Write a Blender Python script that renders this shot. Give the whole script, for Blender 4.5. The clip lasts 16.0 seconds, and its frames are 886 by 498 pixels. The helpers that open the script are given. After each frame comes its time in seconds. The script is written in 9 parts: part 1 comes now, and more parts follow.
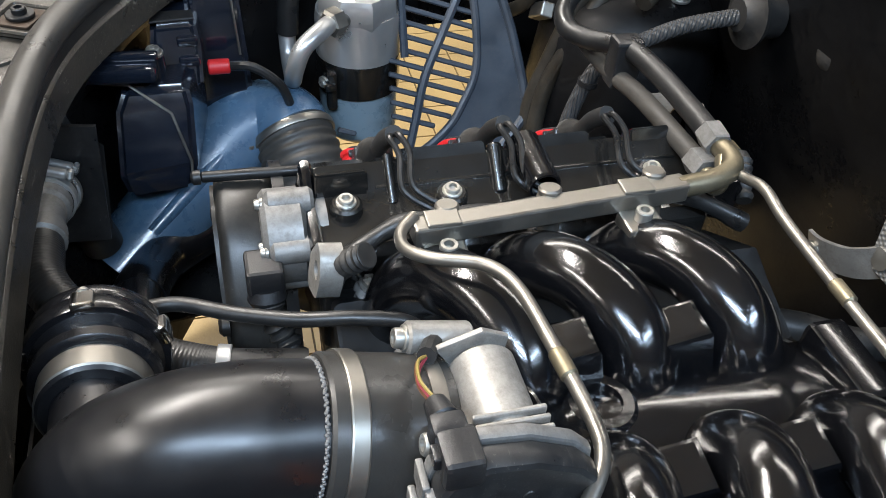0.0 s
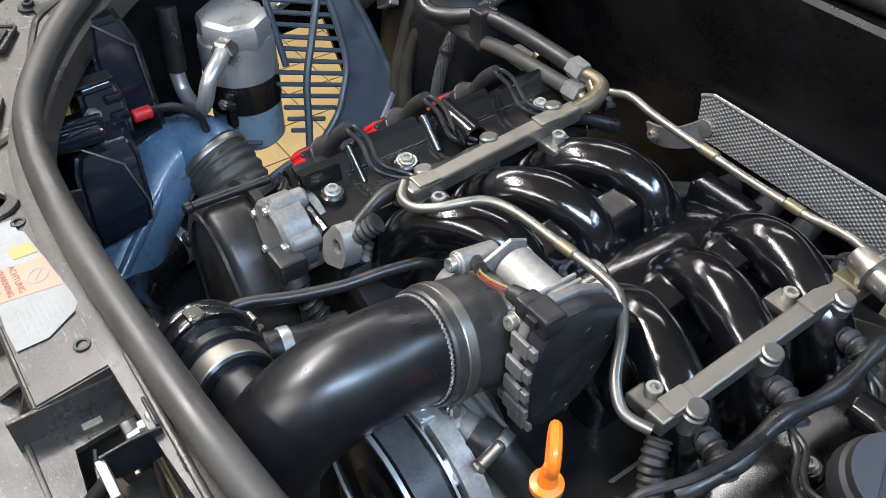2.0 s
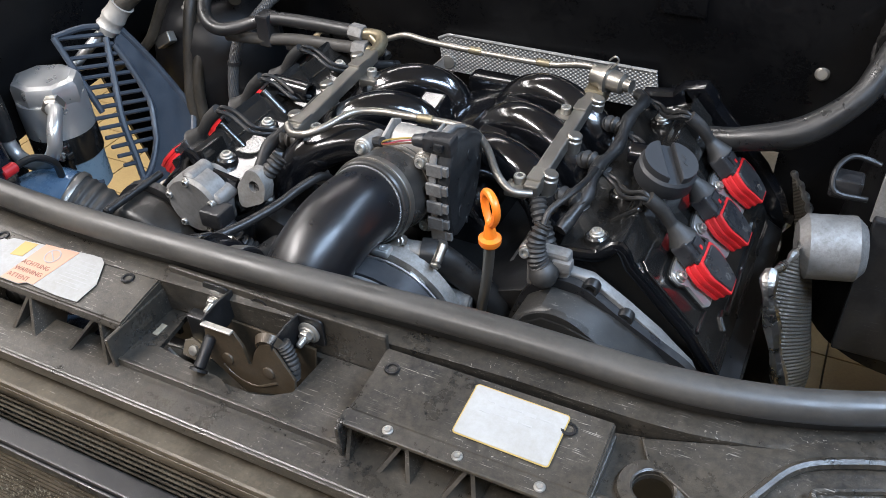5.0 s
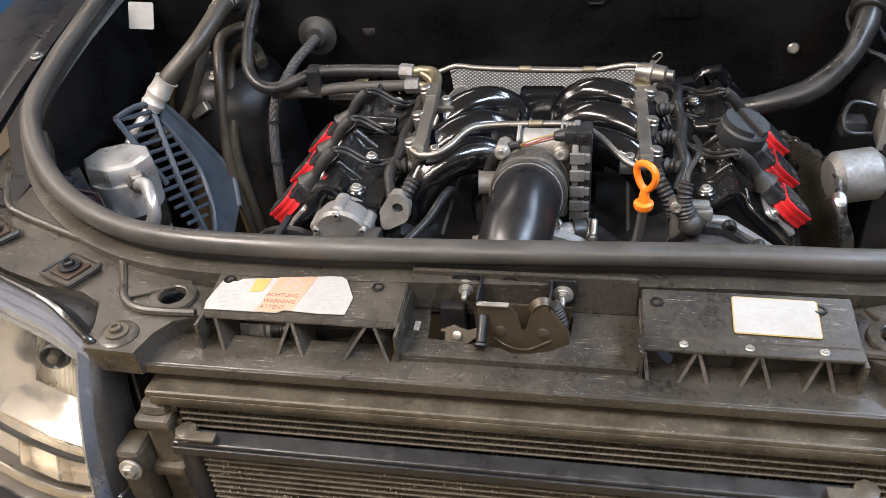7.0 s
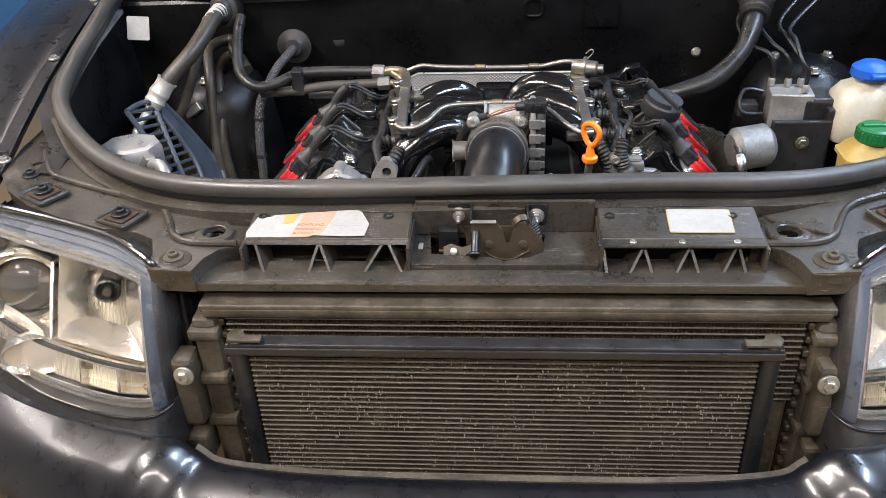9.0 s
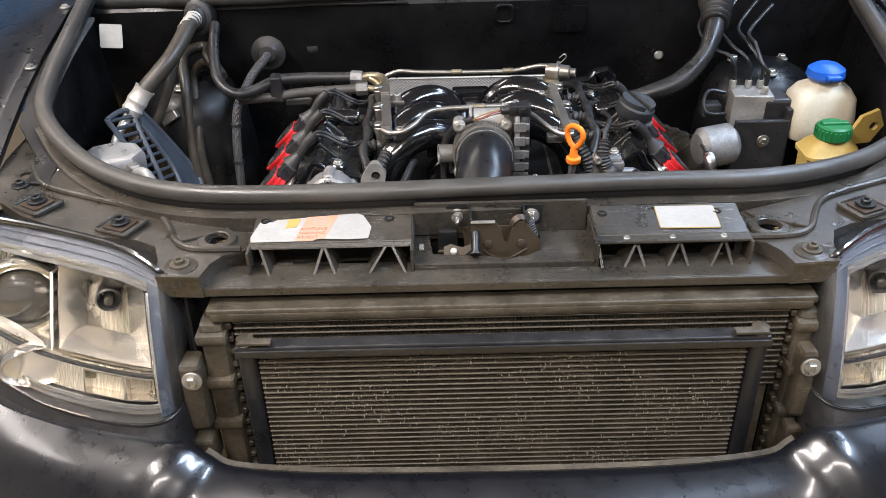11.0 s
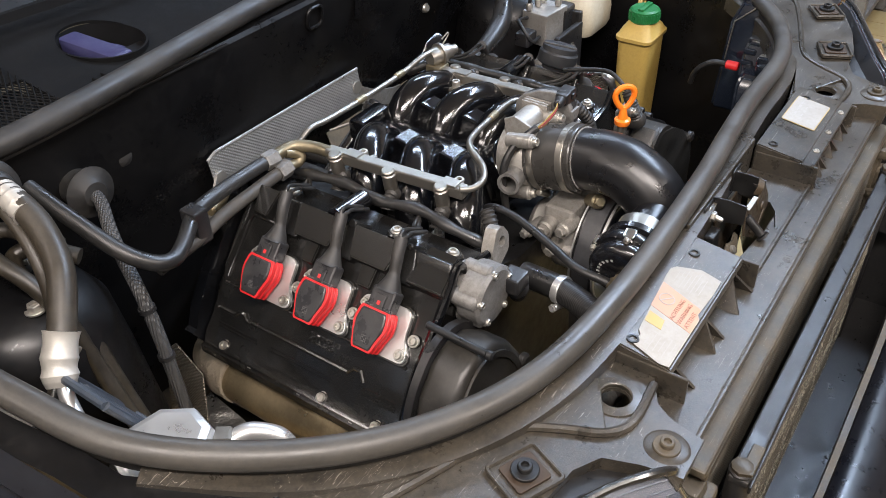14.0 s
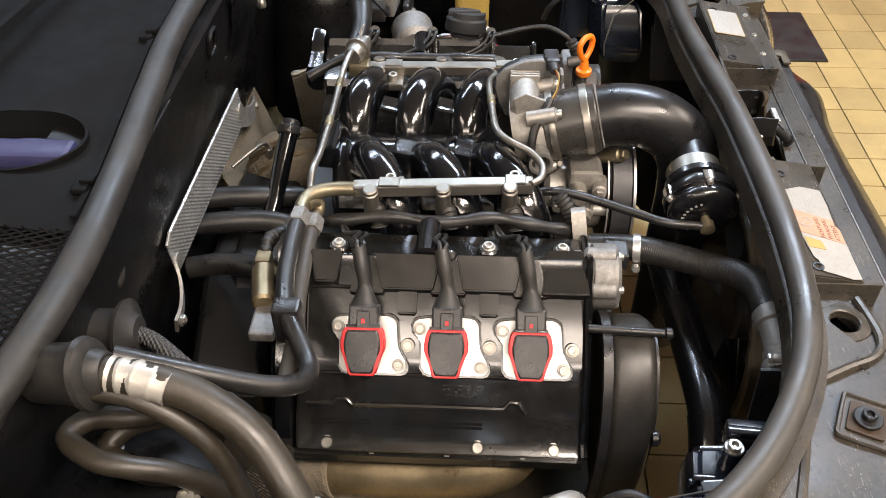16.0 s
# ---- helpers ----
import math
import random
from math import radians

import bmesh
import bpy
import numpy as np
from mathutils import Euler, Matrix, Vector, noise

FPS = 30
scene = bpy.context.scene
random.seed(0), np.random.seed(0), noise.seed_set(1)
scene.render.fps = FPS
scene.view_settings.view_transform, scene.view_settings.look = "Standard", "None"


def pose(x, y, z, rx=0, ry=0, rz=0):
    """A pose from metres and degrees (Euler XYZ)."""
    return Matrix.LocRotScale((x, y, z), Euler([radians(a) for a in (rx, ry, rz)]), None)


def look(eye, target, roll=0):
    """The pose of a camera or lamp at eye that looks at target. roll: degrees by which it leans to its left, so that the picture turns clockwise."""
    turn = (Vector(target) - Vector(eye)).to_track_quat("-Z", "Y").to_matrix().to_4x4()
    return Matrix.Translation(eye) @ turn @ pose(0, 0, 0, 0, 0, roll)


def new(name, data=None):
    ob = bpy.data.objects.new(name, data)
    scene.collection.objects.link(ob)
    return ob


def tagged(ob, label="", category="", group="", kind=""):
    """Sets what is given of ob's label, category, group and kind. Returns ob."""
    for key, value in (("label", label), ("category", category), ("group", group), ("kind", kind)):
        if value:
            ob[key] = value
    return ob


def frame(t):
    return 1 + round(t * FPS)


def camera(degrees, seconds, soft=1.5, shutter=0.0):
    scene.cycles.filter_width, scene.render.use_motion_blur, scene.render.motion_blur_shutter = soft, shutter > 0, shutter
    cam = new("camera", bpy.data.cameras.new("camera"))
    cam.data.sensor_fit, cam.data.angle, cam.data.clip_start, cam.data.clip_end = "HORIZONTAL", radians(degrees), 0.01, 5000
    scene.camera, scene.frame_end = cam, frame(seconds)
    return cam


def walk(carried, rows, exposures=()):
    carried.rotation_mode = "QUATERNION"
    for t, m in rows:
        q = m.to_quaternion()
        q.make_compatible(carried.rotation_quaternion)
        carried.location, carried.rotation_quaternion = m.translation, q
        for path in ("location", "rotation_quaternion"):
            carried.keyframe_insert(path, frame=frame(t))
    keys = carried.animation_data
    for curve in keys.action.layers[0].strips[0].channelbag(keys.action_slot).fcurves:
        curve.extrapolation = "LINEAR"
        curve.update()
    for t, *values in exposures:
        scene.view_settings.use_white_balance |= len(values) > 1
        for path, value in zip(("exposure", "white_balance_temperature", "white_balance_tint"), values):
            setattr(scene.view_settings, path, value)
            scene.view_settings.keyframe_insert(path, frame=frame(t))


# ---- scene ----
cam = camera(55.3, 16.0, soft=0.7)
PATH = [
    (0, (0.271, 0.184, 1.159), (-1.147, 0.628, -0.18), 4.7),
    (0.5, (0.269, 0.124, 1.196), (-1.125, 0.589, -0.161), 3.9),
    (1, (0.283, 0.058, 1.223), (-1.07, 0.608, -0.144), 2.0),
    (1.5, (0.31, 0.019, 1.246), (-0.971, 0.715, -0.123), 0.7),
    (2, (0.333, -0.018, 1.255), (-0.847, 0.839, -0.114), 0.7),
    (2.5, (0.357, -0.061, 1.262), (-0.706, 0.928, -0.114), 1.2),
    (3, (0.406, -0.106, 1.269), (-0.592, 0.948, -0.106), 0.3),
    (3.5, (0.449, -0.163, 1.273), (-0.512, 0.938, -0.093), 0.1),
    (3.7, (0.45, -0.196, 1.278), (-0.484, 0.946, -0.072), 0.2),
    (5.8, (0.325, -0.495, 1.28), (-0.308, 0.973, 0.079), -4.5),
    (6, (0.3, -0.526, 1.291), (-0.312, 0.961, 0.102), -4.4),
    (6.5, (0.185, -0.6, 1.305), (-0.315, 0.957, 0.154), -4.2),
    (7, (0.086, -0.643, 1.312), (-0.277, 0.949, 0.158), -5.0),
    (7.5, (0.081, -0.697, 1.315), (-0.149, 0.92, 0.16), -3.8),
    (8, (0.088, -0.786, 1.314), (-0.101, 0.865, 0.201), -2.7),
    (8.5, (0.054, -0.855, 1.316), (-0.126, 0.824, 0.244), -2.4),
    (8.7, (0.032, -0.883, 1.312), (-0.143, 0.806, 0.254), -2.6),
    (10.8, (0.007, -0.956, 1.323), (-0.055, 0.746, 0.275), -2.3),
    (11, (-0.054, -0.944, 1.331), (-0.072, 0.756, 0.278), -1.7),
    (11.5, (-0.247, -0.902, 1.346), (-0.1, 0.783, 0.278), -1.3),
    (12, (-0.394, -0.789, 1.327), (-0.02, 0.836, 0.223), -1.9),
    (12.5, (-0.544, -0.656, 1.344), (0.053, 0.837, 0.154), -1.2),
    (13, (-0.719, -0.535, 1.368), (0.223, 0.756, 0.165), -1.3),
    (13.5, (-0.812, -0.37, 1.366), (0.357, 0.71, 0.155), -1.1),
    (14, (-0.88, -0.197, 1.372), (0.402, 0.73, 0.148), -2.3),
    (14.5, (-0.941, -0.012, 1.385), (0.446, 0.691, 0.126), -4.8),
    (15, (-0.92, 0.142, 1.373), (0.541, 0.581, 0.079), 0.9),
    (15.5, (-0.907, 0.26, 1.386), (0.571, 0.547, 0.069), 0.7),
    (16, (-0.948, 0.356, 1.394), (0.536, 0.439, 0.056), -0.6),
]
walk(cam, [(t, look(eye, target, roll)) for t, eye, target, roll in PATH], [(0, 0.0, 6250, 11), (1, 0.0, 6150, 11), (2.5, 0.0, 5920, 12), (3.5, 0.0, 5900, 12), (6, 0.03, 6280, 16), (7, 0.12, 6550, 17), (8, 0.12, 6350, 16), (11, 0.10, 6250, 16), (12.5, -0.05, 6550, 17), (13.5, -0.08, 6300, 16), (14.5, 0.0, 6600, 17), (16, 0.0, 7000, 17)])

# ---- light: a garage with tube lamps under the ceiling ----
world = bpy.data.worlds.new("garage")
scene.world = world
world.use_nodes = True
world.node_tree.nodes["Background"].inputs[0].default_value = (0.75, 0.85, 1.0, 1)
world.node_tree.nodes["Background"].inputs[1].default_value = 0.05


def tube_lamp(eye, target, length, width, watts, col):
    d = bpy.data.lights.new("tube_lamp", "AREA")
    d.shape, d.size, d.size_y, d.energy, d.color = "RECTANGLE", length, width, watts, col
    ob = new("tube_lamp", d)
    ob.matrix_world = look(eye, target)
    return ob


WARM, COOL = (1.0, 0.93, 0.83), (0.62, 0.80, 1.0)
tube_lamp((-1.3, -0.6, 2.75), (-0.9, -0.3, 0), 1.5, 0.16, 104, WARM)
# unseen lamp, added to lay a broad sheen on the near valve cover
tube_lamp((-3.2, 0.55, 2.75), (-0.6, 0.4, 0.7), 2.4, 0.30, 44, WARM)
tube_lamp((1.5, -0.3, 2.75), (0.9, 0.0, 0), 1.5, 0.16, 92, COOL)
tube_lamp((-1.3, 1.9, 2.75), (-1.0, 1.6, 0), 1.5, 0.16, 18, WARM)
tube_lamp((1.6, 1.5, 2.75), (1.0, 1.2, 0), 1.5, 0.16, 45, COOL)
tube_lamp((0.0, -2.2, 2.75), (0, -1.8, 0), 1.5, 0.16, 58, WARM)
import itertools
import random

# ---- tools ----
ORG = {}


def thing(name, label, category, loc=(0, 0, 0), group="", kind=""):
    ob = new(name)
    ob.empty_display_size = 0.02
    ob.location = loc
    ORG[ob] = Vector(loc)
    return tagged(ob, label, category, group, kind)


def finish(bm, mat, name):
    bmesh.ops.remove_doubles(bm, verts=bm.verts, dist=1e-6)
    bmesh.ops.recalc_face_normals(bm, faces=bm.faces)
    for f in bm.faces:
        f.smooth = True
    for e in bm.edges:
        if len(e.link_faces) == 2:
            ang = e.calc_face_angle(0)
            if ang > 0.62:
                e.smooth = False
            elif ang > 0.2:
                p, q = e.link_faces[0].calc_area(), e.link_faces[1].calc_area()
                if max(p, q) > 7 * min(p, q):
                    e.smooth = False
    me = bpy.data.meshes.new(name)
    bm.to_mesh(me)
    bm.free()
    me.materials.append(mat)
    return me


def part(name, bm, mat, parent, label=""):
    """A mesh under a thing, or under a part; the bmesh is in the world's metres."""
    org = ORG[parent]
    bmesh.ops.translate(bm, verts=bm.verts, vec=-org)
    ob = new(name, finish(bm, mat, name))
    ob.parent = parent
    ORG[ob] = org
    return tagged(ob, label)


def solo(name, bm, mat, label, category, group="", kind=""):
    """A thing of one mesh, with its origin at its base."""
    lo = Vector([min(v.co[i] for v in bm.verts) for i in range(3)])
    hi = Vector([max(v.co[i] for v in bm.verts) for i in range(3)])
    org = Vector(((lo.x + hi.x) / 2, (lo.y + hi.y) / 2, lo.z))
    bmesh.ops.translate(bm, verts=bm.verts, vec=-org)
    ob = new(name, finish(bm, mat, name))
    ob.location = org
    ORG[ob] = org
    return tagged(ob, label, category, group, kind)


def B():
    return bmesh.new()


def basis(p, d, up=(0, 0, 1)):
    """A frame at p whose z runs along d."""
    z = Vector(d).normalized()
    u = Vector(up)
    if abs(z.dot(u)) > 0.98:
        u = Vector((0, 1, 0))
    x = u.cross(z).normalized()
    y = z.cross(x)
    m = Matrix((x, y, z)).transposed().to_4x4()
    m.translation = p
    return m


def box(bm, c, s, bev=0.002, m=None, seg=2):
    """A bevelled box of size s at c; m turns or places it."""
    t = (m or Matrix()) @ Matrix.Translation(c) @ Matrix.Diagonal((*s, 1))
    g = bmesh.ops.create_cube(bm, size=1, matrix=t)
    if bev > 0:
        es = list({e for v in g["verts"] for e in v.link_edges})
        bmesh.ops.bevel(bm, geom=es, offset=min(bev, 0.45 * min(s)), segments=seg, affect="EDGES", profile=0.5)
    return bm


def lathe(bm, prof, m, seg=28):
    """A turned shape: prof holds (radius, height) along the frame m's z."""
    rings = []
    for r, h in prof:
        if r < 1e-6:
            rings.append([bm.verts.new(m @ Vector((0, 0, h)))])
        else:
            rings.append([bm.verts.new(m @ Vector((r * math.cos(2 * math.pi * k / seg), r * math.sin(2 * math.pi * k / seg), h))) for k in range(seg)])
    for a, b in zip(rings, rings[1:]):
        for k in range(seg):
            j = (k + 1) % seg
            if len(a) == 1 and len(b) == 1:
                continue
            if len(a) == 1:
                bm.faces.new((a[0], b[k], b[j]))
            elif len(b) == 1:
                bm.faces.new((a[k], a[j], b[0]))
            else:
                bm.faces.new((a[k], a[j], b[j], b[k]))
    if prof[0] == prof[-1] and len(rings[0]) > 1:
        return bm
    for ring, flip in ((rings[0], True), (rings[-1], False)):
        if len(ring) > 1:
            bm.faces.new(ring[::-1] if flip else ring)
    return bm


def rod(bm, p0, p1, r, r1=None, seg=20, bev=0.0015):
    """A round bar from p0 to p1 with broken edges."""
    p0, p1 = Vector(p0), Vector(p1)
    h, r1 = (p1 - p0).length, r if r1 is None else r1
    b = min(bev, 0.4 * h, 0.4 * min(r, r1))
    return lathe(bm, [(0, 0), (r - b, 0), (r, b), (r1, h - b), (r1 - b, h), (0, h)], basis(p0, p1 - p0), seg)


def spline(pts, n=8, closed=False):
    P = [Vector(p) for p in pts]
    out = []
    N = len(P)
    rng = range(N) if closed else range(N - 1)
    for i in rng:
        g = (lambda k: P[k % N]) if closed else (lambda k: P[max(0, min(N - 1, k))])
        a, b, c, d = g(i - 1), g(i), g(i + 1), g(i + 2)
        for k in range(n):
            t = k / n
            out.append(0.5 * ((2 * b) + (c - a) * t + (2 * a - 5 * b + 4 * c - d) * t * t + (3 * b - a - 3 * c + d) * t ** 3))
    if not closed:
        out.append(P[-1].copy())
    return out


def tube(bm, pts, r, seg=14, n=8, smooth=True, sec=None, up=(0, 0, 1), closed=False):
    """A pipe along the points. r: a radius, or a function of the share of the way; sec: a cross-section [(a, b)] in place of a circle."""
    P = spline(pts, n, closed) if smooth else [Vector(p) for p in pts]
    N = len(P)
    sec = sec or [(math.cos(2 * math.pi * k / seg), math.sin(2 * math.pi * k / seg)) for k in range(seg)]
    tan = [(P[(i + 1) % N] - P[i - 1]).normalized() if closed else (P[min(N - 1, i + 1)] - P[max(0, i - 1)]).normalized() for i in range(N)]
    u = Vector(up)
    u = (u - tan[0] * u.dot(tan[0]))
    if u.length < 1e-3:
        u = tan[0].orthogonal()
    u.normalize()
    rings = []
    for i in range(N):
        u = (u - tan[i] * u.dot(tan[i])).normalized()
        w = tan[i].cross(u)
        q = r(i / (N - 1)) if callable(r) else r
        rings.append([bm.verts.new(P[i] + (w * a + u * b) * q) for a, b in sec])
    k = len(sec)
    pairs = list(zip(rings, rings[1:])) + ([(rings[-1], rings[0])] if closed else [])
    for a, b in pairs:
        for j in range(k):
            bm.faces.new((a[j], a[(j + 1) % k], b[(j + 1) % k], b[j]))
    if not closed:
        bm.faces.new(rings[0][::-1])
        bm.faces.new(rings[-1])
    return bm


def plate(bm, poly, h, m, bev=0.001, holes=()):
    """A flat piece: the outline poly in the frame m's x and y, of thickness h along its z, with round holes (x, y, r)."""
    if holes:
        loops = [[Vector((x, y, 0)) for x, y in poly]]
        for x, y, r in holes:
            loops.append([Vector((x + r * math.cos(-2 * math.pi * k / 20), y + r * math.sin(-2 * math.pi * k / 20), 0)) for k in range(20)])
        t = bmesh.new()
        es = []
        for lp in loops:
            vs = [t.verts.new(v) for v in lp]
            es += [t.edges.new((vs[i], vs[(i + 1) % len(vs)])) for i in range(len(vs))]
        bmesh.ops.triangle_fill(t, use_beauty=True, use_dissolve=False, edges=es)
        g = bmesh.ops.extrude_face_region(t, geom=t.faces[:])
        bmesh.ops.translate(t, verts=[e for e in g["geom"] if isinstance(e, bmesh.types.BMVert)], vec=(0, 0, h))
        bmesh.ops.transform(t, matrix=m, verts=t.verts)
        me = bpy.data.meshes.new("tmp")
        t.to_mesh(me)
        t.free()
        bm.from_mesh(me)
        bpy.data.meshes.remove(me)
        return bm
    lo = [bm.verts.new(m @ Vector((x, y, 0))) for x, y in poly]
    hi = [bm.verts.new(m @ Vector((x, y, h))) for x, y in poly]
    n = len(poly)
    fs = [bm.faces.new(lo[::-1]), bm.faces.new(hi)]
    fs += [bm.faces.new((lo[i], lo[(i + 1) % n], hi[(i + 1) % n], hi[i])) for i in range(n)]
    if bev > 0:
        es = list({e for f in fs[:2] for e in f.edges})
        bmesh.ops.bevel(bm, geom=es, offset=bev, segments=2, affect="EDGES", profile=0.5)
    return bm


def arc(cx, cy, r, a0, a1, n=8):
    return [(cx + r * math.cos(radians(a0 + (a1 - a0) * k / n)), cy + r * math.sin(radians(a0 + (a1 - a0) * k / n))) for k in range(n + 1)]


def rrect(w, h, r, n=4, cx=0, cy=0):
    x, y = w / 2 - r, h / 2 - r
    return arc(cx + x, cy + y, r, 0, 90, n) + arc(cx - x, cy + y, r, 90, 180, n) + arc(cx - x, cy - y, r, 180, 270, n) + arc(cx + x, cy - y, r, 270, 360, n)


def bolt(bm, p, d, r=0.006, h=0.005, washer=1.5, hexa=True):
    """A bolt head on a washer at p, standing out along d."""
    m = basis(p, d)
    lathe(bm, [(0, -0.001), (r * washer, -0.001), (r * washer, 0.0012), (r * washer - 0.0006, 0.0018), (0, 0.0018)], m, 20)
    s = 6 if hexa else 18
    lathe(bm, [(0, 0.001), (r, 0.001), (r, h), (r * 0.88, h + 0.001), (r * 0.55, h + 0.001), (r * 0.5, h - 0.002), (0, h - 0.002)], m, s)
    return bm


def frame_from(o, x, y):
    """A frame at o with the given x and y directions."""
    x = Vector(x).normalized()
    z = x.cross(Vector(y)).normalized()
    m = Matrix((x, z.cross(x), z)).transposed().to_4x4()
    m.translation = o
    return m


# ---- materials ----
def node_mat(name):
    m = bpy.data.materials.new(name)
    m.use_nodes = True
    n, l = m.node_tree.nodes, m.node_tree.links
    return m, n, l, n["Principled BSDF"]


def surf(name, col, rough=0.5, metal=0.0, var=0.15, scale=40.0, bump=0.15, bscale=400.0, coat=0.0, dust=None, dustamt=0.4, dscale=12.0, rvar=0.15, spec=0.5, random_tone=0.0, bdist=0.0006, scratch=0.0, dustrough=0.45, dustsoft=0.0):
    """A surface with tone at two scales, fine relief, uneven gloss, and dust or stains of its own shape."""
    m, n, l, p = node_mat(name)
    tc = n.new("ShaderNodeTexCoord")
    geo = n.new("ShaderNodeNewGeometry")
    pos = geo.outputs["Position"]
    n1, n2 = n.new("ShaderNodeTexNoise"), n.new("ShaderNodeTexNoise")
    for q, s in ((n1, scale), (n2, bscale)):
        q.inputs["Scale"].default_value = s
        q.inputs["Detail"].default_value = 5
        q.inputs["Roughness"].default_value = 0.62
        l.new(pos, q.inputs["Vector"])
    mix = n.new("ShaderNodeMixRGB")
    lo = [c * (1 - var) for c in col]
    hi = [min(1, c * (1 + var)) for c in col]
    mix.inputs[1].default_value, mix.inputs[2].default_value = (*lo, 1), (*hi, 1)
    l.new(n1.outputs["Fac"], mix.inputs[0])
    out = mix.outputs[0]
    if random_tone:
        oi = n.new("ShaderNodeObjectInfo")
        hs = n.new("ShaderNodeHueSaturation")
        mr = n.new("ShaderNodeMapRange")
        mr.inputs[3].default_value, mr.inputs[4].default_value = 1 - random_tone, 1 + random_tone
        l.new(oi.outputs["Random"], mr.inputs[0])
        l.new(mr.outputs[0], hs.inputs["Value"])
        l.new(out, hs.inputs["Color"])
        out = hs.outputs[0]
    rr = n.new("ShaderNodeMapRange")
    rr.inputs[1].default_value, rr.inputs[2].default_value = 0.3, 0.7
    rr.inputs[3].default_value, rr.inputs[4].default_value = max(0.02, rough - rvar), min(1, rough + rvar)
    l.new(n1.outputs["Fac"], rr.inputs[0])
    rout = rr.outputs[0]
    if dust:
        n3, n4 = n.new("ShaderNodeTexNoise"), n.new("ShaderNodeTexNoise")
        n3.inputs["Scale"].default_value, n3.inputs["Detail"].default_value, n3.inputs["Roughness"].default_value = dscale, 6, 0.65
        n4.inputs["Scale"].default_value, n4.inputs["Detail"].default_value, n4.inputs["Roughness"].default_value = 170, 6, 0.75
        grain = n.new("ShaderNodeMath")
        grain.operation = "MULTIPLY_ADD"
        grain.inputs[1].default_value = 0.9
        for q in (n3, n4):
            l.new(pos, q.inputs["Vector"])
        l.new(n4.outputs["Fac"], grain.inputs[0])
        l.new(n3.outputs["Fac"], grain.inputs[2])
        ramp = n.new("ShaderNodeMapRange")
        ramp.inputs[1].default_value, ramp.inputs[2].default_value = 0.86 - dustsoft, 1.22 + dustsoft
        ramp.inputs[4].default_value = dustamt
        l.new(grain.outputs[0], ramp.inputs[0])
        md = n.new("ShaderNodeMixRGB")
        md.inputs[2].default_value = (*dust, 1)
        l.new(ramp.outputs[0], md.inputs[0])
        l.new(out, md.inputs[1])
        out = md.outputs[0]
        add = n.new("ShaderNodeMath")
        add.operation, add.use_clamp = "MULTIPLY_ADD", True
        add.inputs[1].default_value = dustrough
        l.new(ramp.outputs[0], add.inputs[0])
        l.new(rout, add.inputs[2])
        rout = add.outputs[0]
    if scratch:
        # pale specks, and fine scuffs drawn out in three directions
        for turn, sx, sc, lo_, hi_ in ((0.5, 0.04, 700, 0.67, 0.74), (-0.9, 0.06, 800, 0.68, 0.75), (1.5, 0.05, 650, 0.68, 0.74), (0.0, 1.0, 420, 0.66, 0.72)):
            mp = n.new("ShaderNodeMapping")
            mp.inputs["Rotation"].default_value = (0.2, 0.1, turn)
            mp.inputs["Scale"].default_value = (sx, 1, 1)
            l.new(pos, mp.inputs["Vector"])
            ns = n.new("ShaderNodeTexNoise")
            ns.inputs["Scale"].default_value, ns.inputs["Detail"].default_value = sc, 2
            ns.inputs["Distortion"].default_value = 0.4
            l.new(mp.outputs[0], ns.inputs["Vector"])
            ms_ = n.new("ShaderNodeMapRange")
            ms_.inputs[1].default_value, ms_.inputs[2].default_value = lo_, hi_
            ms_.inputs[4].default_value = scratch
            l.new(ns.outputs["Fac"], ms_.inputs[0])
            mk = n.new("ShaderNodeMapRange")
            mk.inputs[1].default_value, mk.inputs[2].default_value = 0.48, 0.62
            l.new(n1.outputs["Fac"], mk.inputs[0])
            mq = n.new("ShaderNodeMath")
            mq.operation, mq.use_clamp = "MULTIPLY", True
            l.new(ms_.outputs[0], mq.inputs[0])
            l.new(mk.outputs[0], mq.inputs[1])
            mx = n.new("ShaderNodeMixRGB")
            mx.inputs[2].default_value = (0.24, 0.22, 0.19, 1)
            l.new(mq.outputs[0], mx.inputs[0])
            l.new(out, mx.inputs[1])
            out = mx.outputs[0]
    l.new(out, p.inputs["Base Color"])
    l.new(rout, p.inputs["Roughness"])
    p.inputs["Metallic"].default_value = metal
    p.inputs["Specular IOR Level"].default_value = spec
    p.inputs["Coat Weight"].default_value = coat
    p.inputs["Coat Roughness"].default_value = 0.11
    if bump:
        b = n.new("ShaderNodeBump")
        b.inputs["Strength"].default_value, b.inputs["Distance"].default_value = bump, bdist
        l.new(n2.outputs["Fac"], b.inputs["Height"])
        l.new(b.outputs[0], p.inputs["Normal"])
    return m


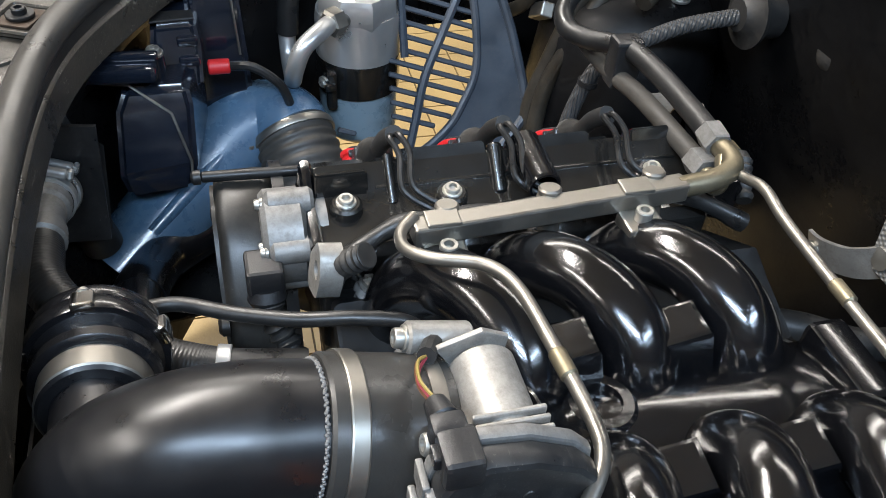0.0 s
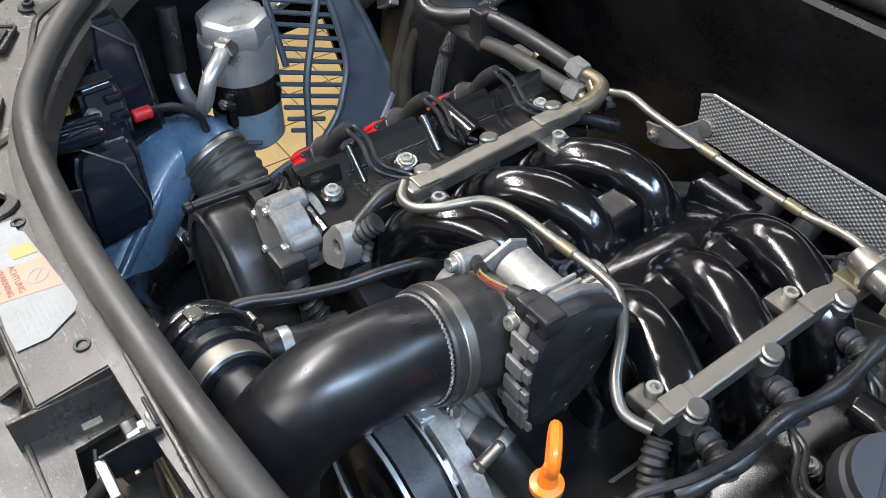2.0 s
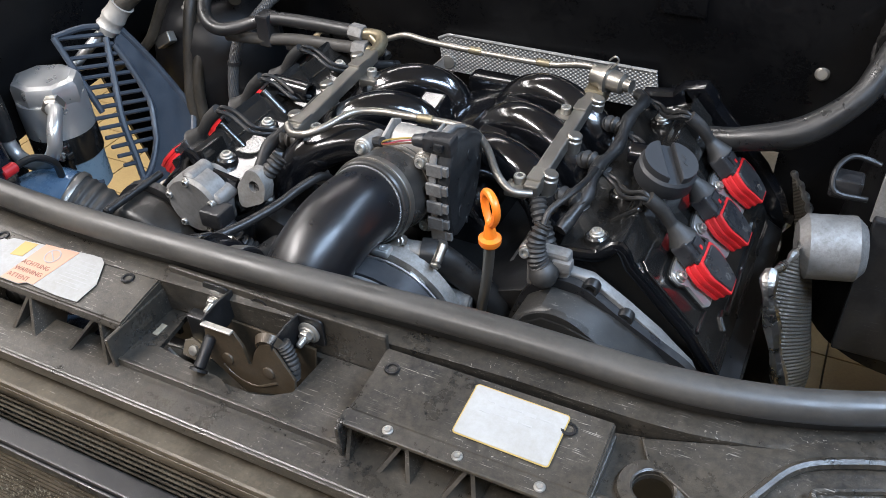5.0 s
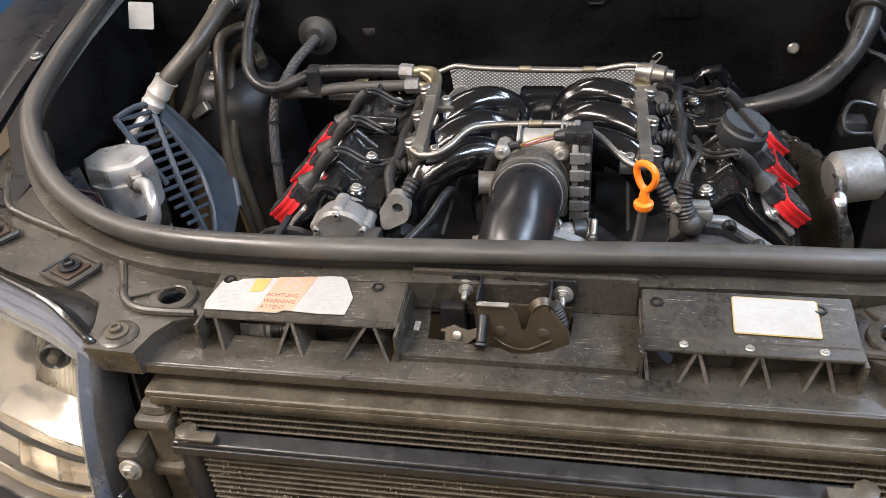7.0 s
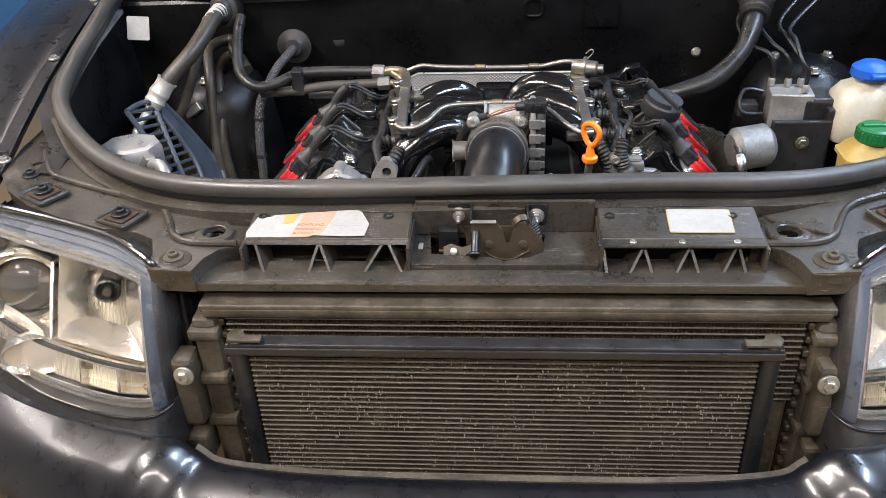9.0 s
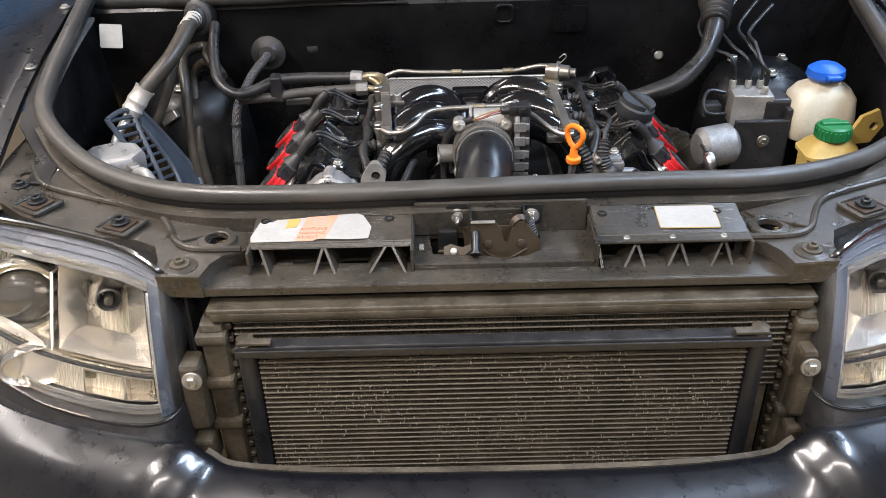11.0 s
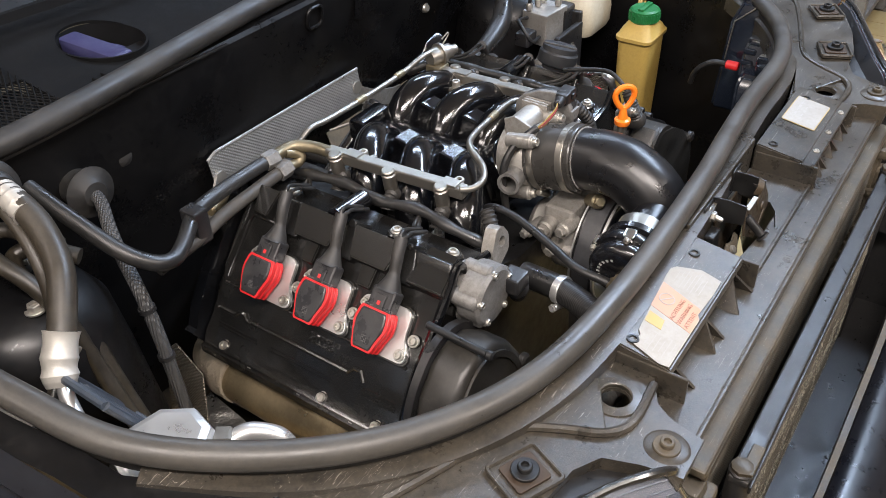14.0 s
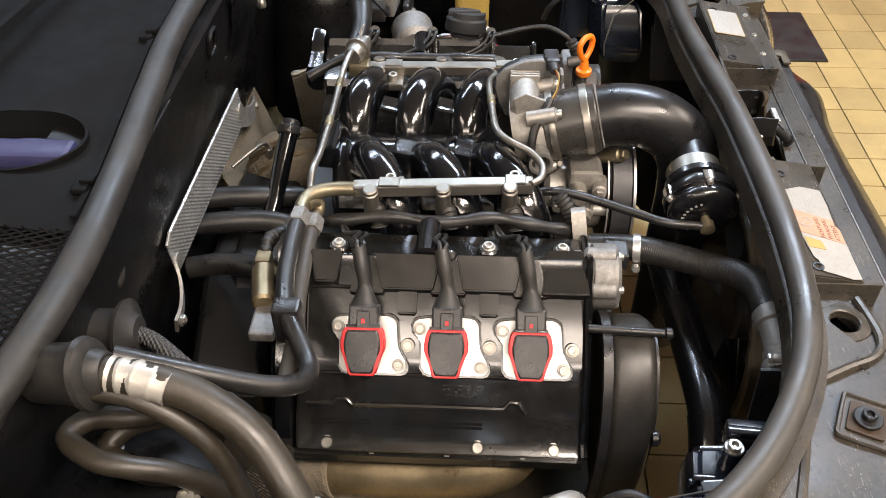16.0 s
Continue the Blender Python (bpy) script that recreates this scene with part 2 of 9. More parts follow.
DUST = (0.20, 0.17, 0.13)
M = {
    "rubber": surf("rubber", (0.016, 0.0155, 0.015), 0.48, var=0.3, scale=25, bump=0.2, dust=(0.055, 0.049, 0.041), dustamt=0.45),
    "seal": surf("seal_rubber", (0.036, 0.034, 0.031), 0.40, var=0.25, scale=18, bump=0.15, dust=(0.10, 0.088, 0.070), dustamt=0.45, dustsoft=0.1, dustrough=0.2),
    "hose": surf("hose", (0.012, 0.012, 0.012), 0.36, var=0.3, bump=0.15, dust=(0.05, 0.045, 0.04), dustamt=0.3),
    "plastic": surf("plastic", (0.012, 0.012, 0.013), 0.36, var=0.2, bump=0.25, bscale=900, dust=(0.05, 0.046, 0.04), dustamt=0.35, scratch=0.15),
    "carrier": surf("carrier", (0.0125, 0.0122, 0.0113), 0.29, var=0.35, scale=22, bump=0.35, bscale=500, dust=(0.118, 0.098, 0.072), dustamt=0.62, dscale=9, scratch=1.0, rvar=0.10, dustrough=0.2, dustsoft=0.14),
    "grime": surf("grime", (0.032, 0.027, 0.019), 0.50, var=0.5, scale=20, bump=0.5, dust=(0.15, 0.118, 0.075), dustamt=0.65, scratch=0.6, dustsoft=0.06),
    "oily": surf("oily_steel", (0.055, 0.040, 0.024), 0.42, 0.3, var=0.4, scale=30, bump=0.3, bscale=300, dust=(0.03, 0.024, 0.017), dustamt=0.6, dscale=30),
    "gloss": surf("gloss_black", (0.0035, 0.0037, 0.0045), 0.14, var=0.2, bump=0.5, bscale=150, coat=0.7, rvar=0.07, bdist=0.0006),
    "satin": surf("satin_black", (0.007, 0.007, 0.008), 0.30, var=0.15, bump=0.05, bscale=300, rvar=0.06, dust=(0.020, 0.018, 0.016), dustamt=0.25, dscale=14, dustsoft=0.1, dustrough=0.12),
    "timing": surf("timing_plastic", (0.014, 0.0135, 0.0125), 0.36, var=0.3, scale=18, bump=0.2, bscale=500, rvar=0.1, dust=(0.075, 0.066, 0.054), dustamt=0.4, dscale=12, dustsoft=0.1, scratch=0.3),
    "paint": surf("car_paint", (0.0028, 0.0033, 0.0055), 0.28, var=0.1, bump=0.03, bscale=200, coat=0.45, rvar=0.06, dust=(0.020, 0.019, 0.018), dustamt=0.3, dscale=8, dustsoft=0.12, dustrough=0.25),
    "wall_paint": surf("bay_paint", (0.004, 0.004, 0.0045), 0.30, var=0.3, scale=8, bump=0.06, bscale=60, coat=0.0, dust=(0.011, 0.0105, 0.010), dustamt=0.5, dscale=6, spec=0.28),
    "alu": surf("cast_aluminium", (0.36, 0.345, 0.32), 0.44, 0.65, var=0.3, scale=30, bump=0.4, bscale=500, dust=(0.12, 0.10, 0.075), dustamt=0.5, dscale=20),
    "alu_grey": surf("grey_cast_aluminium", (0.24, 0.235, 0.225), 0.5, 0.6, var=0.3, scale=40, bump=0.4, bscale=500, dust=(0.08, 0.065, 0.05), dustamt=0.5, dscale=18),
    "alu_clean": surf("clean_aluminium", (0.52, 0.52, 0.51), 0.34, 0.75, var=0.15, scale=30, bump=0.10, bscale=300, rvar=0.1),
    "steel": surf("steel", (0.29, 0.273, 0.243), 0.37, 0.9, var=0.12, scale=60, bump=0.05, dust=(0.16, 0.125, 0.08), dustamt=0.10, dscale=12, rvar=0.08, dustsoft=0.1),
    "zinc": surf("zinc_bolt", (0.40, 0.385, 0.35), 0.40, 0.8, var=0.3, bump=0.15),
    "chrome": surf("chrome", (0.75, 0.74, 0.72), 0.12, 1.0, var=0.06, bump=0.0, rvar=0.04),
    "brass": surf("yellow_zinc", (0.25, 0.215, 0.145), 0.40, 0.85, var=0.3, bump=0.15, dust=(0.10, 0.08, 0.05), dustamt=0.3),
    "bronze": surf("heat_tinted_steel", (0.22, 0.175, 0.105), 0.38, 0.75, var=0.5, scale=14, bump=0.15, dust=(0.12, 0.085, 0.05), dustamt=0.5, dscale=16),
    "red": surf("red_plastic", (0.55, 0.018, 0.02), 0.42, var=0.12, bump=0.1),
    "cowl": surf("cowl_plastic", (0.0045, 0.0047, 0.0052), 0.68, var=0.3, scale=14, bump=0.5, bscale=1200, dust=(0.014, 0.014, 0.014), dustamt=0.4, spec=0.10),
    "slope": surf("valve_cover_black", (0.0085, 0.0083, 0.0079), 0.23, var=0.4, scale=22, bump=0.14, bscale=130, coat=0.85, rvar=0.06, dust=(0.030, 0.027, 0.022), dustamt=0.12, dustrough=0.2, bdist=0.0008),
    "coil": surf("coil_black", (0.02, 0.02, 0.022), 0.32, var=0.2, bump=0.3, bscale=500, dust=(0.07, 0.068, 0.064), dustamt=0.35, dscale=40, dustrough=0.1),
    "capgrey": surf("satin_cap_plastic", (0.020, 0.021, 0.023), 0.50, var=0.2, bump=0.3, bscale=1100, rvar=0.05),
    "orange": surf("orange_plastic", (0.85, 0.20, 0.015), 0.4, var=0.08, bump=0.05),
    "green": surf("green_plastic", (0.01, 0.13, 0.035), 0.42, var=0.15, bump=0.1),
    "blue": surf("blue_plastic", (0.01, 0.085, 0.42), 0.4, var=0.12, bump=0.1),
    "violet": surf("violet_plastic", (0.030, 0.030, 0.085), 0.5, var=0.15, bump=0.15),
    "paper": surf("label_paper", (0.31, 0.305, 0.29), 0.72, var=0.18, scale=30, bump=0.1, dust=(0.20, 0.178, 0.14), dustamt=0.5, dscale=14, dustsoft=0.08, spec=0.25),
    "paper_orange": surf("label_orange", (0.42, 0.23, 0.15), 0.55, var=0.15, bump=0.05),
    "paper_yellow": surf("label_yellow", (0.36, 0.25, 0.07), 0.5, var=0.15, bump=0.05),
    "debris": surf("pale_dirt", (0.25, 0.225, 0.17), 0.8, var=0.6, scale=300, bump=0.0),
    "rust": surf("rusty_steel", (0.05, 0.031, 0.019), 0.55, 0.4, var=0.4, scale=60, bump=0.3, dust=(0.04, 0.036, 0.03), dustamt=0.6, dscale=40),
    "strip": surf("lens_edge", (0.40, 0.40, 0.40), 0.16, 0.85, var=0.10, scale=25, bump=0.08, bscale=120, rvar=0.05),
    "gear": surf("grey_plastic", (0.013, 0.0135, 0.0145), 0.36, var=0.25, bump=0.2, bscale=700, dust=(0.05, 0.048, 0.044), dustamt=0.3, scratch=0.35),
    "silicone": surf("silicone_rubber", (0.034, 0.032, 0.029), 0.30, var=0.3, scale=20, bump=0.25, bscale=260, rvar=0.1),
    "print": surf("faint_print", (0.09, 0.088, 0.085), 0.6, bump=0.0),
    "airbox": surf("airbox_plastic", (0.008, 0.011, 0.018), 0.17, var=0.2, bump=0.15, bscale=90, coat=0.8, rvar=0.06),
    "pale_duct": surf("pale_blue_paint", (0.17, 0.23, 0.27), 0.30, var=0.15, bump=0.1, dust=(0.2, 0.2, 0.19), dustamt=0.2),
    "piano": surf("piano_black", (0.006, 0.006, 0.007), 0.24, var=0.2, bump=0.05, bscale=200, coat=0.5, rvar=0.05),
    "band": surf("smoky_band", (0.062, 0.068, 0.084), 0.30, 0.0, var=0.35, scale=12, bump=0.1, bscale=200, rvar=0.08),
    "smoked": surf("smoked_dome", (0.030, 0.028, 0.025), 0.045, var=0.1, bump=0.0, coat=1.0, rvar=0.02),
    "duct": surf("blue_grey_plastic", (0.060, 0.115, 0.185), 0.27, var=0.2, bump=0.25, coat=0.3, dust=(0.13, 0.17, 0.21), dustamt=0.35),
    "lens_side": surf("lens_side", (0.022, 0.028, 0.040), 0.28, var=0.2, scale=6, bump=0.05, dust=(0.05, 0.055, 0.064), dustamt=0.25, dustsoft=0.15),
    "ink": surf("ink", (0.19, 0.085, 0.06), 0.6, var=0.1, bump=0.0),
    "ink_grey": surf("ink_grey", (0.29, 0.283, 0.27), 0.6, var=0.1, bump=0.0),
    "core": surf("radiator_core", (0.032, 0.026, 0.017), 0.6, var=0.5, scale=30, bump=0.4, dust=(0.21, 0.18, 0.13), dustamt=0.6, dscale=40, dustsoft=0.08),
    "core_alu": surf("dusty_alu", (0.050, 0.041, 0.028), 0.46, 0.25, var=0.45, scale=25, bump=0.4, dust=(0.15, 0.125, 0.085), dustamt=0.55, dscale=22, scratch=0.8),
    "liner": surf("liner_plastic", (0.035, 0.045, 0.06), 0.42, var=0.2, bump=0.2, dust=(0.08, 0.08, 0.085), dustamt=0.4),
    "tile": surf("floor_tile", (0.45, 0.325, 0.137), 0.42, var=0.16, scale=9, bump=0.15, bscale=120, dust=(0.20, 0.14, 0.07), dustamt=0.4, dscale=5, random_tone=0.13),
    "grout": surf("grout", (0.13, 0.10, 0.06), 0.8, var=0.3, bump=0.3),
    "room": surf("room_plaster", (0.60, 0.58, 0.55), 0.8, var=0.12, scale=3, bump=0.2, bscale=60),
    "room_blue": surf("blue_paint", (0.02, 0.09, 0.22), 0.5, var=0.15, scale=4, bump=0.1),
    "cab_red": surf("red_paint", (0.36, 0.012, 0.014), 0.35, var=0.1, bump=0.05),
    "dark": surf("dark_metal", (0.010, 0.010, 0.0102), 0.42, 0.1, var=0.3, bump=0.2),
    "lens_trim": surf("reflector_grey", (0.66, 0.62, 0.55), 0.30, 0.75, var=0.2, scale=14, bump=0.3, bscale=30, bdist=0.004, rvar=0.06),
    "reflector": surf("reflector", (0.78, 0.74, 0.67), 0.18, 0.93, var=0.1, bump=0.25, bscale=60, bdist=0.002, rvar=0.04),
    "bottle": surf("yellowed_plastic", (0.42, 0.29, 0.075), 0.42, var=0.22, scale=12, bump=0.1, dust=(0.20, 0.13, 0.05), dustamt=0.4),
    "bottle_white": surf("milky_plastic", (0.52, 0.48, 0.38), 0.42, var=0.15, scale=12, bump=0.1, dust=(0.32, 0.26, 0.16), dustamt=0.4),
    "foil": surf("crinkled_foil", (0.42, 0.41, 0.39), 0.35, 1.0, var=0.2, bump=1.0, bscale=55, bdist=0.004),
    "wrap": surf("heat_wrap", (0.15, 0.125, 0.09), 0.75, var=0.5, scale=30, bump=0.9, bscale=160, bdist=0.003, dust=(0.26, 0.22, 0.16), dustamt=0.5, dscale=25),
    "grey_hose": surf("dry_hose", (0.035, 0.032, 0.028), 0.55, var=0.25, scale=30, bump=0.25, dust=(0.09, 0.078, 0.062), dustamt=0.5),
    "belt": surf("belt_rubber", (0.030, 0.031, 0.034), 0.42, var=0.3, scale=25, bump=0.3, bscale=500, dust=(0.07, 0.07, 0.072), dustamt=0.5, dscale=18),
    "brown_hose": surf("dusty_brown_hose", (0.020, 0.017, 0.013), 0.42, var=0.3, scale=22, bump=0.2, dust=(0.085, 0.068, 0.044), dustamt=0.45, dustsoft=0.1, dustrough=0.2),
    "crimp": surf("silver_sleeve", (0.46, 0.44, 0.40), 0.42, 0.4, var=0.25, scale=60, bump=0.4, bscale=300),
    "wire_red": surf("wire_red", (0.30, 0.04, 0.06), 0.5, bump=0.0),
    "wire_yellow": surf("wire_yellow", (0.28, 0.20, 0.05), 0.5, bump=0.0),
    "wire_brown": surf("wire_brown", (0.12, 0.05, 0.02), 0.45, bump=0.0),
}


def glass(name, col=(1, 1, 1), rough=0.0):
    m, n, l, p = node_mat(name)
    p.inputs["Base Color"].default_value = (*col, 1)
    p.inputs["Transmission Weight"].default_value = 1
    p.inputs["Roughness"].default_value = rough
    p.inputs["IOR"].default_value = 1.25
    return m


M["glass"] = glass("headlight_glass", (0.97, 0.96, 0.93))


def weave(name, col, metal, rough, scale, depth, axes=(0, 2)):
    """Embossed metal sheet: a grid of small bumps across two of the axes."""
    m, n, l, p = node_mat(name)
    geo = n.new("ShaderNodeNewGeometry")
    sep = n.new("ShaderNodeSeparateXYZ")
    l.new(geo.outputs["Position"], sep.inputs[0])
    acc = None
    for ax, sc in ((axes[0], scale), (axes[1], scale * 1.3)):
        mul = n.new("ShaderNodeMath")
        mul.operation = "MULTIPLY"
        mul.inputs[1].default_value = sc
        l.new(sep.outputs[ax], mul.inputs[0])
        si = n.new("ShaderNodeMath")
        si.operation = "SINE"
        l.new(mul.outputs[0], si.inputs[0])
        if acc is None:
            acc = si
        else:
            c = n.new("ShaderNodeMath")
            c.operation = "MULTIPLY"
            l.new(acc.outputs[0], c.inputs[0])
            l.new(si.outputs[0], c.inputs[1])
            acc = c
    b = n.new("ShaderNodeBump")
    b.inputs["Strength"].default_value, b.inputs["Distance"].default_value = 1.0, depth
    l.new(acc.outputs[0], b.inputs["Height"])
    l.new(b.outputs[0], p.inputs["Normal"])
    nz = n.new("ShaderNodeTexNoise")
    nz.inputs["Scale"].default_value = 30
    l.new(geo.outputs["Position"], nz.inputs["Vector"])
    mx = n.new("ShaderNodeMixRGB")
    mx.inputs[1].default_value, mx.inputs[2].default_value = (*[c * 0.7 for c in col], 1), (*[c * 1.2 for c in col], 1)
    l.new(nz.outputs["Fac"], mx.inputs[0])
    l.new(mx.outputs[0], p.inputs["Base Color"])
    p.inputs["Metallic"].default_value, p.inputs["Roughness"].default_value = metal, rough
    return m


M["emboss"] = weave("embossed_alu", (0.42, 0.42, 0.41), 0.7, 0.42, 800, 0.0006)
M["emboss_dark"] = weave("embossed_dark", (0.20, 0.18, 0.15), 0.7, 0.42, 900, 0.0016, (1, 2))
M["fluted_dark"] = weave("fluted_dark_plastic", (0.035, 0.034, 0.034), 0.5, 0.30, 3600, 0.00022, (0, 1))
M["braid"] = weave("braided_sleeve", (0.06, 0.06, 0.06), 0.0, 0.5, 1100, 0.001, (0, 1))

# ---- the room ----
def slab(name, c, s, mat):
    bm = B()
    box(bm, c, s, 0)
    ob = solo(name, bm, mat, "", "", kind="structure")
    return ob


floor = slab("floor", (0, 0.5, -0.056), (9, 9, 0.1), M["grout"])
slab("ceiling", (0, 0.5, 2.95), (9, 9, 0.1), M["room"])
slab("wall_north", (0, 4.95, 1.45), (9, 0.1, 2.9), M["room_blue"])
slab("wall_south", (0, -3.95, 1.45), (9, 0.1, 2.9), M["room"])
slab("wall_west", (-4.45, 0.5, 1.45), (0.1, 8.8, 2.9), M["room"])
slab("wall_east", (4.45, 0.5, 1.45), (0.1, 8.8, 2.9), M["room"])

# ---- body shell round the bay ----
def mirror_x(pts):
    return [(-p[0], *p[1:]) for p in pts]


def loft(bm, rows, closed=False):
    """A skin over rows of points of equal length."""
    V = [[bm.verts.new(p) for p in r] for r in rows]
    for a, b in zip(V, V[1:]):
        for k in range(len(a) - (0 if closed else 1)):
            j = (k + 1) % len(a)
            bm.faces.new((a[k], a[j], b[j], b[k]))
    return bm


def thicken(bm, t):
    bmesh.ops.recalc_face_normals(bm, faces=bm.faces)
    bmesh.ops.solidify(bm, geom=bm.faces[:], thickness=t)
    return bm


def curve_rows(rows, n=8):
    return [spline(r, n) for r in rows]


# firewall: leans a little, with a step under the cowl
bm = B()
rows = []
for x in [-0.80 + 1.60 * k / 24 for k in range(25)]:
    b = 0.012 * (abs(x) / 0.74) ** 2
    rows.append([(x, 0.80 - b, 0.30), (x, 0.775 - b, 0.55), (x, 0.757 - b, 0.66), (x, 0.735 - b, 0.76), (x, 0.725 - b, 0.82), (x, 0.72 - b, 0.868), (x, 0.724 - b, 0.874), (x, 0.82, 0.880)])
loft(bm, rows)
thicken(bm, 0.012)
firewall = solo("wall_firewall", bm, M["wall_paint"], "glossy black painted steel bulkhead behind the engine", "bulkhead", kind="structure")

BACK = Vector((0, -0.98, 0.2)).normalized()
bm = B()
tube(bm, [(0.063 + x, 0.7195 - 0.18 * z, 0.844 + z) for x, z in rrect(0.034, 0.034, 0.010, 4)], 0.003, seg=8, closed=True, n=2)
part("embossed_loop", bm, M["wall_paint"], firewall)
bm = B()
plate(bm, rrect(0.062, 0.056, 0.004), 0.0015, frame_from((0.193, 0.7195, 0.830), (1, 0, 0), (0, -0.17, 1)), 0.0005)
part("sound_pad", bm, M["wall_paint"], firewall, "thin sound-deadening pad")
bm = B()
lathe(bm, [(0, -0.004), (0.0095, -0.004), (0.0095, 0.002), (0.0066, 0.0055), (0, 0.006)], basis((0.381, 0.734, 0.746), BACK), 18)
part("stud", bm, M["zinc"], firewall, "zinc-plated stud")
bm = B()
box(bm, (-0.21, 0.716, 0.872), (0.17, 0.004, 0.004), 0.001)
part("seam", bm, M["dark"], firewall)

for s, nm in ((-1, "wall_inner_wing"), (1, "wall_inner_wing_far")):
    bm = B()
    rows = []
    for y, xo, zt in ((0.12, 0.62, 0.795), (0.18, 0.625, 0.80), (0.27, 0.685, 0.822), (0.305, 0.69, 0.83), (0.38, 0.706, 0.845), (0.514, 0.723, 0.866), (0.62, 0.735, 0.88), (0.73, 0.75, 0.89)):
        if s > 0:
            zt -= 0.02
        zb = 0.64 if s < 0 and 0.3 < y < 0.6 else 0.25
        rows.append([(s * (xo - 0.012), y, zb), (s * (xo - 0.012), y, max(zb + 0.01, 0.5)), (s * (xo - 0.006), y, 0.66), (s * (xo - 0.002), y, 0.74), (s * xo, y, zt), (s * (xo + 0.03), y, zt + 0.003)])
    loft(bm, rows)
    thicken(bm, 0.006)
    solo(nm, bm, M["wall_paint"], "black painted inner wing panel of the engine bay", "inner wing", kind="structure")

# rubber bead on the edge of the bay
SEAL_L = [(-0.745, 0.735, 0.912), (-0.737, 0.679, 0.906), (-0.714, 0.514, 0.886), (-0.697, 0.378, 0.864), (-0.672, 0.271, 0.844), (-0.600, 0.172, 0.825), (-0.51, 0.098, 0.814), (-0.399, 0.049, 0.813), (-0.247, 0.034, 0.815), (-0.035, 0.040, 0.815)]
SEAL_R = [(0.097, 0.052, 0.811), (0.216, 0.061, 0.808), (0.363, 0.066, 0.806), (0.474, 0.098, 0.803), (0.565, 0.153, 0.802), (0.645, 0.236, 0.808), (0.69, 0.36, 0.828), (0.71, 0.514, 0.855), (0.73, 0.679, 0.88), (0.74, 0.735, 0.89)]
seal_pts = SEAL_L + SEAL_R
SEAL_SEC = [(math.cos(a) * 1.05, math.sin(a)) for a in [math.pi * 2 * k / 16 for k in range(16)]]
bonnet_seal = thing("bonnet_seal", "black rubber bead seal running round the edge of the engine bay", "rubber seal", (0, 0.036, 0.79))
bm = B()
tube(bm, seal_pts, 0.0125, sec=SEAL_SEC, n=8)
part("bead", bm, M["seal"], bonnet_seal)
bm = B()
tube(bm, [(p[0], p[1], p[2] - 0.014) for p in seal_pts], 1.0, sec=[(-0.004, -0.012), (0.004, -0.012), (0.004, 0.012), (-0.004, 0.012)], n=8)
part("clip_strip", bm, M["rubber"], bonnet_seal)
bm = B()
COWL = [(-0.76, 0.748, 0.882), (-0.6, 0.722, 0.888), (-0.45, 0.706, 0.892), (-0.3, 0.712, 0.894), (-0.15, 0.728, 0.894), (0, 0.742, 0.893), (0.2, 0.742, 0.891), (0.4, 0.734, 0.888), (0.6, 0.732, 0.884), (0.76, 0.748, 0.878)]
cowl_seal = thing("cowl_seal", "thick black rubber seal along the cowl edge", "rubber seal", (0, 0.742, 0.875))
tube(bm, COWL, 0.0155, sec=SEAL_SEC, n=8)
part("bead", bm, M["rubber"], cowl_seal)
bm = B()
tube(bm, [(x, y + 0.006, z - 0.015) for x, y, z in COWL], 1.0, sec=[(-0.004, -0.008), (0.004, -0.008), (0.004, 0.008), (-0.004, 0.008)], n=8)
part("clip_strip", bm, M["rubber"], cowl_seal)

# ---- front panel of plastic that carries the catch ----
carrier = thing("front_carrier_panel", "dusty scuffed black plastic front carrier panel with label platforms and ribs", "front panel", (0, -0.03, 0.7))


def wz(x):
    return 0.773 + 0.07 * (abs(x) - 0.35)


def sheet(bm, poly, zf, h, bev=0.0015, holes=()):
    """A flat outline lifted onto the height zf(x)."""
    t = B()
    plate(t, poly, h, Matrix(), bev, holes)
    for v in t.verts:
        v.co.z += zf(v.co.x)
    me = bpy.data.meshes.new("tmp")
    t.to_mesh(me)
    t.free()
    bm.from_mesh(me)
    bpy.data.meshes.remove(me)
    return bm


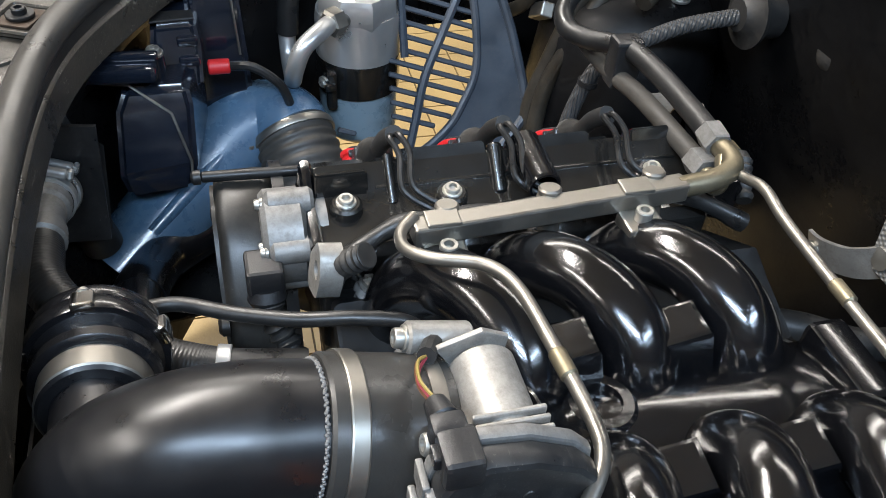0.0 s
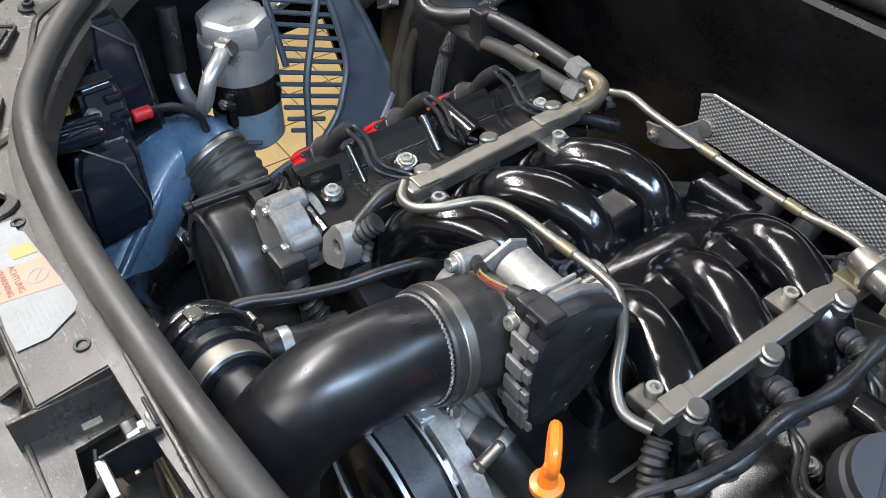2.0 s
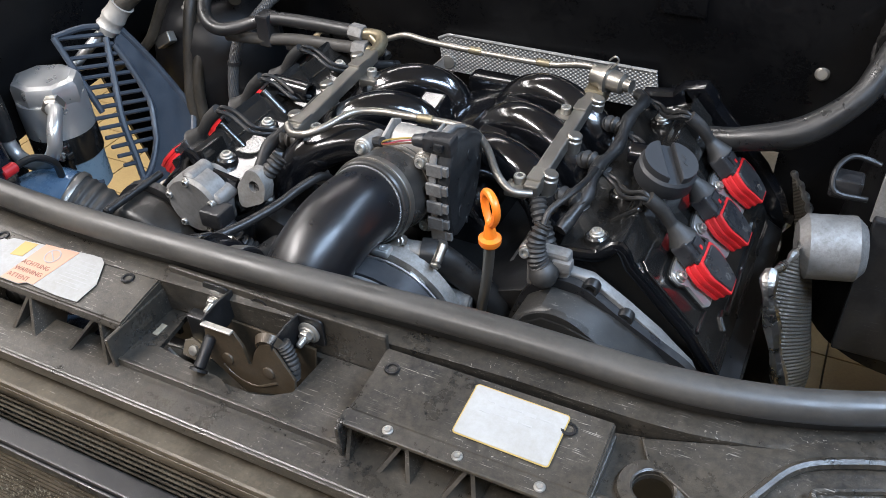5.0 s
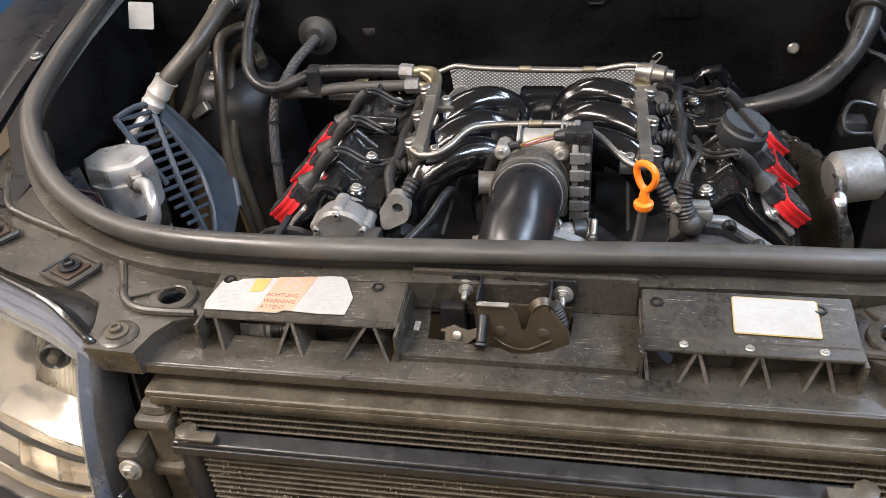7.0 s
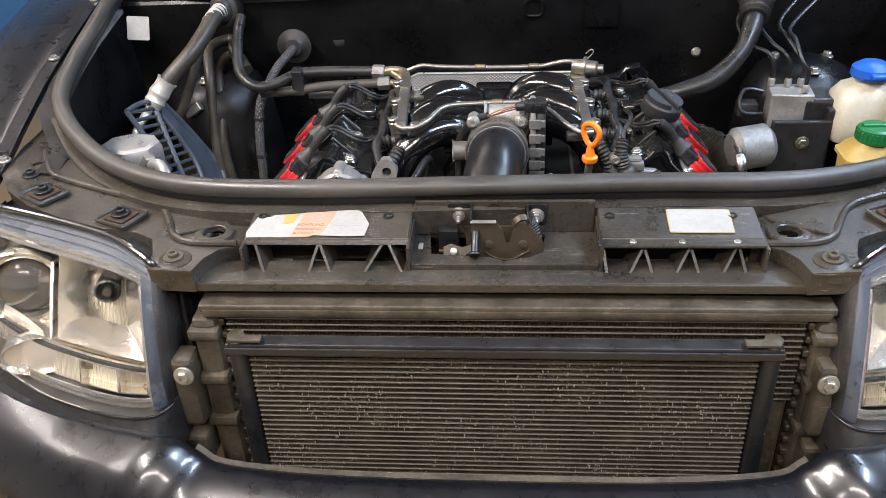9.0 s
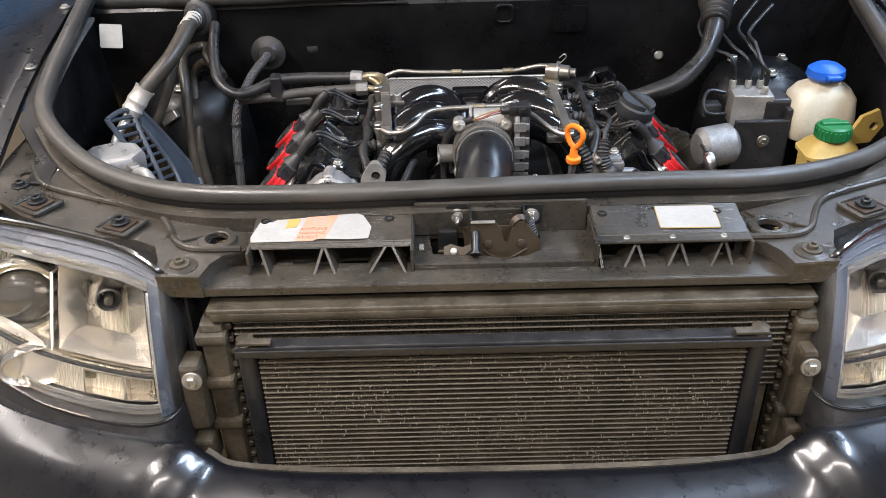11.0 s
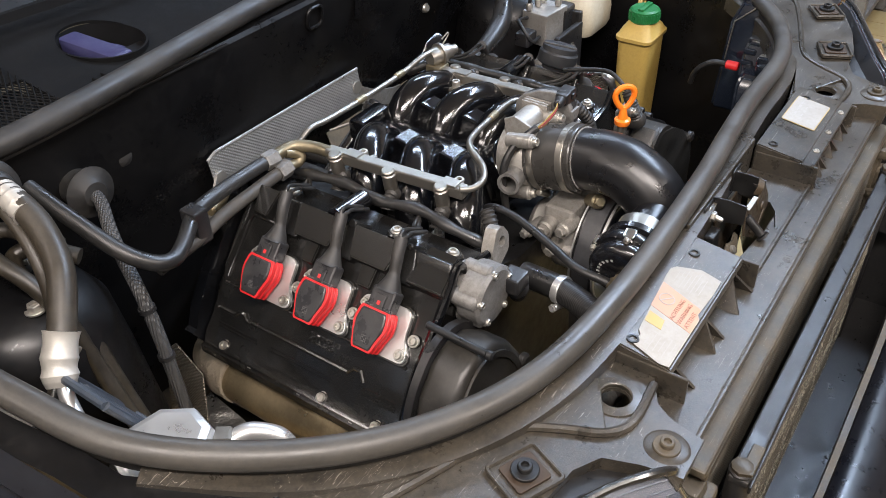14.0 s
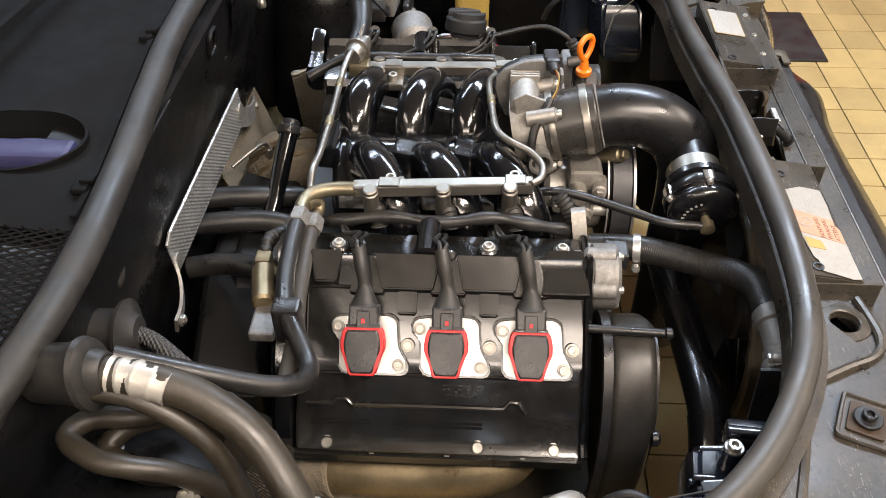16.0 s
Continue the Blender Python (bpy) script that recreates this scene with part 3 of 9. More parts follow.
WING = [(-0.305, 0.03), (-0.308, -0.028), (-0.34, -0.045), (-0.352, -0.066), (-0.358, -0.096), (-0.41, -0.097), (-0.416, -0.062), (-0.428, -0.03), (-0.455, -0.016), (-0.50, -0.012), (-0.56, 0.006), (-0.62, 0.034), (-0.668, 0.072), (-0.698, 0.115), (-0.712, 0.20), (-0.715, 0.30), (-0.685, 0.30), (-0.66, 0.25), (-0.60, 0.172), (-0.51, 0.096), (-0.399, 0.046)]
for s in (-1, 1):
    poly = WING if s < 0 else [(-x, y) for x, y in WING][::-1]
    bm = B()
    sheet(bm, poly, lambda x: wz(x) - 0.004, 0.004, 0.001, holes=[(s * 0.355, -0.009, 0.014)] + [(s * 0.662, 0.152, 0.009)])
    wing = part("wing", bm, M["carrier"], carrier)
    bm = B()
    edge = [(0.308, -0.028), (0.34, -0.045), (0.352, -0.066), (0.358, -0.0955), (0.41, -0.0965), (0.4155, -0.062), (0.428, -0.031), (0.455, -0.017), (0.50, -0.013), (0.56, 0.005), (0.62, 0.033), (0.667, 0.071)]
    loft(bm, [[(s * x, y + 0.0015, wz(x) - 0.002), (s * x, y + 0.003, wz(x) - 0.032 if i < 8 else wz(x) - 0.018)] for i, (x, y) in enumerate(edge)])
    thicken(bm, 0.003)
    part("skirt", bm, M["carrier"], wing)
    bm = B()
    RIB = [(0.668, 0.19), (0.650, 0.155), (0.627, 0.122), (0.60, 0.106), (0.53, 0.080), (0.47, 0.060), (0.44, 0.043), (0.42, 0.012), (0.402, -0.022), (0.375, -0.036), (0.32, -0.032)]
    tube(bm, [(s * a, b, wz(a) + 0.003) for a, b in RIB], 0.0045, seg=8)
    part("rib", bm, M["carrier"], wing)
    bm = B()
    poly_r = [(s * a, b) for a, b in RIB[:9]] + [(s * a, b) for a, b in ((0.345, 0.012), (0.335, 0.032), (0.399, 0.046), (0.51, 0.096), (0.60, 0.172), (0.655, 0.235))]
    sheet(bm, poly_r[::-s], lambda x: wz(x), 0.004)
    part("raised_panel", bm, M["carrier"], wing)
    bm = B()
    lathe(bm, [(0.0145, 0.0), (0.026, 0.0), (0.0245, 0.003), (0.016, 0.0045), (0.0145, 0.0035), (0.0145, 0)], Matrix.Translation((s * 0.355, -0.009, wz(0.355))), 32)
    part("hole_rim", bm, M["carrier"], wing)
    # bolts with square washers
    for k, (x, y, sq) in enumerate(((0.386, -0.072, 0), (0.484, 0.014, 1), (0.61, 0.062, 1), (0.66, 0.191, 0), (0.657, 0.118, 0))):
        z = wz(x) + (-0.004 if k == 0 else 0.0)
        if sq:
            bm = B()
            m = pose(s * x, y, z, 0, 0, s * (24 if k == 1 else 32))
            plate(bm, rrect(0.052, 0.046, 0.004), 0.004, m, 0.0015)
            tube(bm, [m @ Vector((a, b, 0.005)) for a, b in rrect(0.050, 0.044, 0.004)], 0.0022, seg=6, closed=True, n=1)
            pad = part("pad", bm, M["carrier"], wing)
            bm = B()
            plate(bm, rrect(0.034, 0.032, 0.003), 0.0028, m @ Matrix.Translation((0, 0, 0.004)), 0.0008)
            part("washer_plate", bm, M["rust"], wing, "rusty square washer")
            z += 0.008
        elif k == 0:
            bm = B()
            lathe(bm, [(0, -0.012), (0.024, -0.012), (0.021, 0.004), (0.018, 0.006), (0, 0.006)], Matrix.Translation((s * x, y, z)), 24)
            part("bolt_boss", bm, M["carrier"], wing)
            z += 0.006
        bm = B()
        bolt(bm, (s * x, y, z + 0.001), (0, 0, 1), 0.0065, 0.006, 1.9, hexa=False)
        part("bolt", bm, M["dark"] if k else M["grime"], wing)

# back rail under the bead, and the front ledge
bm = B()
rail = [(p[0], p[1] - 0.008, p[2] - 0.027) for p in seal_pts if p[1] < 0.3]
tube(bm, rail, 1.0, sec=[(-0.016, -0.028), (0.016, -0.028), (0.016, 0.006), (0.004, 0.008), (-0.012, 0.004), (-0.016, 0.0)], n=6)
part("rear_rail", bm, M["carrier"], carrier)
bm = B()
box(bm, (0, -0.060, 0.748), (0.80, 0.05, 0.006), 0.002)
box(bm, (0, -0.086, 0.745), (0.80, 0.004, 0.012), 0.0015)
part("front_ledge", bm, M["carrier"], carrier)

# label platforms, with ribs under their front edge
for s, x0, x1 in ((-1, -0.306, -0.102), (1, 0.128, 0.318)):
    bm = B()
    xm, w = (x0 + x1) / 2, x1 - x0
    prof = [(0.022, 0.794), (-0.040, 0.785), (-0.044, 0.779), (-0.040, 0.776), (0.016, 0.785), (0.016, 0.72), (0.022, 0.72)]
    V = [[bm.verts.new((x, y, z)) for y, z in prof] for x in (x0, x1)]
    n = len(prof)
    for k in range(n):
        bm.faces.new((V[0][k], V[0][(k + 1) % n], V[1][(k + 1) % n], V[1][k]))
    bm.faces.new(V[0])
    bm.faces.new(V[1][::-1])
    bmesh.ops.bevel(bm, geom=bm.edges[:], offset=0.0015, segments=2, affect="EDGES")
    plat = part("label_platform", bm, M["carrier"], carrier)
    for x in (x0, x1):
        bm = B()
        box(bm, (x, -0.02, 0.758), (0.004, 0.08, 0.05), 0.001)
        part("end_wall", bm, M["carrier"], plat)
    ribs = ((-0.279, -0.014), (-0.228, 0.014), (-0.196, -0.016), (-0.161, 0.026), (-0.107, -0.020)) if s < 0 else ((0.136, -0.006), (0.158, 0.022), (0.190, -0.012), (0.212, 0.022), (0.244, -0.012), (0.266, 0.022), (0.298, -0.010))
    for xr, dx in ribs:
        bm = B()
        a = [(xr + dx, -0.042, 0.779), (xr, -0.066, 0.744), (xr, -0.03, 0.742), (xr + dx, 0.012, 0.782)]
        lo = [bm.verts.new((p[0] - 0.0018, p[1], p[2])) for p in a]
        hi = [bm.verts.new((p[0] + 0.0018, p[1], p[2])) for p in a]
        bm.faces.new(lo)
        bm.faces.new(hi[::-1])
        for k in range(4):
            bm.faces.new((lo[k], lo[(k + 1) % 4], hi[(k + 1) % 4], hi[k]))
        part("web", bm, M["carrier"], plat)
    if s > 0:
        bm = B()
        box(bm, (0.222, -0.046, 0.782), (0.195, 0.016, 0.004), 0.0012, Matrix())
        part("front_lip", bm, M["carrier"], plat)
        for x in (0.165, 0.222, 0.285):
            bm = B()
            bolt(bm, (x, -0.046, 0.784), (0, 0, 1), 0.003, 0.002, 1.4, hexa=False)
            part("screw", bm, M["zinc"], plat)
    for x in (x0 + 0.014, x1 - 0.03):
        bm = B()
        lathe(bm, [(0.0035, 0.0005), (0.0065, 0.0005), (0.006, 0.0016), (0.004, 0.0016), (0.0035, 0.0005)], Matrix.Translation((x, 0.004, 0.7915)), 18)
        part("drain_rim", bm, M["dark"], plat)

# middle recess with the catch opening
bm = B()
rec = [(-0.10, 0.023), (-0.10, -0.053), (0.126, -0.053), (0.126, 0.023)]
hole = [(-0.082, 0.018), (-0.077, -0.029), (-0.03, -0.034), (-0.004, -0.037), (0.013, -0.046), (0.045, -0.036), (0.061, -0.025), (0.064, 0.018)]
t = B()
es = []
for lp in (rec, hole):
    vs = [t.verts.new((x, y, 0.757)) for x, y in lp]
    es += [t.edges.new((vs[i], vs[(i + 1) % len(vs)])) for i in range(len(vs))]
bmesh.ops.triangle_fill(t, use_beauty=True, edges=es)
thicken(t, 0.005)
recess = part("catch_tray", t, M["carrier"], carrier)
bm = B()
box(bm, (0.013, 0.026, 0.779), (0.226, 0.005, 0.046), 0.0015)
part("back_wall", bm, M["carrier"], recess)
bm = B()
box(bm, (0.013, -0.0545, 0.746), (0.226, 0.004, 0.026), 0.001)
part("front_wall", bm, M["carrier"], recess)

# ---- radiator pack ----
radiator = thing("radiator", "dusty radiator with horizontal cooling tubes and plastic side tanks", "radiator", (0.015, -0.07, 0.33))
bm = B()
box(bm, (0.018, -0.082, 0.724), (0.75, 0.044, 0.010), 0.003)
box(bm, (0.018, -0.102, 0.718), (0.74, 0.006, 0.012), 0.002)
part("top_frame", bm, M["core_alu"], radiator)
bm = B()
box(bm, (0.018, -0.072, 0.52), (0.69, 0.018, 0.37), 0)
part("core", bm, M["core"], radiator)
for k in range(14):
    bm = B()
    box(bm, (0.018, -0.094, 0.708 - 0.0090 * k), (0.69, 0.014, 0.0030), 0.001, seg=1)
    part("cooling_tube", bm, M["core_alu"], radiator)
bm = B()
for k in range(13):
    z = 0.7035 - 0.0090 * k
    V = [[bm.verts.new((-0.326 + 0.69 * j / 300, yy, z + (0.0030 if j % 2 else -0.0030))) for yy in (-0.100, -0.084)] for j in range(301)]
    for a, b in zip(V, V[1:]):
        bm.faces.new((a[0], a[1], b[1], b[0]))
rad_fins = part("fin_field", bm, M["core"], radiator, "dusty corrugated fins")
rad_fins["kind"] = "stuff"
for s in (-1, 1):
    bm = B()
    box(bm, (0.018 + s * 0.372, -0.082, 0.53), (0.034, 0.05, 0.36), 0.01)
    for z in (0.69, 0.62, 0.55):
        box(bm, (0.018 + s * 0.372, -0.10, z), (0.04, 0.03, 0.016), 0.005)
    tank = part("side_tank", bm, M["grime"], radiator)
    bm = B()
    bolt(bm, (0.004 + s * 0.383, -0.136, 0.646), (0, -1, 0.1), 0.008, 0.006, 1.6)
    part("bolt", bm, M["zinc"], tank)
    for k in range(16):
        bm = B()
        box(bm, (0.018 + s * 0.352, -0.092, 0.70 - 0.02 * k), (0.008, 0.012, 0.009), 0.0015, seg=1)
        part("crimp", bm, M["core_alu"], tank)
    bm = B()
    box(bm, (0.004 + s * 0.389, -0.112, 0.61), (0.030, 0.036, 0.11), 0.008)
    box(bm, (0.004 + s * 0.392, -0.112, 0.515), (0.032, 0.04, 0.05), 0.006)
    part("bracket", bm, M["grime"], tank)

condenser = thing("condenser", "dirty air conditioning condenser with flat tubes and dusty fins", "condenser", (0.006, -0.125, 0.34))
bm = B()
for k in range(42):
    z = 0.678 - 0.0081 * k - 0.00405
    N = 200
    V = []
    for j in range(N + 1):
        x = -0.292 + 0.596 * j / N
        V.append([bm.verts.new((x, -0.130, z + (0.0027 if j % 2 else -0.0027))), bm.verts.new((x, -0.116, z + (0.0027 if j % 2 else -0.0027)))])
    for a, b in zip(V, V[1:]):
        bm.faces.new((a[0], a[1], b[1], b[0]))
fins = part("fin_field", bm, M["core"], condenser, "dusty corrugated fins")
fins["kind"] = "stuff"
for k in range(43):
    bm = B()
    box(bm, (0.006, -0.125, 0.678 - 0.0081 * k), (0.60, 0.018, 0.0030), 0.0010, seg=1)
    part("flat_tube", bm, M["core_alu"], condenser)
bm = B()
rng = random.Random(4)
for k in range(9000):
    x, z = -0.29 + 0.59 * rng.random(), 0.674 - 0.31 * rng.random() ** 1.1
    clump = math.sin(x * 23 + 9 * z) * math.sin(z * 41 + 1 - 6 * x) + 0.6 * math.sin(x * 61 - 33 * z) * math.sin(x * 17 + 77 * z)
    if clump < 0.75 - 1.3 * rng.random():
        continue
    q = 0.0003 + 0.0011 * rng.random() ** 4
    box(bm, (0, 0, 0), (q * (0.6 + 0.7 * rng.random()), 0.0006, q * (1.0 + 2.6 * rng.random())), 0, pose(x, -0.1345, z, 0, 25 * (rng.random() - 0.5), 0))
debris = part("road_dirt", bm, M["debris"], condenser, "pale specks of road dirt")
debris["kind"] = "stuff"
bm = B()
box(bm, (0.006, -0.127, 0.692), (0.65, 0.020, 0.009), 0.002)
box(bm, (0.006, -0.139, 0.688), (0.65, 0.003, 0.010), 0.001)
part("top_rail", bm, M["plastic"], condenser)
for s in (-1, 1):
    bm = B()
    rod(bm, (0.006 + s * 0.313, -0.126, 0.33), (0.006 + s * 0.313, -0.126, 0.70), 0.012, seg=20)
    head = part("header_pipe", bm, M["plastic"], condenser)
    bm = B()
    lathe(bm, [(0, 0), (0.011, 0), (0.011, 0.004), (0.006, 0.006), (0, 0.006)], Matrix.Translation((0.006 + s * 0.313, -0.126, 0.70)), 8)
    part("cap", bm, M["core_alu"], head)
    bm = B()
    box(bm, (0.006 + s * 0.30, -0.132, 0.702), (0.04, 0.012, 0.004), 0.001)
    part("tab", bm, M["core_alu"], head)

# ---- bumper ----
BT = [(-0.86, 0.18, 0.60), (-0.78, 0.03, 0.592), (-0.66, -0.09, 0.588), (-0.52, -0.155, 0.588), (-0.43, -0.185, 0.592), (-0.388, -0.196, 0.596), (-0.362, -0.202, 0.58), (-0.332, -0.206, 0.562), (-0.24, -0.209, 0.552), (-0.12, -0.211, 0.549)]
top = spline(BT + [(0, -0.211, 0.548)] + mirror_x(BT)[::-1], 6)
bm = B()
rows = []
for p in top:
    out = Vector((p.x * 0.9, -0.5 if abs(p.x) < 0.45 else -0.5 + (abs(p.x) - 0.45) * 0.9, 0)).normalized()
    rows.append([p + out * o + Vector((0, 0, dz)) for o, dz in ((-0.012, -0.03), (-0.006, -0.004), (0.0, 0.0), (0.012, 0.002), (0.045, -0.012), (0.08, -0.04), (0.105, -0.08), (0.115, -0.15), (0.11, -0.25), (0.07, -0.34))])
loft(bm, rows)
thicken(bm, -0.004)
bumper = thing("front_bumper", "dark blue painted front bumper cover with an open grille cut-out", "bumper", (0, -0.2, 0.25))
part("cover", bm, M["paint"], bumper)


def bumper_point(x, o, dz, lift):
    p = min(top, key=lambda q: abs(q.x - x))
    out = Vector((p.x * 0.9, -0.5 if abs(p.x) < 0.45 else -0.5 + (abs(p.x) - 0.45) * 0.9, 0)).normalized()
    return Vector((x, p.y, p.z)) + out * (o + lift) + Vector((0, 0, dz + lift * 0.5))


bm = B()
loop = []
for a, b in rrect(0.10, 1.0, 0.03, 3):
    t_ = b + 0.5
    loop.append(bumper_point(-0.575 + a, 0.098 - 0.055 * t_, -0.070 + 0.055 * t_, 0.0015))
tube(bm, loop, 0.0014, seg=6, closed=True, n=2)
part("washer_cover", bm, M["dark"], bumper, "rounded square headlight washer cover seam")
bm = B()
tube(bm, [(p.x, p.y + 0.016, p.z - 0.014) for p in top if abs(p.x) < 0.37], 1.0, sec=[(-0.004, -0.014), (0.004, -0.014), (0.004, 0.012), (-0.004, 0.012)], smooth=False)
part("inner_lip", bm, M["grime"], bumper, "unpainted grey inner lip")

# added black panels: they stand in for the shade under the car
for s, nm in ((-1, "wall_lamp_panel"), (1, "wall_lamp_panel_far")):
    bm = B()
    loft(bm, [[(s * 0.66, 0.13, 0.28), (s * 0.66, 0.125, 0.5), (s * 0.655, 0.12, 0.77)], [(s * 0.54, 0.075, 0.28), (s * 0.54, 0.07, 0.5), (s * 0.54, 0.062, 0.77)], [(s * 0.43, 0.02, 0.28), (s * 0.43, 0.015, 0.5), (s * 0.425, 0.01, 0.765)], [(s * 0.385, -0.045, 0.28), (s * 0.385, -0.045, 0.5), (s * 0.385, -0.045, 0.745)]])
    thicken(bm, 0.004)
    solo(nm, bm, M["wall_paint"], "added black panel hiding the floor between headlight and radiator", "panel", kind="structure")

# ---- headlights ----
def headlight(s):
    h = thing("headlight", "clear-lensed car headlight with a round projector and hazy chrome bowls", "headlight", (s * 0.58, 0.0, 0.6), group="headlights")
    topc = spline([(0.398, -0.06, 0.745), (0.404, -0.085, 0.772), (0.426, -0.077, 0.788), (0.469, -0.051, 0.795), (0.535, -0.021, 0.796), (0.600, 0.006, 0.795), (0.655, 0.029, 0.792), (0.698, 0.049, 0.786)], 6)
    botc = spline([(0.394, -0.08, 0.612), (0.397, -0.135, 0.607), (0.416, -0.164, 0.606), (0.46, -0.166, 0.606), (0.53, -0.148, 0.608), (0.605, -0.114, 0.610), (0.695, -0.045, 0.616), (0.795, 0.090, 0.630)], 6)

    def rows(push, a=0.0, b=1.0, n=10):
        out = []
        for p, q in zip(topc, botc):
            r = []
            for k in range(n + 1):
                t = a + (b - a) * k / n
                v = p.lerp(q, t)
                bulge = 0.018 * math.sin(math.pi * t) - push
                v = v + Vector((-0.30, -1.0, 0.35)).normalized() * bulge
                r.append((s * v.x, v.y, v.z))
            out.append(r)
        return out

    bm = B()
    loft(bm, rows(0.0))
    thicken(bm, 0.003)
    lens = part("lens", bm, M["glass"], h, "clear curved outer lens")
    lens.visible_shadow = False
    bm = B()
    loft(bm, rows(0.007, 0.01, 0.14, 4)[9:])
    thicken(bm, 0.002)
    part("upper_trim", bm, M["band"], h, "smoky blue-grey ribbed upper trim strip")
    bm = B()
    tube(bm, [tuple(Vector(r[0]) + Vector((0, -0.001, 0.0015))) for r in rows(-0.001, 0.0, 0.01, 1)][4:], 0.0042, seg=10)
    part("rim_gasket", bm, M["slope"], h, "glossy black rim gasket")
    for tt in (0.055, 0.10):
        bm = B()
        tube(bm, [r[0] for r in rows(0.0045, tt, tt + 0.01, 1)][10:], 0.0012, seg=6)
        part("trim_line", bm, M["band"], h)
    for ta, tb, nm in ((0.135, 0.195, "upper_bezel"), (0.89, 0.955, "lower_bezel")):
        bm = B()
        a, b, c = rows(0.006, ta, tb, 3), rows(0.011, ta, tb, 3), rows(0.006, ta + 0.02, tb, 3)
        loft(bm, [[p[0], c[i][0], b[i][2], b[i][3]] for i, p in enumerate(a)][12:])
        thicken(bm, 0.003)
        part(nm, bm, M["strip"], h, "pale satin bezel band")
    bm = B()
    rr = rows(0.010, 0.20, 0.93, 6)
    tube(bm, rr[12], 0.0035, seg=10, smooth=False)
    part("side_bezel", bm, M["strip"], h)
    bm = B()
    loft(bm, rows(0.006, 0.02, 0.98, 6)[:10])
    thicken(bm, 0.003)
    part("side_shade", bm, M["fluted_dark"], h, "dark finely ribbed lens side")
    # lens side: a bluish reflection is put into this strip's colour
    bm = B()
    loft(bm, rows(0.006, 0.13, 0.98, 6)[9:13])
    thicken(bm, 0.003)
    part("side_strip", bm, M["lens_side"], h, "smooth lens strip beside the bezel, blue-grey reflection painted in")
    bm = B()
    low, deep = rows(0.040, 0.735, 0.93, 4), rows(0.043, 0.735, 0.93, 4)
    flutes = []
    for j in range(12, len(low) - 1):
        for i in range(3):
            flutes.append([tuple(Vector(a).lerp(Vector(b), i / 3)) for a, b in zip(low[j], low[j + 1])])
            flutes.append([tuple(Vector(a).lerp(Vector(b), (i + 0.5) / 3)) for a, b in zip(deep[j], deep[j + 1])])
    loft(bm, flutes)
    thicken(bm, 0.002)
    part("lower_reflector", bm, M["lens_trim"], h)
    for col in (27, 38):
        bm = B()
        a, b = rows(0.026, 0.26, 0.70, 8)[col], rows(0.105, 0.26, 0.70, 8)[col]
        mid = [tuple(Vector(p).lerp(Vector(q), 0.5) + Vector((s * 0.006 * (1 if k % 2 else -1), 0, 0))) for k, (p, q) in enumerate(zip(a, b))]
        loft(bm, [a, mid, b])
        thicken(bm, 0.003)
        part("partition", bm, M["lens_trim"], h)
    bm = B()
    a, b = rows(0.034, 0.70, 0.71, 1), rows(0.105, 0.66, 0.67, 1)
    loft(bm, [[p[0], q[0]] for p, q in zip(a, b)][12:])
    thicken(bm, 0.003)
    part("shelf", bm, M["reflector"], h)
    bm = B()
    near, far = rows(0.108, 0.12, 0.96, 8), rows(0.112, 0.12, 0.96, 8)
    back = []
    for j in range(11, len(near) - 1):
        for i in range(2):
            back.append([tuple(Vector(a).lerp(Vector(b), i / 2)) for a, b in zip(near[j], near[j + 1])])
            back.append([tuple(Vector(a).lerp(Vector(b), i / 2 + 0.25)) for a, b in zip(far[j], far[j + 1])])
    loft(bm, back)
    thicken(bm, 0.003)
    part("backing", bm, M["lens_trim"], h)
    bm = B()
    loft(bm, [[(p.x * s, p.y + 0.004, p.z - 0.004) for p in topc], [(p.x * s, p.y + 0.02, p.z - 0.022) for p in topc], [(p.x * s, p.y + 0.13, p.z - 0.04) for p in topc], [(p.x * s, p.y + 0.14, p.z) for p in botc], [(p.x * s, p.y, p.z - 0.004) for p in botc]])
    thicken(bm, 0.003)
    part("housing", bm, M["plastic"], h)
    # dark filler added to close the gap down to the bumper
    bm = B()
    loft(bm, [[(p.x * s, p.y + 0.003, p.z - 0.003) for p in botc], [(p.x * s, p.y - 0.016, p.z - 0.032) for p in botc], [(p.x * s, p.y - 0.04, p.z - 0.065) for p in botc]])
    thicken(bm, 0.003)
    part("lower_seal", bm, M["plastic"], h, "added black filler strip under the lens")
    # inner side wall
    bm = B()
    a, b = topc[0], botc[0]
    loft(bm, [[(s * (a.x - 0.004), a.y - 0.002, a.z), (s * (b.x - 0.004), b.y - 0.002, b.z)], [(s * (a.x - 0.012), a.y + 0.13, a.z - 0.01), (s * (b.x - 0.012), b.y + 0.14, b.z)]])
    thicken(bm, 0.004)
    part("side_wall", bm, M["plastic"], h)
    # projector and bowls
    f = Vector((s * -0.32, -1, 0.12)).normalized()
    c = Vector((s * 0.622, -0.024, 0.700))
    bm = B()
    lathe(bm, [(0.05, -0.03), (0.056, -0.002), (0.0555, 0.003), (0.053, 0.006), (0.050, 0.003), (0.0485, -0.003), (0.0465, 0.001), (0.044, 0.003), (0.0425, 0.0), (0.04, -0.02), (0.05, -0.03)], basis(c, f), 40)
    ring = part("projector_ring", bm, M["reflector"], h)
    bm = B()
    lathe(bm, [(0, 0.012), (0.014, 0.011), (0.027, 0.006), (0.036, -0.002), (0.04, -0.012), (0, -0.02)], basis(c, f), 32)
    part("projector_lens", bm, M["smoked"], ring, "domed smoky projector lens")
    # crescent under the projector
    bm = B()
    cr = []
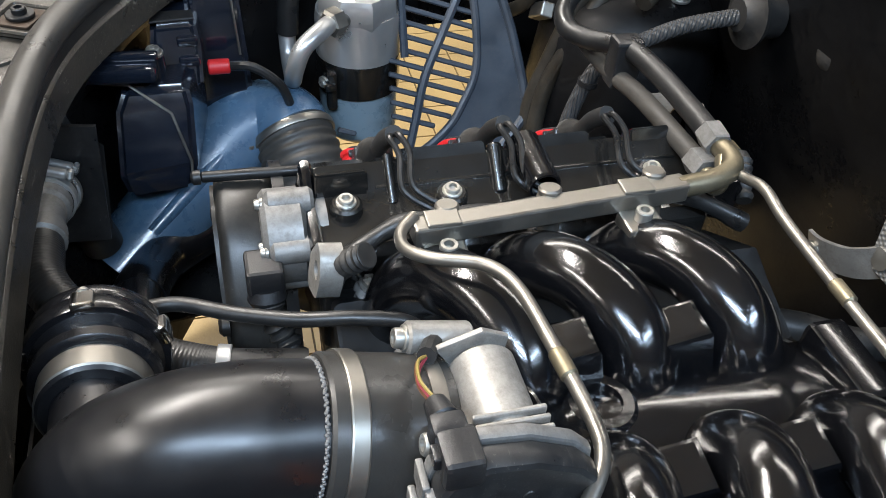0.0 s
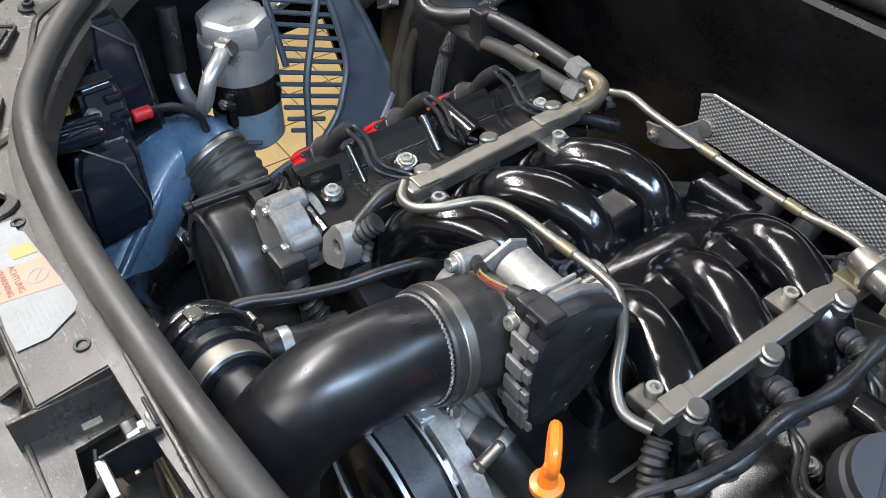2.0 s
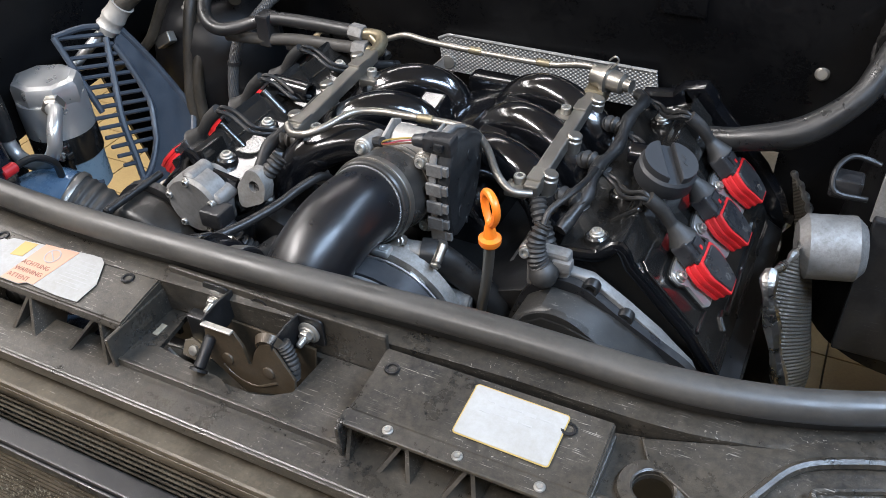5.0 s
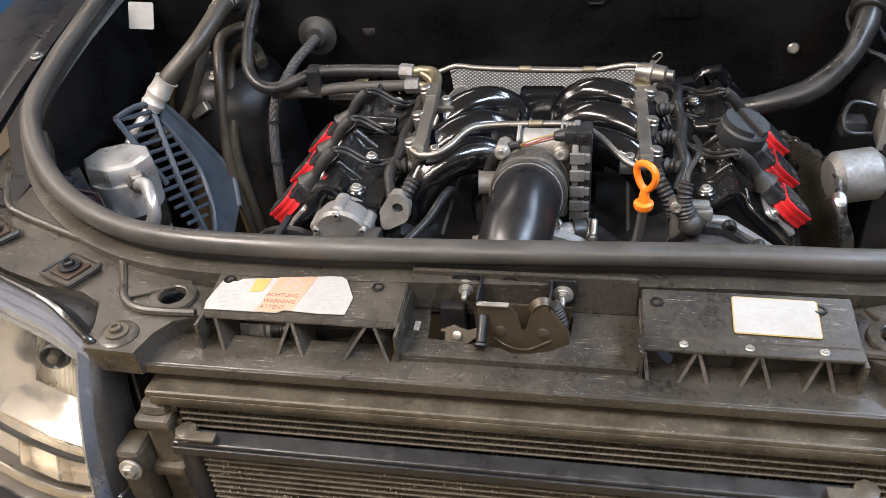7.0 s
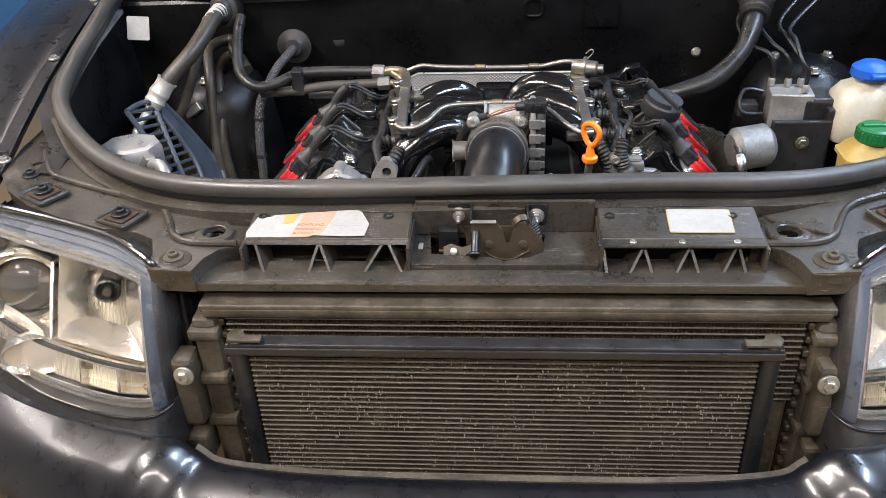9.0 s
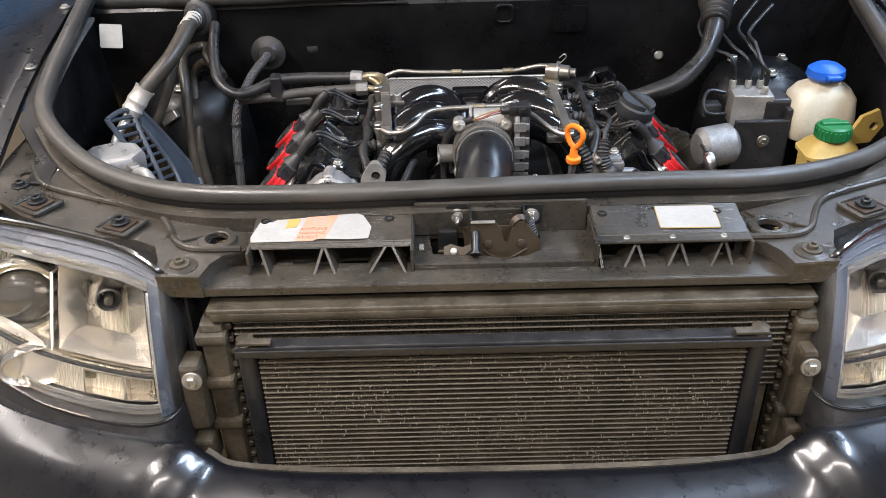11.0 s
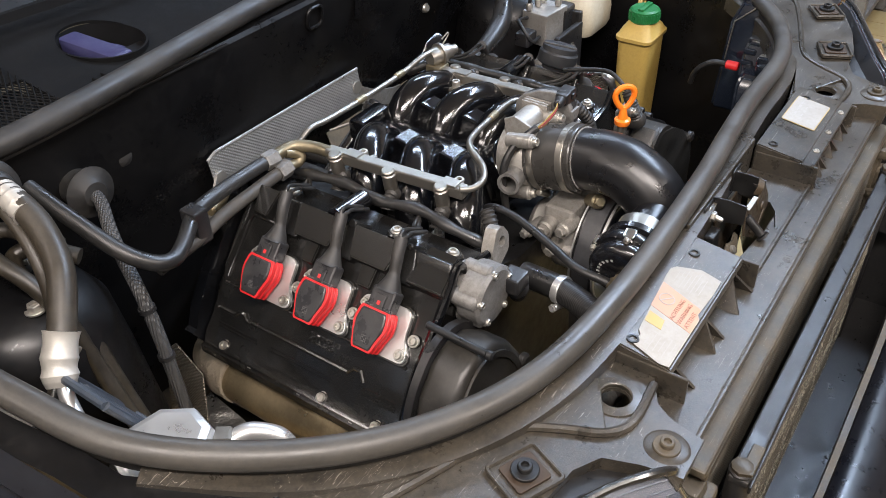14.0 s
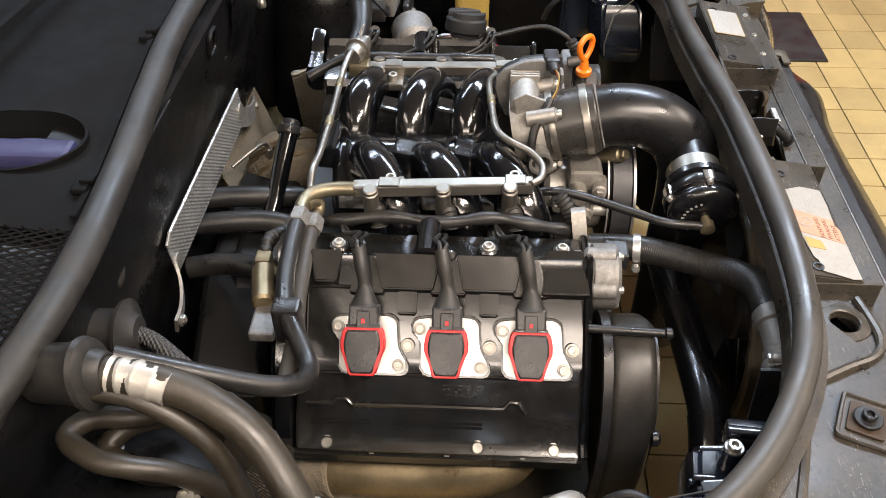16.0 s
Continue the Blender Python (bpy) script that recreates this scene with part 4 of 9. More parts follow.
    for j in range(27, 39):
        w = math.sin(math.pi * (j - 26.5) / 12)
        a, b = rows(0.030, 0.70 - 0.075 * w, 0.705, 4)[j], rows(0.022, 0.70 - 0.075 * w, 0.705, 4)[j]
        cr.append([a[0], b[1], b[2], b[3], a[4]])
    loft(bm, cr)
    thicken(bm, 0.003)
    part("crescent", bm, M["lens_trim"], h, "ribbed crescent below the projector")
    # faceted high-beam bucket
    bm = B()
    fr, bk = rows(0.030, 0.21, 0.69, 4), rows(0.080, 0.30, 0.58, 4)
    mouth = [fr[26][0], fr[19][0], fr[13][0], fr[13][2], fr[13][4], fr[19][4], fr[26][4], fr[26][2]]
    deep_ = [bk[23][0], bk[20][0], bk[17][0], bk[17][2], bk[17][4], bk[20][4], bk[23][4], bk[23][2]]
    step = [tuple(Vector(p).lerp(Vector(q), 0.45) + Vector((0, 0.0, 0.010 * (-1) ** k))) for k, (p, q) in enumerate(zip(mouth, deep_))]
    loft(bm, [r + r[:1] for r in (mouth, step, deep_)])
    thicken(bm, 0.002)
    bucket = part("main_bucket", bm, M["reflector"], h, "faceted chrome high-beam bucket")
    c2 = Vector(bk[20][1])
    bm = B()
    lathe(bm, [(0.010, -0.01), (0.015, -0.01), (0.0165, 0.016), (0.0145, 0.018), (0.012, 0.015), (0.010, -0.01)], basis(c2, f), 24)
    part("bulb_shade", bm, M["gear"], bucket, "dark bulb shade")
    bm = B()
    rod(bm, c2 - f * 0.01, c2 + f * 0.022, 0.008, 0.006, 16)
    part("bulb", bm, M["smoked"], bucket)
    # lower oval lens and turn lamp
    c3 = Vector((s * 0.592, -0.076, 0.638))
    m3 = frame_from(c3, f.cross(Vector((0, 0, 1))), f.cross(Vector((0, 0, 1))).cross(f)) @ Matrix.Diagonal((1.2, 0.62, 1, 1))
    bm = B()
    lathe(bm, [(0.042, -0.02), (0.046, 0.0), (0.044, 0.005), (0.040, 0.002), (0.037, -0.01), (0.042, -0.02)], m3, 36)
    low_ring = part("lower_ring", bm, M["reflector"], h)
    bm = B()
    lathe(bm, [(0, 0.010), (0.014, 0.009), (0.026, 0.004), (0.035, -0.003), (0.038, -0.012), (0, -0.016)], m3, 32)
    part("lower_lens", bm, M["lens_trim"], low_ring, "oval fog lamp lens")
    fr, bk = rows(0.022, 0.75, 0.90, 3), rows(0.062, 0.78, 0.88, 3)
    for a, b in ((13, 18), (18, 23)):
        bm = B()
        loft(bm, [[fr[a][0], fr[b][0], fr[b][3], fr[a][3], fr[a][0]], [bk[a + 1][0], bk[b - 1][0], bk[b - 1][3], bk[a + 1][3], bk[a + 1][0]]])
        thicken(bm, 0.002)
        part("turn_cell", bm, M["reflector"], h)
    bm = B()
    box(bm, (0, 0, 0), (0.010, 0.006, 0.010), 0.002, Matrix.Translation(Vector(fr[22][1]).lerp(Vector(bk[22][1]), 0.5)))
    part("turn_bulb", bm, M["brass"], h)
    bm = B()
    r0 = rows(0.014, 0.712, 0.730, 2)[12:]
    loft(bm, r0)
    thicken(bm, 0.006)
    part("divider", bm, M["gear"], h, "dark grey divider bar")
    return h


headlight(-1)
headlight(1)

# ---- engine ----
def ribbed(r, n, amp):
    """A radius for corrugated hose: n rings of the given depth."""
    return lambda t: r + amp * math.sin(2 * math.pi * n * t)


def extrude_y(bm, prof, y0, y1, bev=0.003, sy=None):
    """A profile of (x, z) drawn out from y0 to y1."""
    n = len(prof)
    V = [[bm.verts.new((x, y, z)) for x, z in prof] for y in (y0, y1)]
    fs = [bm.faces.new((V[0][k], V[0][(k + 1) % n], V[1][(k + 1) % n], V[1][k])) for k in range(n)]
    fs += [bm.faces.new(V[0]), bm.faces.new(V[1][::-1])]
    if bev:
        es = list({e for f in fs[-2:] for e in f.edges})
        bmesh.ops.bevel(bm, geom=es, offset=bev, segments=3, affect="EDGES", profile=0.5)
    return bm


block = thing("engine_block", "dark cast engine block with cylinder heads below the covers", "engine", (0, 0.38, 0.25))
bm = B()
extrude_y(bm, [(-0.30, 0.56), (-0.24, 0.66), (-0.17, 0.70), (-0.10, 0.66), (0.10, 0.66), (0.17, 0.70), (0.24, 0.66), (0.30, 0.56), (0.20, 0.42), (0.18, 0.25), (-0.18, 0.25), (-0.20, 0.42)], 0.24, 0.60, 0.006)
part("crankcase", bm, M["dark"], block)
for s in (-1, 1):
    dy = 0.0 if s < 0 else 0.04
    bm = B()
    extrude_y(bm, [(s * x, z) for x, z in ((0.18, 0.70), (0.385, 0.585), (0.36, 0.52), (0.20, 0.62))], 0.235 + dy, 0.56 + dy, 0.004)
    part("cylinder_head", bm, M["dark"], block)

for s in (-1, 1):
    for k in range(5):
        y = 0.27 + 0.065 * k + (0.03 if s > 0 else 0)
        bm = B()
        lathe(bm, [(0, 0), (0.014, 0), (0.012, 0.010), (0.009, 0.012), (0, 0.012)], basis((s * (0.155 if k % 2 else 0.185), y, 0.690), (-s * 0.3, 0, 1)), 20)
        part("boss", bm, M["alu_grey"], block)
        bm = B()
        bolt(bm, (s * (0.155 if k % 2 else 0.185), y, 0.702), (-s * 0.3, 0, 1), 0.006, 0.006, 1.4)
        part("bolt", bm, M["zinc"], block)

# valve covers: section runs from the inner edge over the crown to the outer skirt
COVER = [(0.19, 0.690), (0.188, 0.726), (0.194, 0.735), (0.234, 0.741), (0.242, 0.745), (0.255, 0.759), (0.260, 0.761), (0.266, 0.754), (0.272, 0.740), (0.334, 0.676), (0.343, 0.667), (0.349, 0.657), (0.370, 0.628), (0.383, 0.598), (0.398, 0.590), (0.398, 0.574), (0.385, 0.572), (0.370, 0.585), (0.25, 0.66)]


def bank(s, x, z):
    """The far bank lies a little further in and lower."""
    return (s * x, z) if s < 0 else (x - 0.013, z - 0.014)


def slope_frame(s, y, u, lift=0.0):
    """A frame on the sloping face: x along the engine, y down the slope, z out of it; u: metres down from the crown."""
    (ax_, az), (bx_, bz) = bank(s, 0.272, 0.740), bank(s, 0.336, 0.674)
    a, b = Vector((ax_, 0, az)), Vector((bx_, 0, bz))
    d = (b - a).normalized()
    x = Vector((0, -s, 0))
    z = x.cross(d)
    o = a + d * u
    m = Matrix((x, d, z)).transposed().to_4x4()
    m.translation = Vector((o.x, y, o.z)) + z * lift
    return m


COVER_TEXT = []


def coil(s, m0):
    """One ignition coil, built on its own frame: x along the engine, y down the slope, z out."""
    c = thing("ignition_coil", "black ignition coil with a bright red rubber collar and plug connector", "ignition coil", m0.translation, group="ignition coils")

    def P(name, bm, mat, parent, label=""):
        bmesh.ops.transform(bm, matrix=m0, verts=bm.verts)
        return part(name, bm, mat, parent, label)

    body = [(-0.0160, -0.0235), (0.0160, -0.0235), (0.0180, -0.020), (0.0198, -0.010), (0.0196, -0.002), (0.0165, 0.006), (0.0140, 0.014), (0.0125, 0.021), (0.0105, 0.0235), (-0.0105, 0.0235), (-0.0125, 0.021), (-0.0140, 0.014), (-0.0165, 0.006), (-0.0196, -0.002), (-0.0198, -0.010), (-0.0180, -0.020)]
    bm = B()
    big = [(x * 1.19, y * 1.10) for x, y in body]
    for k in range(5):
        plate(bm, [(x * (0.955 if k % 2 else 1.0), y * (0.96 if k % 2 else 1.0)) for x, y in big], 0.0046, Matrix.Translation((0, 0, 0.0042 * k)), 0.0009)
    red = P("collar", bm, M["red"], c, "red ribbed rubber collar")
    bm = B()
    plate(bm, body, 0.0115, Matrix.Translation((0, 0, 0.0120)), 0.0022)
    top = P("body", bm, M["coil"], c)
    bm = B()
    for k in range(4):
        for j in range(4):
            if (k * 3 + j * 5) % 4:
                box(bm, (-0.0035 + 0.0022 * k, 0.008 + 0.0022 * j, 0.0237), (0.0014, 0.0014, 0.0004), 0)
    P("print", bm, M["print"], top)
    bm = B()
    box(bm, (0, -0.038, 0.008), (0.033, 0.027, 0.020), 0.0025)
    box(bm, (0, -0.034, 0.0185), (0.014, 0.02, 0.004), 0.001)
    box(bm, (0, -0.026, 0.0165), (0.037, 0.006, 0.006), 0.001)
    con = P("connector", bm, M["coil"], c)
    bm = B()
    box(bm, (0, -0.033, 0.0205), (0.0042, 0.005, 0.0015), 0.0004)
    P("lock_tab", bm, M["red"], con, "small red locking tab")
    bm = B()
    tube(bm, [(0, -0.05, 0.009), (0, -0.060, 0.010), (0.001, -0.074, 0.011), (0.004, -0.092, 0.014), (0.008, -0.112, 0.013)], lambda t: 0.0165 - 0.0095 * min(1, t * 2.2) + 0.0010 * min(1, max(0, t - 0.5) * 3), seg=18)
    P("boot", bm, M["rubber"], con)
    return c


for s in (-1, 1):
    dy = 0.0 if s < 0 else 0.045
    y0, y1 = 0.236 + dy, 0.556 + dy
    ctr = ((y0 + y1) / 2)
    cov = thing("valve_cover", "glossy black valve cover with raised bosses and ribs", "valve cover", (s * 0.3, ctr, 0.58), group="valve covers")
    bm = B()
    extrude_y(bm, [bank(s, x, z) for x, z in COVER], y0, y1, 0.006)
    shell = part("shell", bm, M["slope"], cov)
    (fx, fz) = bank(s, 0.392, 0.578)
    bm = B()
    tube(bm, [(fx, y0 - 0.002, fz), (fx, y1 + 0.002, fz)], 1.0, sec=[(-0.009, -0.006), (0.009, -0.006), (0.009, 0.006), (-0.009, 0.006)], smooth=False)
    part("flange", bm, M["slope"], cov)
    for yy, sc, nm in ((y0 - 0.003, [(0.0068 * math.cos(math.pi * k_ / 5), 0.0055 * math.sin(math.pi * k_ / 5)) for k_ in range(10)], "front_arch"), (y1 + 0.016, ((-0.022, -0.014), (0.018, -0.014), (0.022, -0.004), (0.022, 0.004), (0.012, 0.009), (-0.012, 0.009), (-0.022, 0.002)), "rear_arch")):
        bm = B()
        arch = [(*bank(s, x, z)[:1], yy, bank(s, x, z)[1]) for x, z in COVER[2:15]]
        tube(bm, arch, 1.0, sec=list(sc), n=2, up=(0, 1, 0), smooth=False)
        part(nm, bm, M["gloss"], cov)
    ys = [0.297 + 0.0905 * k for k in range(3)] if s < 0 else [0.353 + 0.0905 * k for k in range(3)]
    # raised bosses that fall from the crown towards the coil recess
    def wedge(yc, w0, w1, top, foot, nm, skew=0.0):
        bm = B()
        V = []
        for (x, z), w, dy_ in ((top[0], w0, 0), (top[1], w1, skew), (foot[1], w1 * 1.12, skew), (foot[0], w0 * 1.06, 0)):
            bx_, bz = bank(s, x, z)
            V.append([bm.verts.new((bx_, yc + dy_ + e * w, bz)) for e in (-1, 1)])
        for a, b in ((0, 1), (1, 2), (2, 3), (3, 0)):
            bm.faces.new((V[a][0], V[a][1], V[b][1], V[b][0]))
        bm.faces.new([v[0] for v in V])
        bm.faces.new([v[1] for v in V][::-1])
        bmesh.ops.recalc_face_normals(bm, faces=bm.faces)
        bmesh.ops.bevel(bm, geom=bm.edges[:], offset=0.0016, segments=2, affect="EDGES")
        part(nm, bm, M["slope"], cov)

    for k in range(2):
        yb = ys[k] + 0.0455
        wedge(yb, 0.0365, 0.0275, ((0.2635, 0.7685), (0.2915, 0.7415)), ((0.248, 0.745), (0.280, 0.722)), "boss")
        wedge(yb, 0.0110, 0.0100, ((0.286, 0.7345), (0.304, 0.7160)), ((0.278, 0.720), (0.297, 0.700)), "boss_tab")
    if s < 0:
        wedge(ys[0] - 0.038, 0.0200, 0.0260, ((0.2450, 0.7635), (0.2930, 0.7410)), ((0.240, 0.738), (0.280, 0.716)), "end_boss")
    wedge(ys[2] + 0.046, 0.0180, 0.0120, ((0.2600, 0.7690), (0.286, 0.7450)), ((0.248, 0.745), (0.276, 0.722)), "end_boss")
    for k in range(3):
        wedge(ys[k], 0.0090, 0.0190, ((0.262, 0.7625), (0.2905, 0.7345)), ((0.252, 0.744), (0.282, 0.716)), "ramp")
    for k, yr in enumerate((y0 + 0.062, y0 + 0.150)):
        (px_, pz_), (qx_, qz_) = bank(s, 0.232, 0.738), bank(s, 0.262, 0.766)
        bm = B()
        rod(bm, (px_, yr, pz_), (qx_, yr, qz_), 0.0060 if k == 1 else 0.0040, seg=16)
        part("wall_column", bm, M["slope"], cov)
    (px_, pz_) = bank(s, 0.2445, 0.7475)
    bm = B()
    tube(bm, [(px_, y0 + 0.05, pz_), (px_, y1 - 0.012, pz_)], 0.0016, seg=6, smooth=False)
    part("wall_seam", bm, M["slope"], cov)
    # coil recess frame and the lines pressed into the skirt
    m = slope_frame(s, (y0 + y1) / 2, 0.0, 0.0)
    L = (y1 - y0) / 2 - 0.012
    for pts, r in ((((-L, 0.108, 0.0), (L, 0.108, 0.0)), 0.0022), (((-L, 0.012, 0.002), (L * 0.97, 0.012, 0.002), (L, 0.02, 0.001), (L, 0.10, 0.0)), 0.002)):
        bm = B()
        tube(bm, [m @ Vector(p) for p in pts], r, seg=8, smooth=False)
        part("recess_edge", bm, M["slope"], cov)
    (sx0, sz0), (sx1, sz1) = bank(s, 0.349, 0.657), bank(s, 0.370, 0.628)
    k0, k1 = Vector((sx0, 0, sz0)), Vector((sx1, 0, sz1))
    d = (k1 - k0).normalized()
    ms = Matrix((Vector((0, -s, 0)), d, Vector((0, -s, 0)).cross(d))).transposed().to_4x4()
    ms.translation = k0 + Vector((0, (y0 + y1) / 2, 0))
    f = 1 if s < 0 else -1
    runs = [[(L, 0.030), (L - 0.03, 0.030), (L - 0.036, 0.024), (L - 0.046, 0.024), (L - 0.052, 0.030), (-L + 0.075, 0.030), (-L + 0.068, 0.022), (-L + 0.058, 0.022), (-L + 0.050, 0.034)]]
    for pts in runs:
        bm = B()
        tube(bm, [ms @ Vector((a * f, b, 0.0005)) for a, b in pts], 0.0032, seg=8, smooth=False)
        part("rib", bm, M["slope"], cov)
    (gx0, gz0), (gx1, gz1) = bank(s, 0.370, 0.628), bank(s, 0.383, 0.598)
    k0, k1 = Vector((gx0, 0, gz0)), Vector((gx1, 0, gz1))
    d2 = (k1 - k0).normalized()
    mg = Matrix((Vector((0, -s, 0)), d2, Vector((0, -s, 0)).cross(d2))).transposed().to_4x4()
    mg.translation = k0 + Vector((0, (y0 + y1) / 2, 0))
    for row, segs in ((0.004, ((-L, -L + 0.05),)), (0.009, ((-L, -L + 0.05),)), (0.014, ((-L, -L + 0.05), (-0.05, 0.05), (0.075, L - 0.005))), (0.019, ((-0.05, 0.05), (0.075, L - 0.005)))):
        for a, b in segs:
            bm = B()
            tube(bm, [mg @ Vector((a * f, row, 0.0)), mg @ Vector((b * f, row, 0.0))], 0.0017, seg=6, smooth=False)
            part("rib", bm, M["slope"], cov)
    COVER_TEXT.append((ms.copy(), cov, s))
    for (x, z), yl in (((0.228, 0.7480), (y0 + 0.024, y0 + 0.108, y0 + 0.280)),):
        for y in yl:
            bx_, bz = bank(s, x, z)
            bm = B()
            lathe(bm, [(0, -0.02), (0.0145, -0.02), (0.0125, -0.001), (0.0105, 0.001), (0, 0.001)], basis((bx_, y, bz), (s * -0.1, 0, 1)), 24)
            part("bolt_boss", bm, M["slope"], cov)
            bm = B()
            bolt(bm, (bx_, y, bz + 0.001), (s * -0.1, 0, 1), 0.0062, 0.004, 1.3, hexa=False)
            part("bolt", bm, M["zinc"], cov)
    for y in (y0 + 0.03, y0 + 0.115, y1 - 0.035):
        bx_, bz = bank(s, 0.390, 0.591)
        bm = B()
        bolt(bm, (bx_, y, bz), (s * 0.6, 0, 0.8), 0.006, 0.006, 1.5, hexa=False)
        part("bolt", bm, M["zinc"], cov)
    # coil plates and coils
    for k, y in enumerate(ys):
        m = slope_frame(s, y, 0.074, 0.001)
        bp = thing("coil_plate", "flat bright aluminium coil mounting plate with corner bolts", "mounting plate", m.translation, group="coil plates")
        bm = B()
        poly = [(0.038, -0.023), (0.034, -0.028), (0.022, -0.030), (-0.027, -0.031), (-0.034, -0.026), (-0.036, 0.001), (-0.039, 0.011), (-0.046, 0.019), (-0.046, 0.028), (-0.041, 0.032), (0.022, 0.032), (0.028, 0.027), (0.029, -0.006), (0.035, -0.010), (0.038, -0.016)]
        soft = []
        for i_ in range(len(poly)):
            a_, b_, c_ = (Vector((*poly[(i_ + o_) % len(poly)], 0)) for o_ in (-1, 0, 1))
            cut = min(0.004, 0.45 * (b_ - a_).length, 0.45 * (c_ - b_).length)
            soft += [tuple(b_ + (a_ - b_).normalized() * cut)[:2], tuple(b_ + (a_ + c_ - 2 * b_).normalized() * cut * 0.25)[:2], tuple(b_ + (c_ - b_).normalized() * cut)[:2]]
        plate(bm, soft[::-1], 0.006, m, 0.0010)
        part("plate", bm, M["alu_clean"], bp)
        bm = B()
        plate(bm, [(x_ * 1.07, y_ * 1.08) for x_, y_ in soft][::-1], 0.003, m @ Matrix.Translation((0, 0, -0.0005)), 0.0008)
        part("gasket", bm, M["slope"], bp, "black raised edge round the plate")
        for bx, by in ((0.030, -0.0185), (-0.0375, 0.0225)):
            bm = B()
            bolt(bm, m @ Vector((bx, by, 0.0068)), m.to_3x3() @ Vector((0, 0, 1)), 0.0052, 0.005, 1.35, hexa=False)
            part("bolt", bm, M["zinc"], bp)
        bm = B()
        bolt(bm, m @ Vector((-0.047, 0.001, 0.003)), m.to_3x3() @ Vector((0, 0, 1)), 0.0055, 0.005, 1.4, hexa=False)
        part("bolt", bm, M["zinc"], cov)
        coil(s, m @ Matrix.Translation((0, 0.007, 0.010)))

# ---- timing covers ----
for s in (-1, 1):
    t = thing("timing_cover", "matt black plastic timing belt cover at the engine front", "timing cover", (s * 0.29, 0.18, 0.45), group="timing covers")
    # outline in x and z: a tall rounded shape
    if s < 0:
        out = [(-0.378, 0.46), (-0.396, 0.56), (-0.395, 0.62), (-0.380, 0.666), (-0.352, 0.699), (-0.322, 0.710), (-0.290, 0.704), (-0.255, 0.676), (-0.225, 0.63), (-0.20, 0.56), (-0.19, 0.46)]
        ya, yb = 0.160, 0.210
    else:
        out = [(0.146, 0.46), (0.150, 0.62), (0.159, 0.675), (0.176, 0.713), (0.200, 0.730), (0.228, 0.728), (0.262, 0.707), (0.305, 0.682), (0.345, 0.655), (0.376, 0.60), (0.38, 0.46)]
        ya, yb = 0.176, 0.220
    bm = B()
    extrude_y(bm, out, ya, yb, 0.010)
    part("shell", bm, M["timing"], t)
    cx = sum(p[0] for p in out) / len(out)
    cz = sum(p[1] for p in out) / len(out)
    inner = [(cx + (x - cx) * 0.80, cz + (z - cz) * 0.84) for x, z in out]
    if s > 0:
        inner = [(cx + (x - cx) * 0.90, cz + (z - cz) * 0.93) for x, z in out]
    bm = B()
    tube(bm, [(x, ya + 0.001 + (0.0035 if s > 0 else 0), z) for x, z in inner], 1.0, sec=[(-0.004, -0.004), (0.004, -0.004), (0.004, 0.004), (-0.004, 0.004)], n=4, up=(0, 1, 0))
    part("front_rib", bm, M["timing"], t)
    bm = B()
    tube(bm, [(x, yb + 0.004, z) for x, z in [(cx + (x - cx) * 0.985, cz + (z - cz) * 0.985) for x, z in out]], 1.0, sec=[(-0.006, -0.005), (0.006, -0.005), (0.006, 0.005), (-0.006, 0.005)], n=4, up=(0, 1, 0))
    part("rim", bm, M["plastic"], t)
    if s > 0:
        bm = B()
        extrude_y(bm, [(0.152, 0.60), (0.160, 0.685), (0.176, 0.722), (0.202, 0.741), (0.234, 0.739), (0.268, 0.715), (0.306, 0.688), (0.340, 0.660), (0.370, 0.60)], yb + 0.009, yb + 0.022, 0.003)
        back = part("back_plate", bm, M["alu_grey"], t, "cast aluminium plate behind the cover")
        for x, z in ((0.236, 0.732), (0.272, 0.706)):
            bm = B()
            lathe(bm, [(0, 0), (0.0085, 0), (0.0085, 0.008), (0.0075, 0.010), (0.0045, 0.010), (0.0045, 0.005), (0, 0.005)], basis((x, yb + 0.010, z), (0, -1, 0)), 20)
            part("bolt", bm, M["dark"], back)
    for x, z in (out[2], out[-3]):
        bm = B()
        lathe(bm, [(0, 0), (0.009, 0), (0.009, 0.006), (0.006, 0.009), (0, 0.009)], basis((cx + (x - cx) * 0.93, ya + 0.001, cz + (z - cz) * 0.93), (0, -1, 0)), 18)
        part("cap_bolt", bm, M["plastic"], t)

# cam end cap with the lifting eye
endcap = thing("cam_end_cap", "cast grey aluminium camshaft end housing with a lifting eye", "end housing", (-0.225, 0.21, 0.66))
bm = B()
lathe(bm, [(0, 0), (0.034, 0), (0.038, 0.004), (0.038, 0.03), (0.03, 0.034), (0.03, 0.05), (0, 0.05)], basis((-0.236, 0.195, 0.716), (0, 1, 0)), 32)
for a in range(0, 360, 72):
    x, z = -0.236 + 0.032 * math.cos(radians(a + 20)), 0.716 + 0.032 * math.sin(radians(a + 20))
    rod(bm, (x, 0.199, z), (x, 0.236, z), 0.0105, seg=20, bev=0.003)
part("housing", bm, M["alu_grey"], endcap)
for a in range(0, 360, 72):
    bm = B()
    x, z = -0.236 + 0.032 * math.cos(radians(a + 20)), 0.716 + 0.032 * math.sin(radians(a + 20))
    bolt(bm, (x, 0.197, z), (0, -1, 0), 0.0045, 0.004, 1.3, hexa=False)
    part("bolt", bm, M["zinc"], endcap)
bm = B()
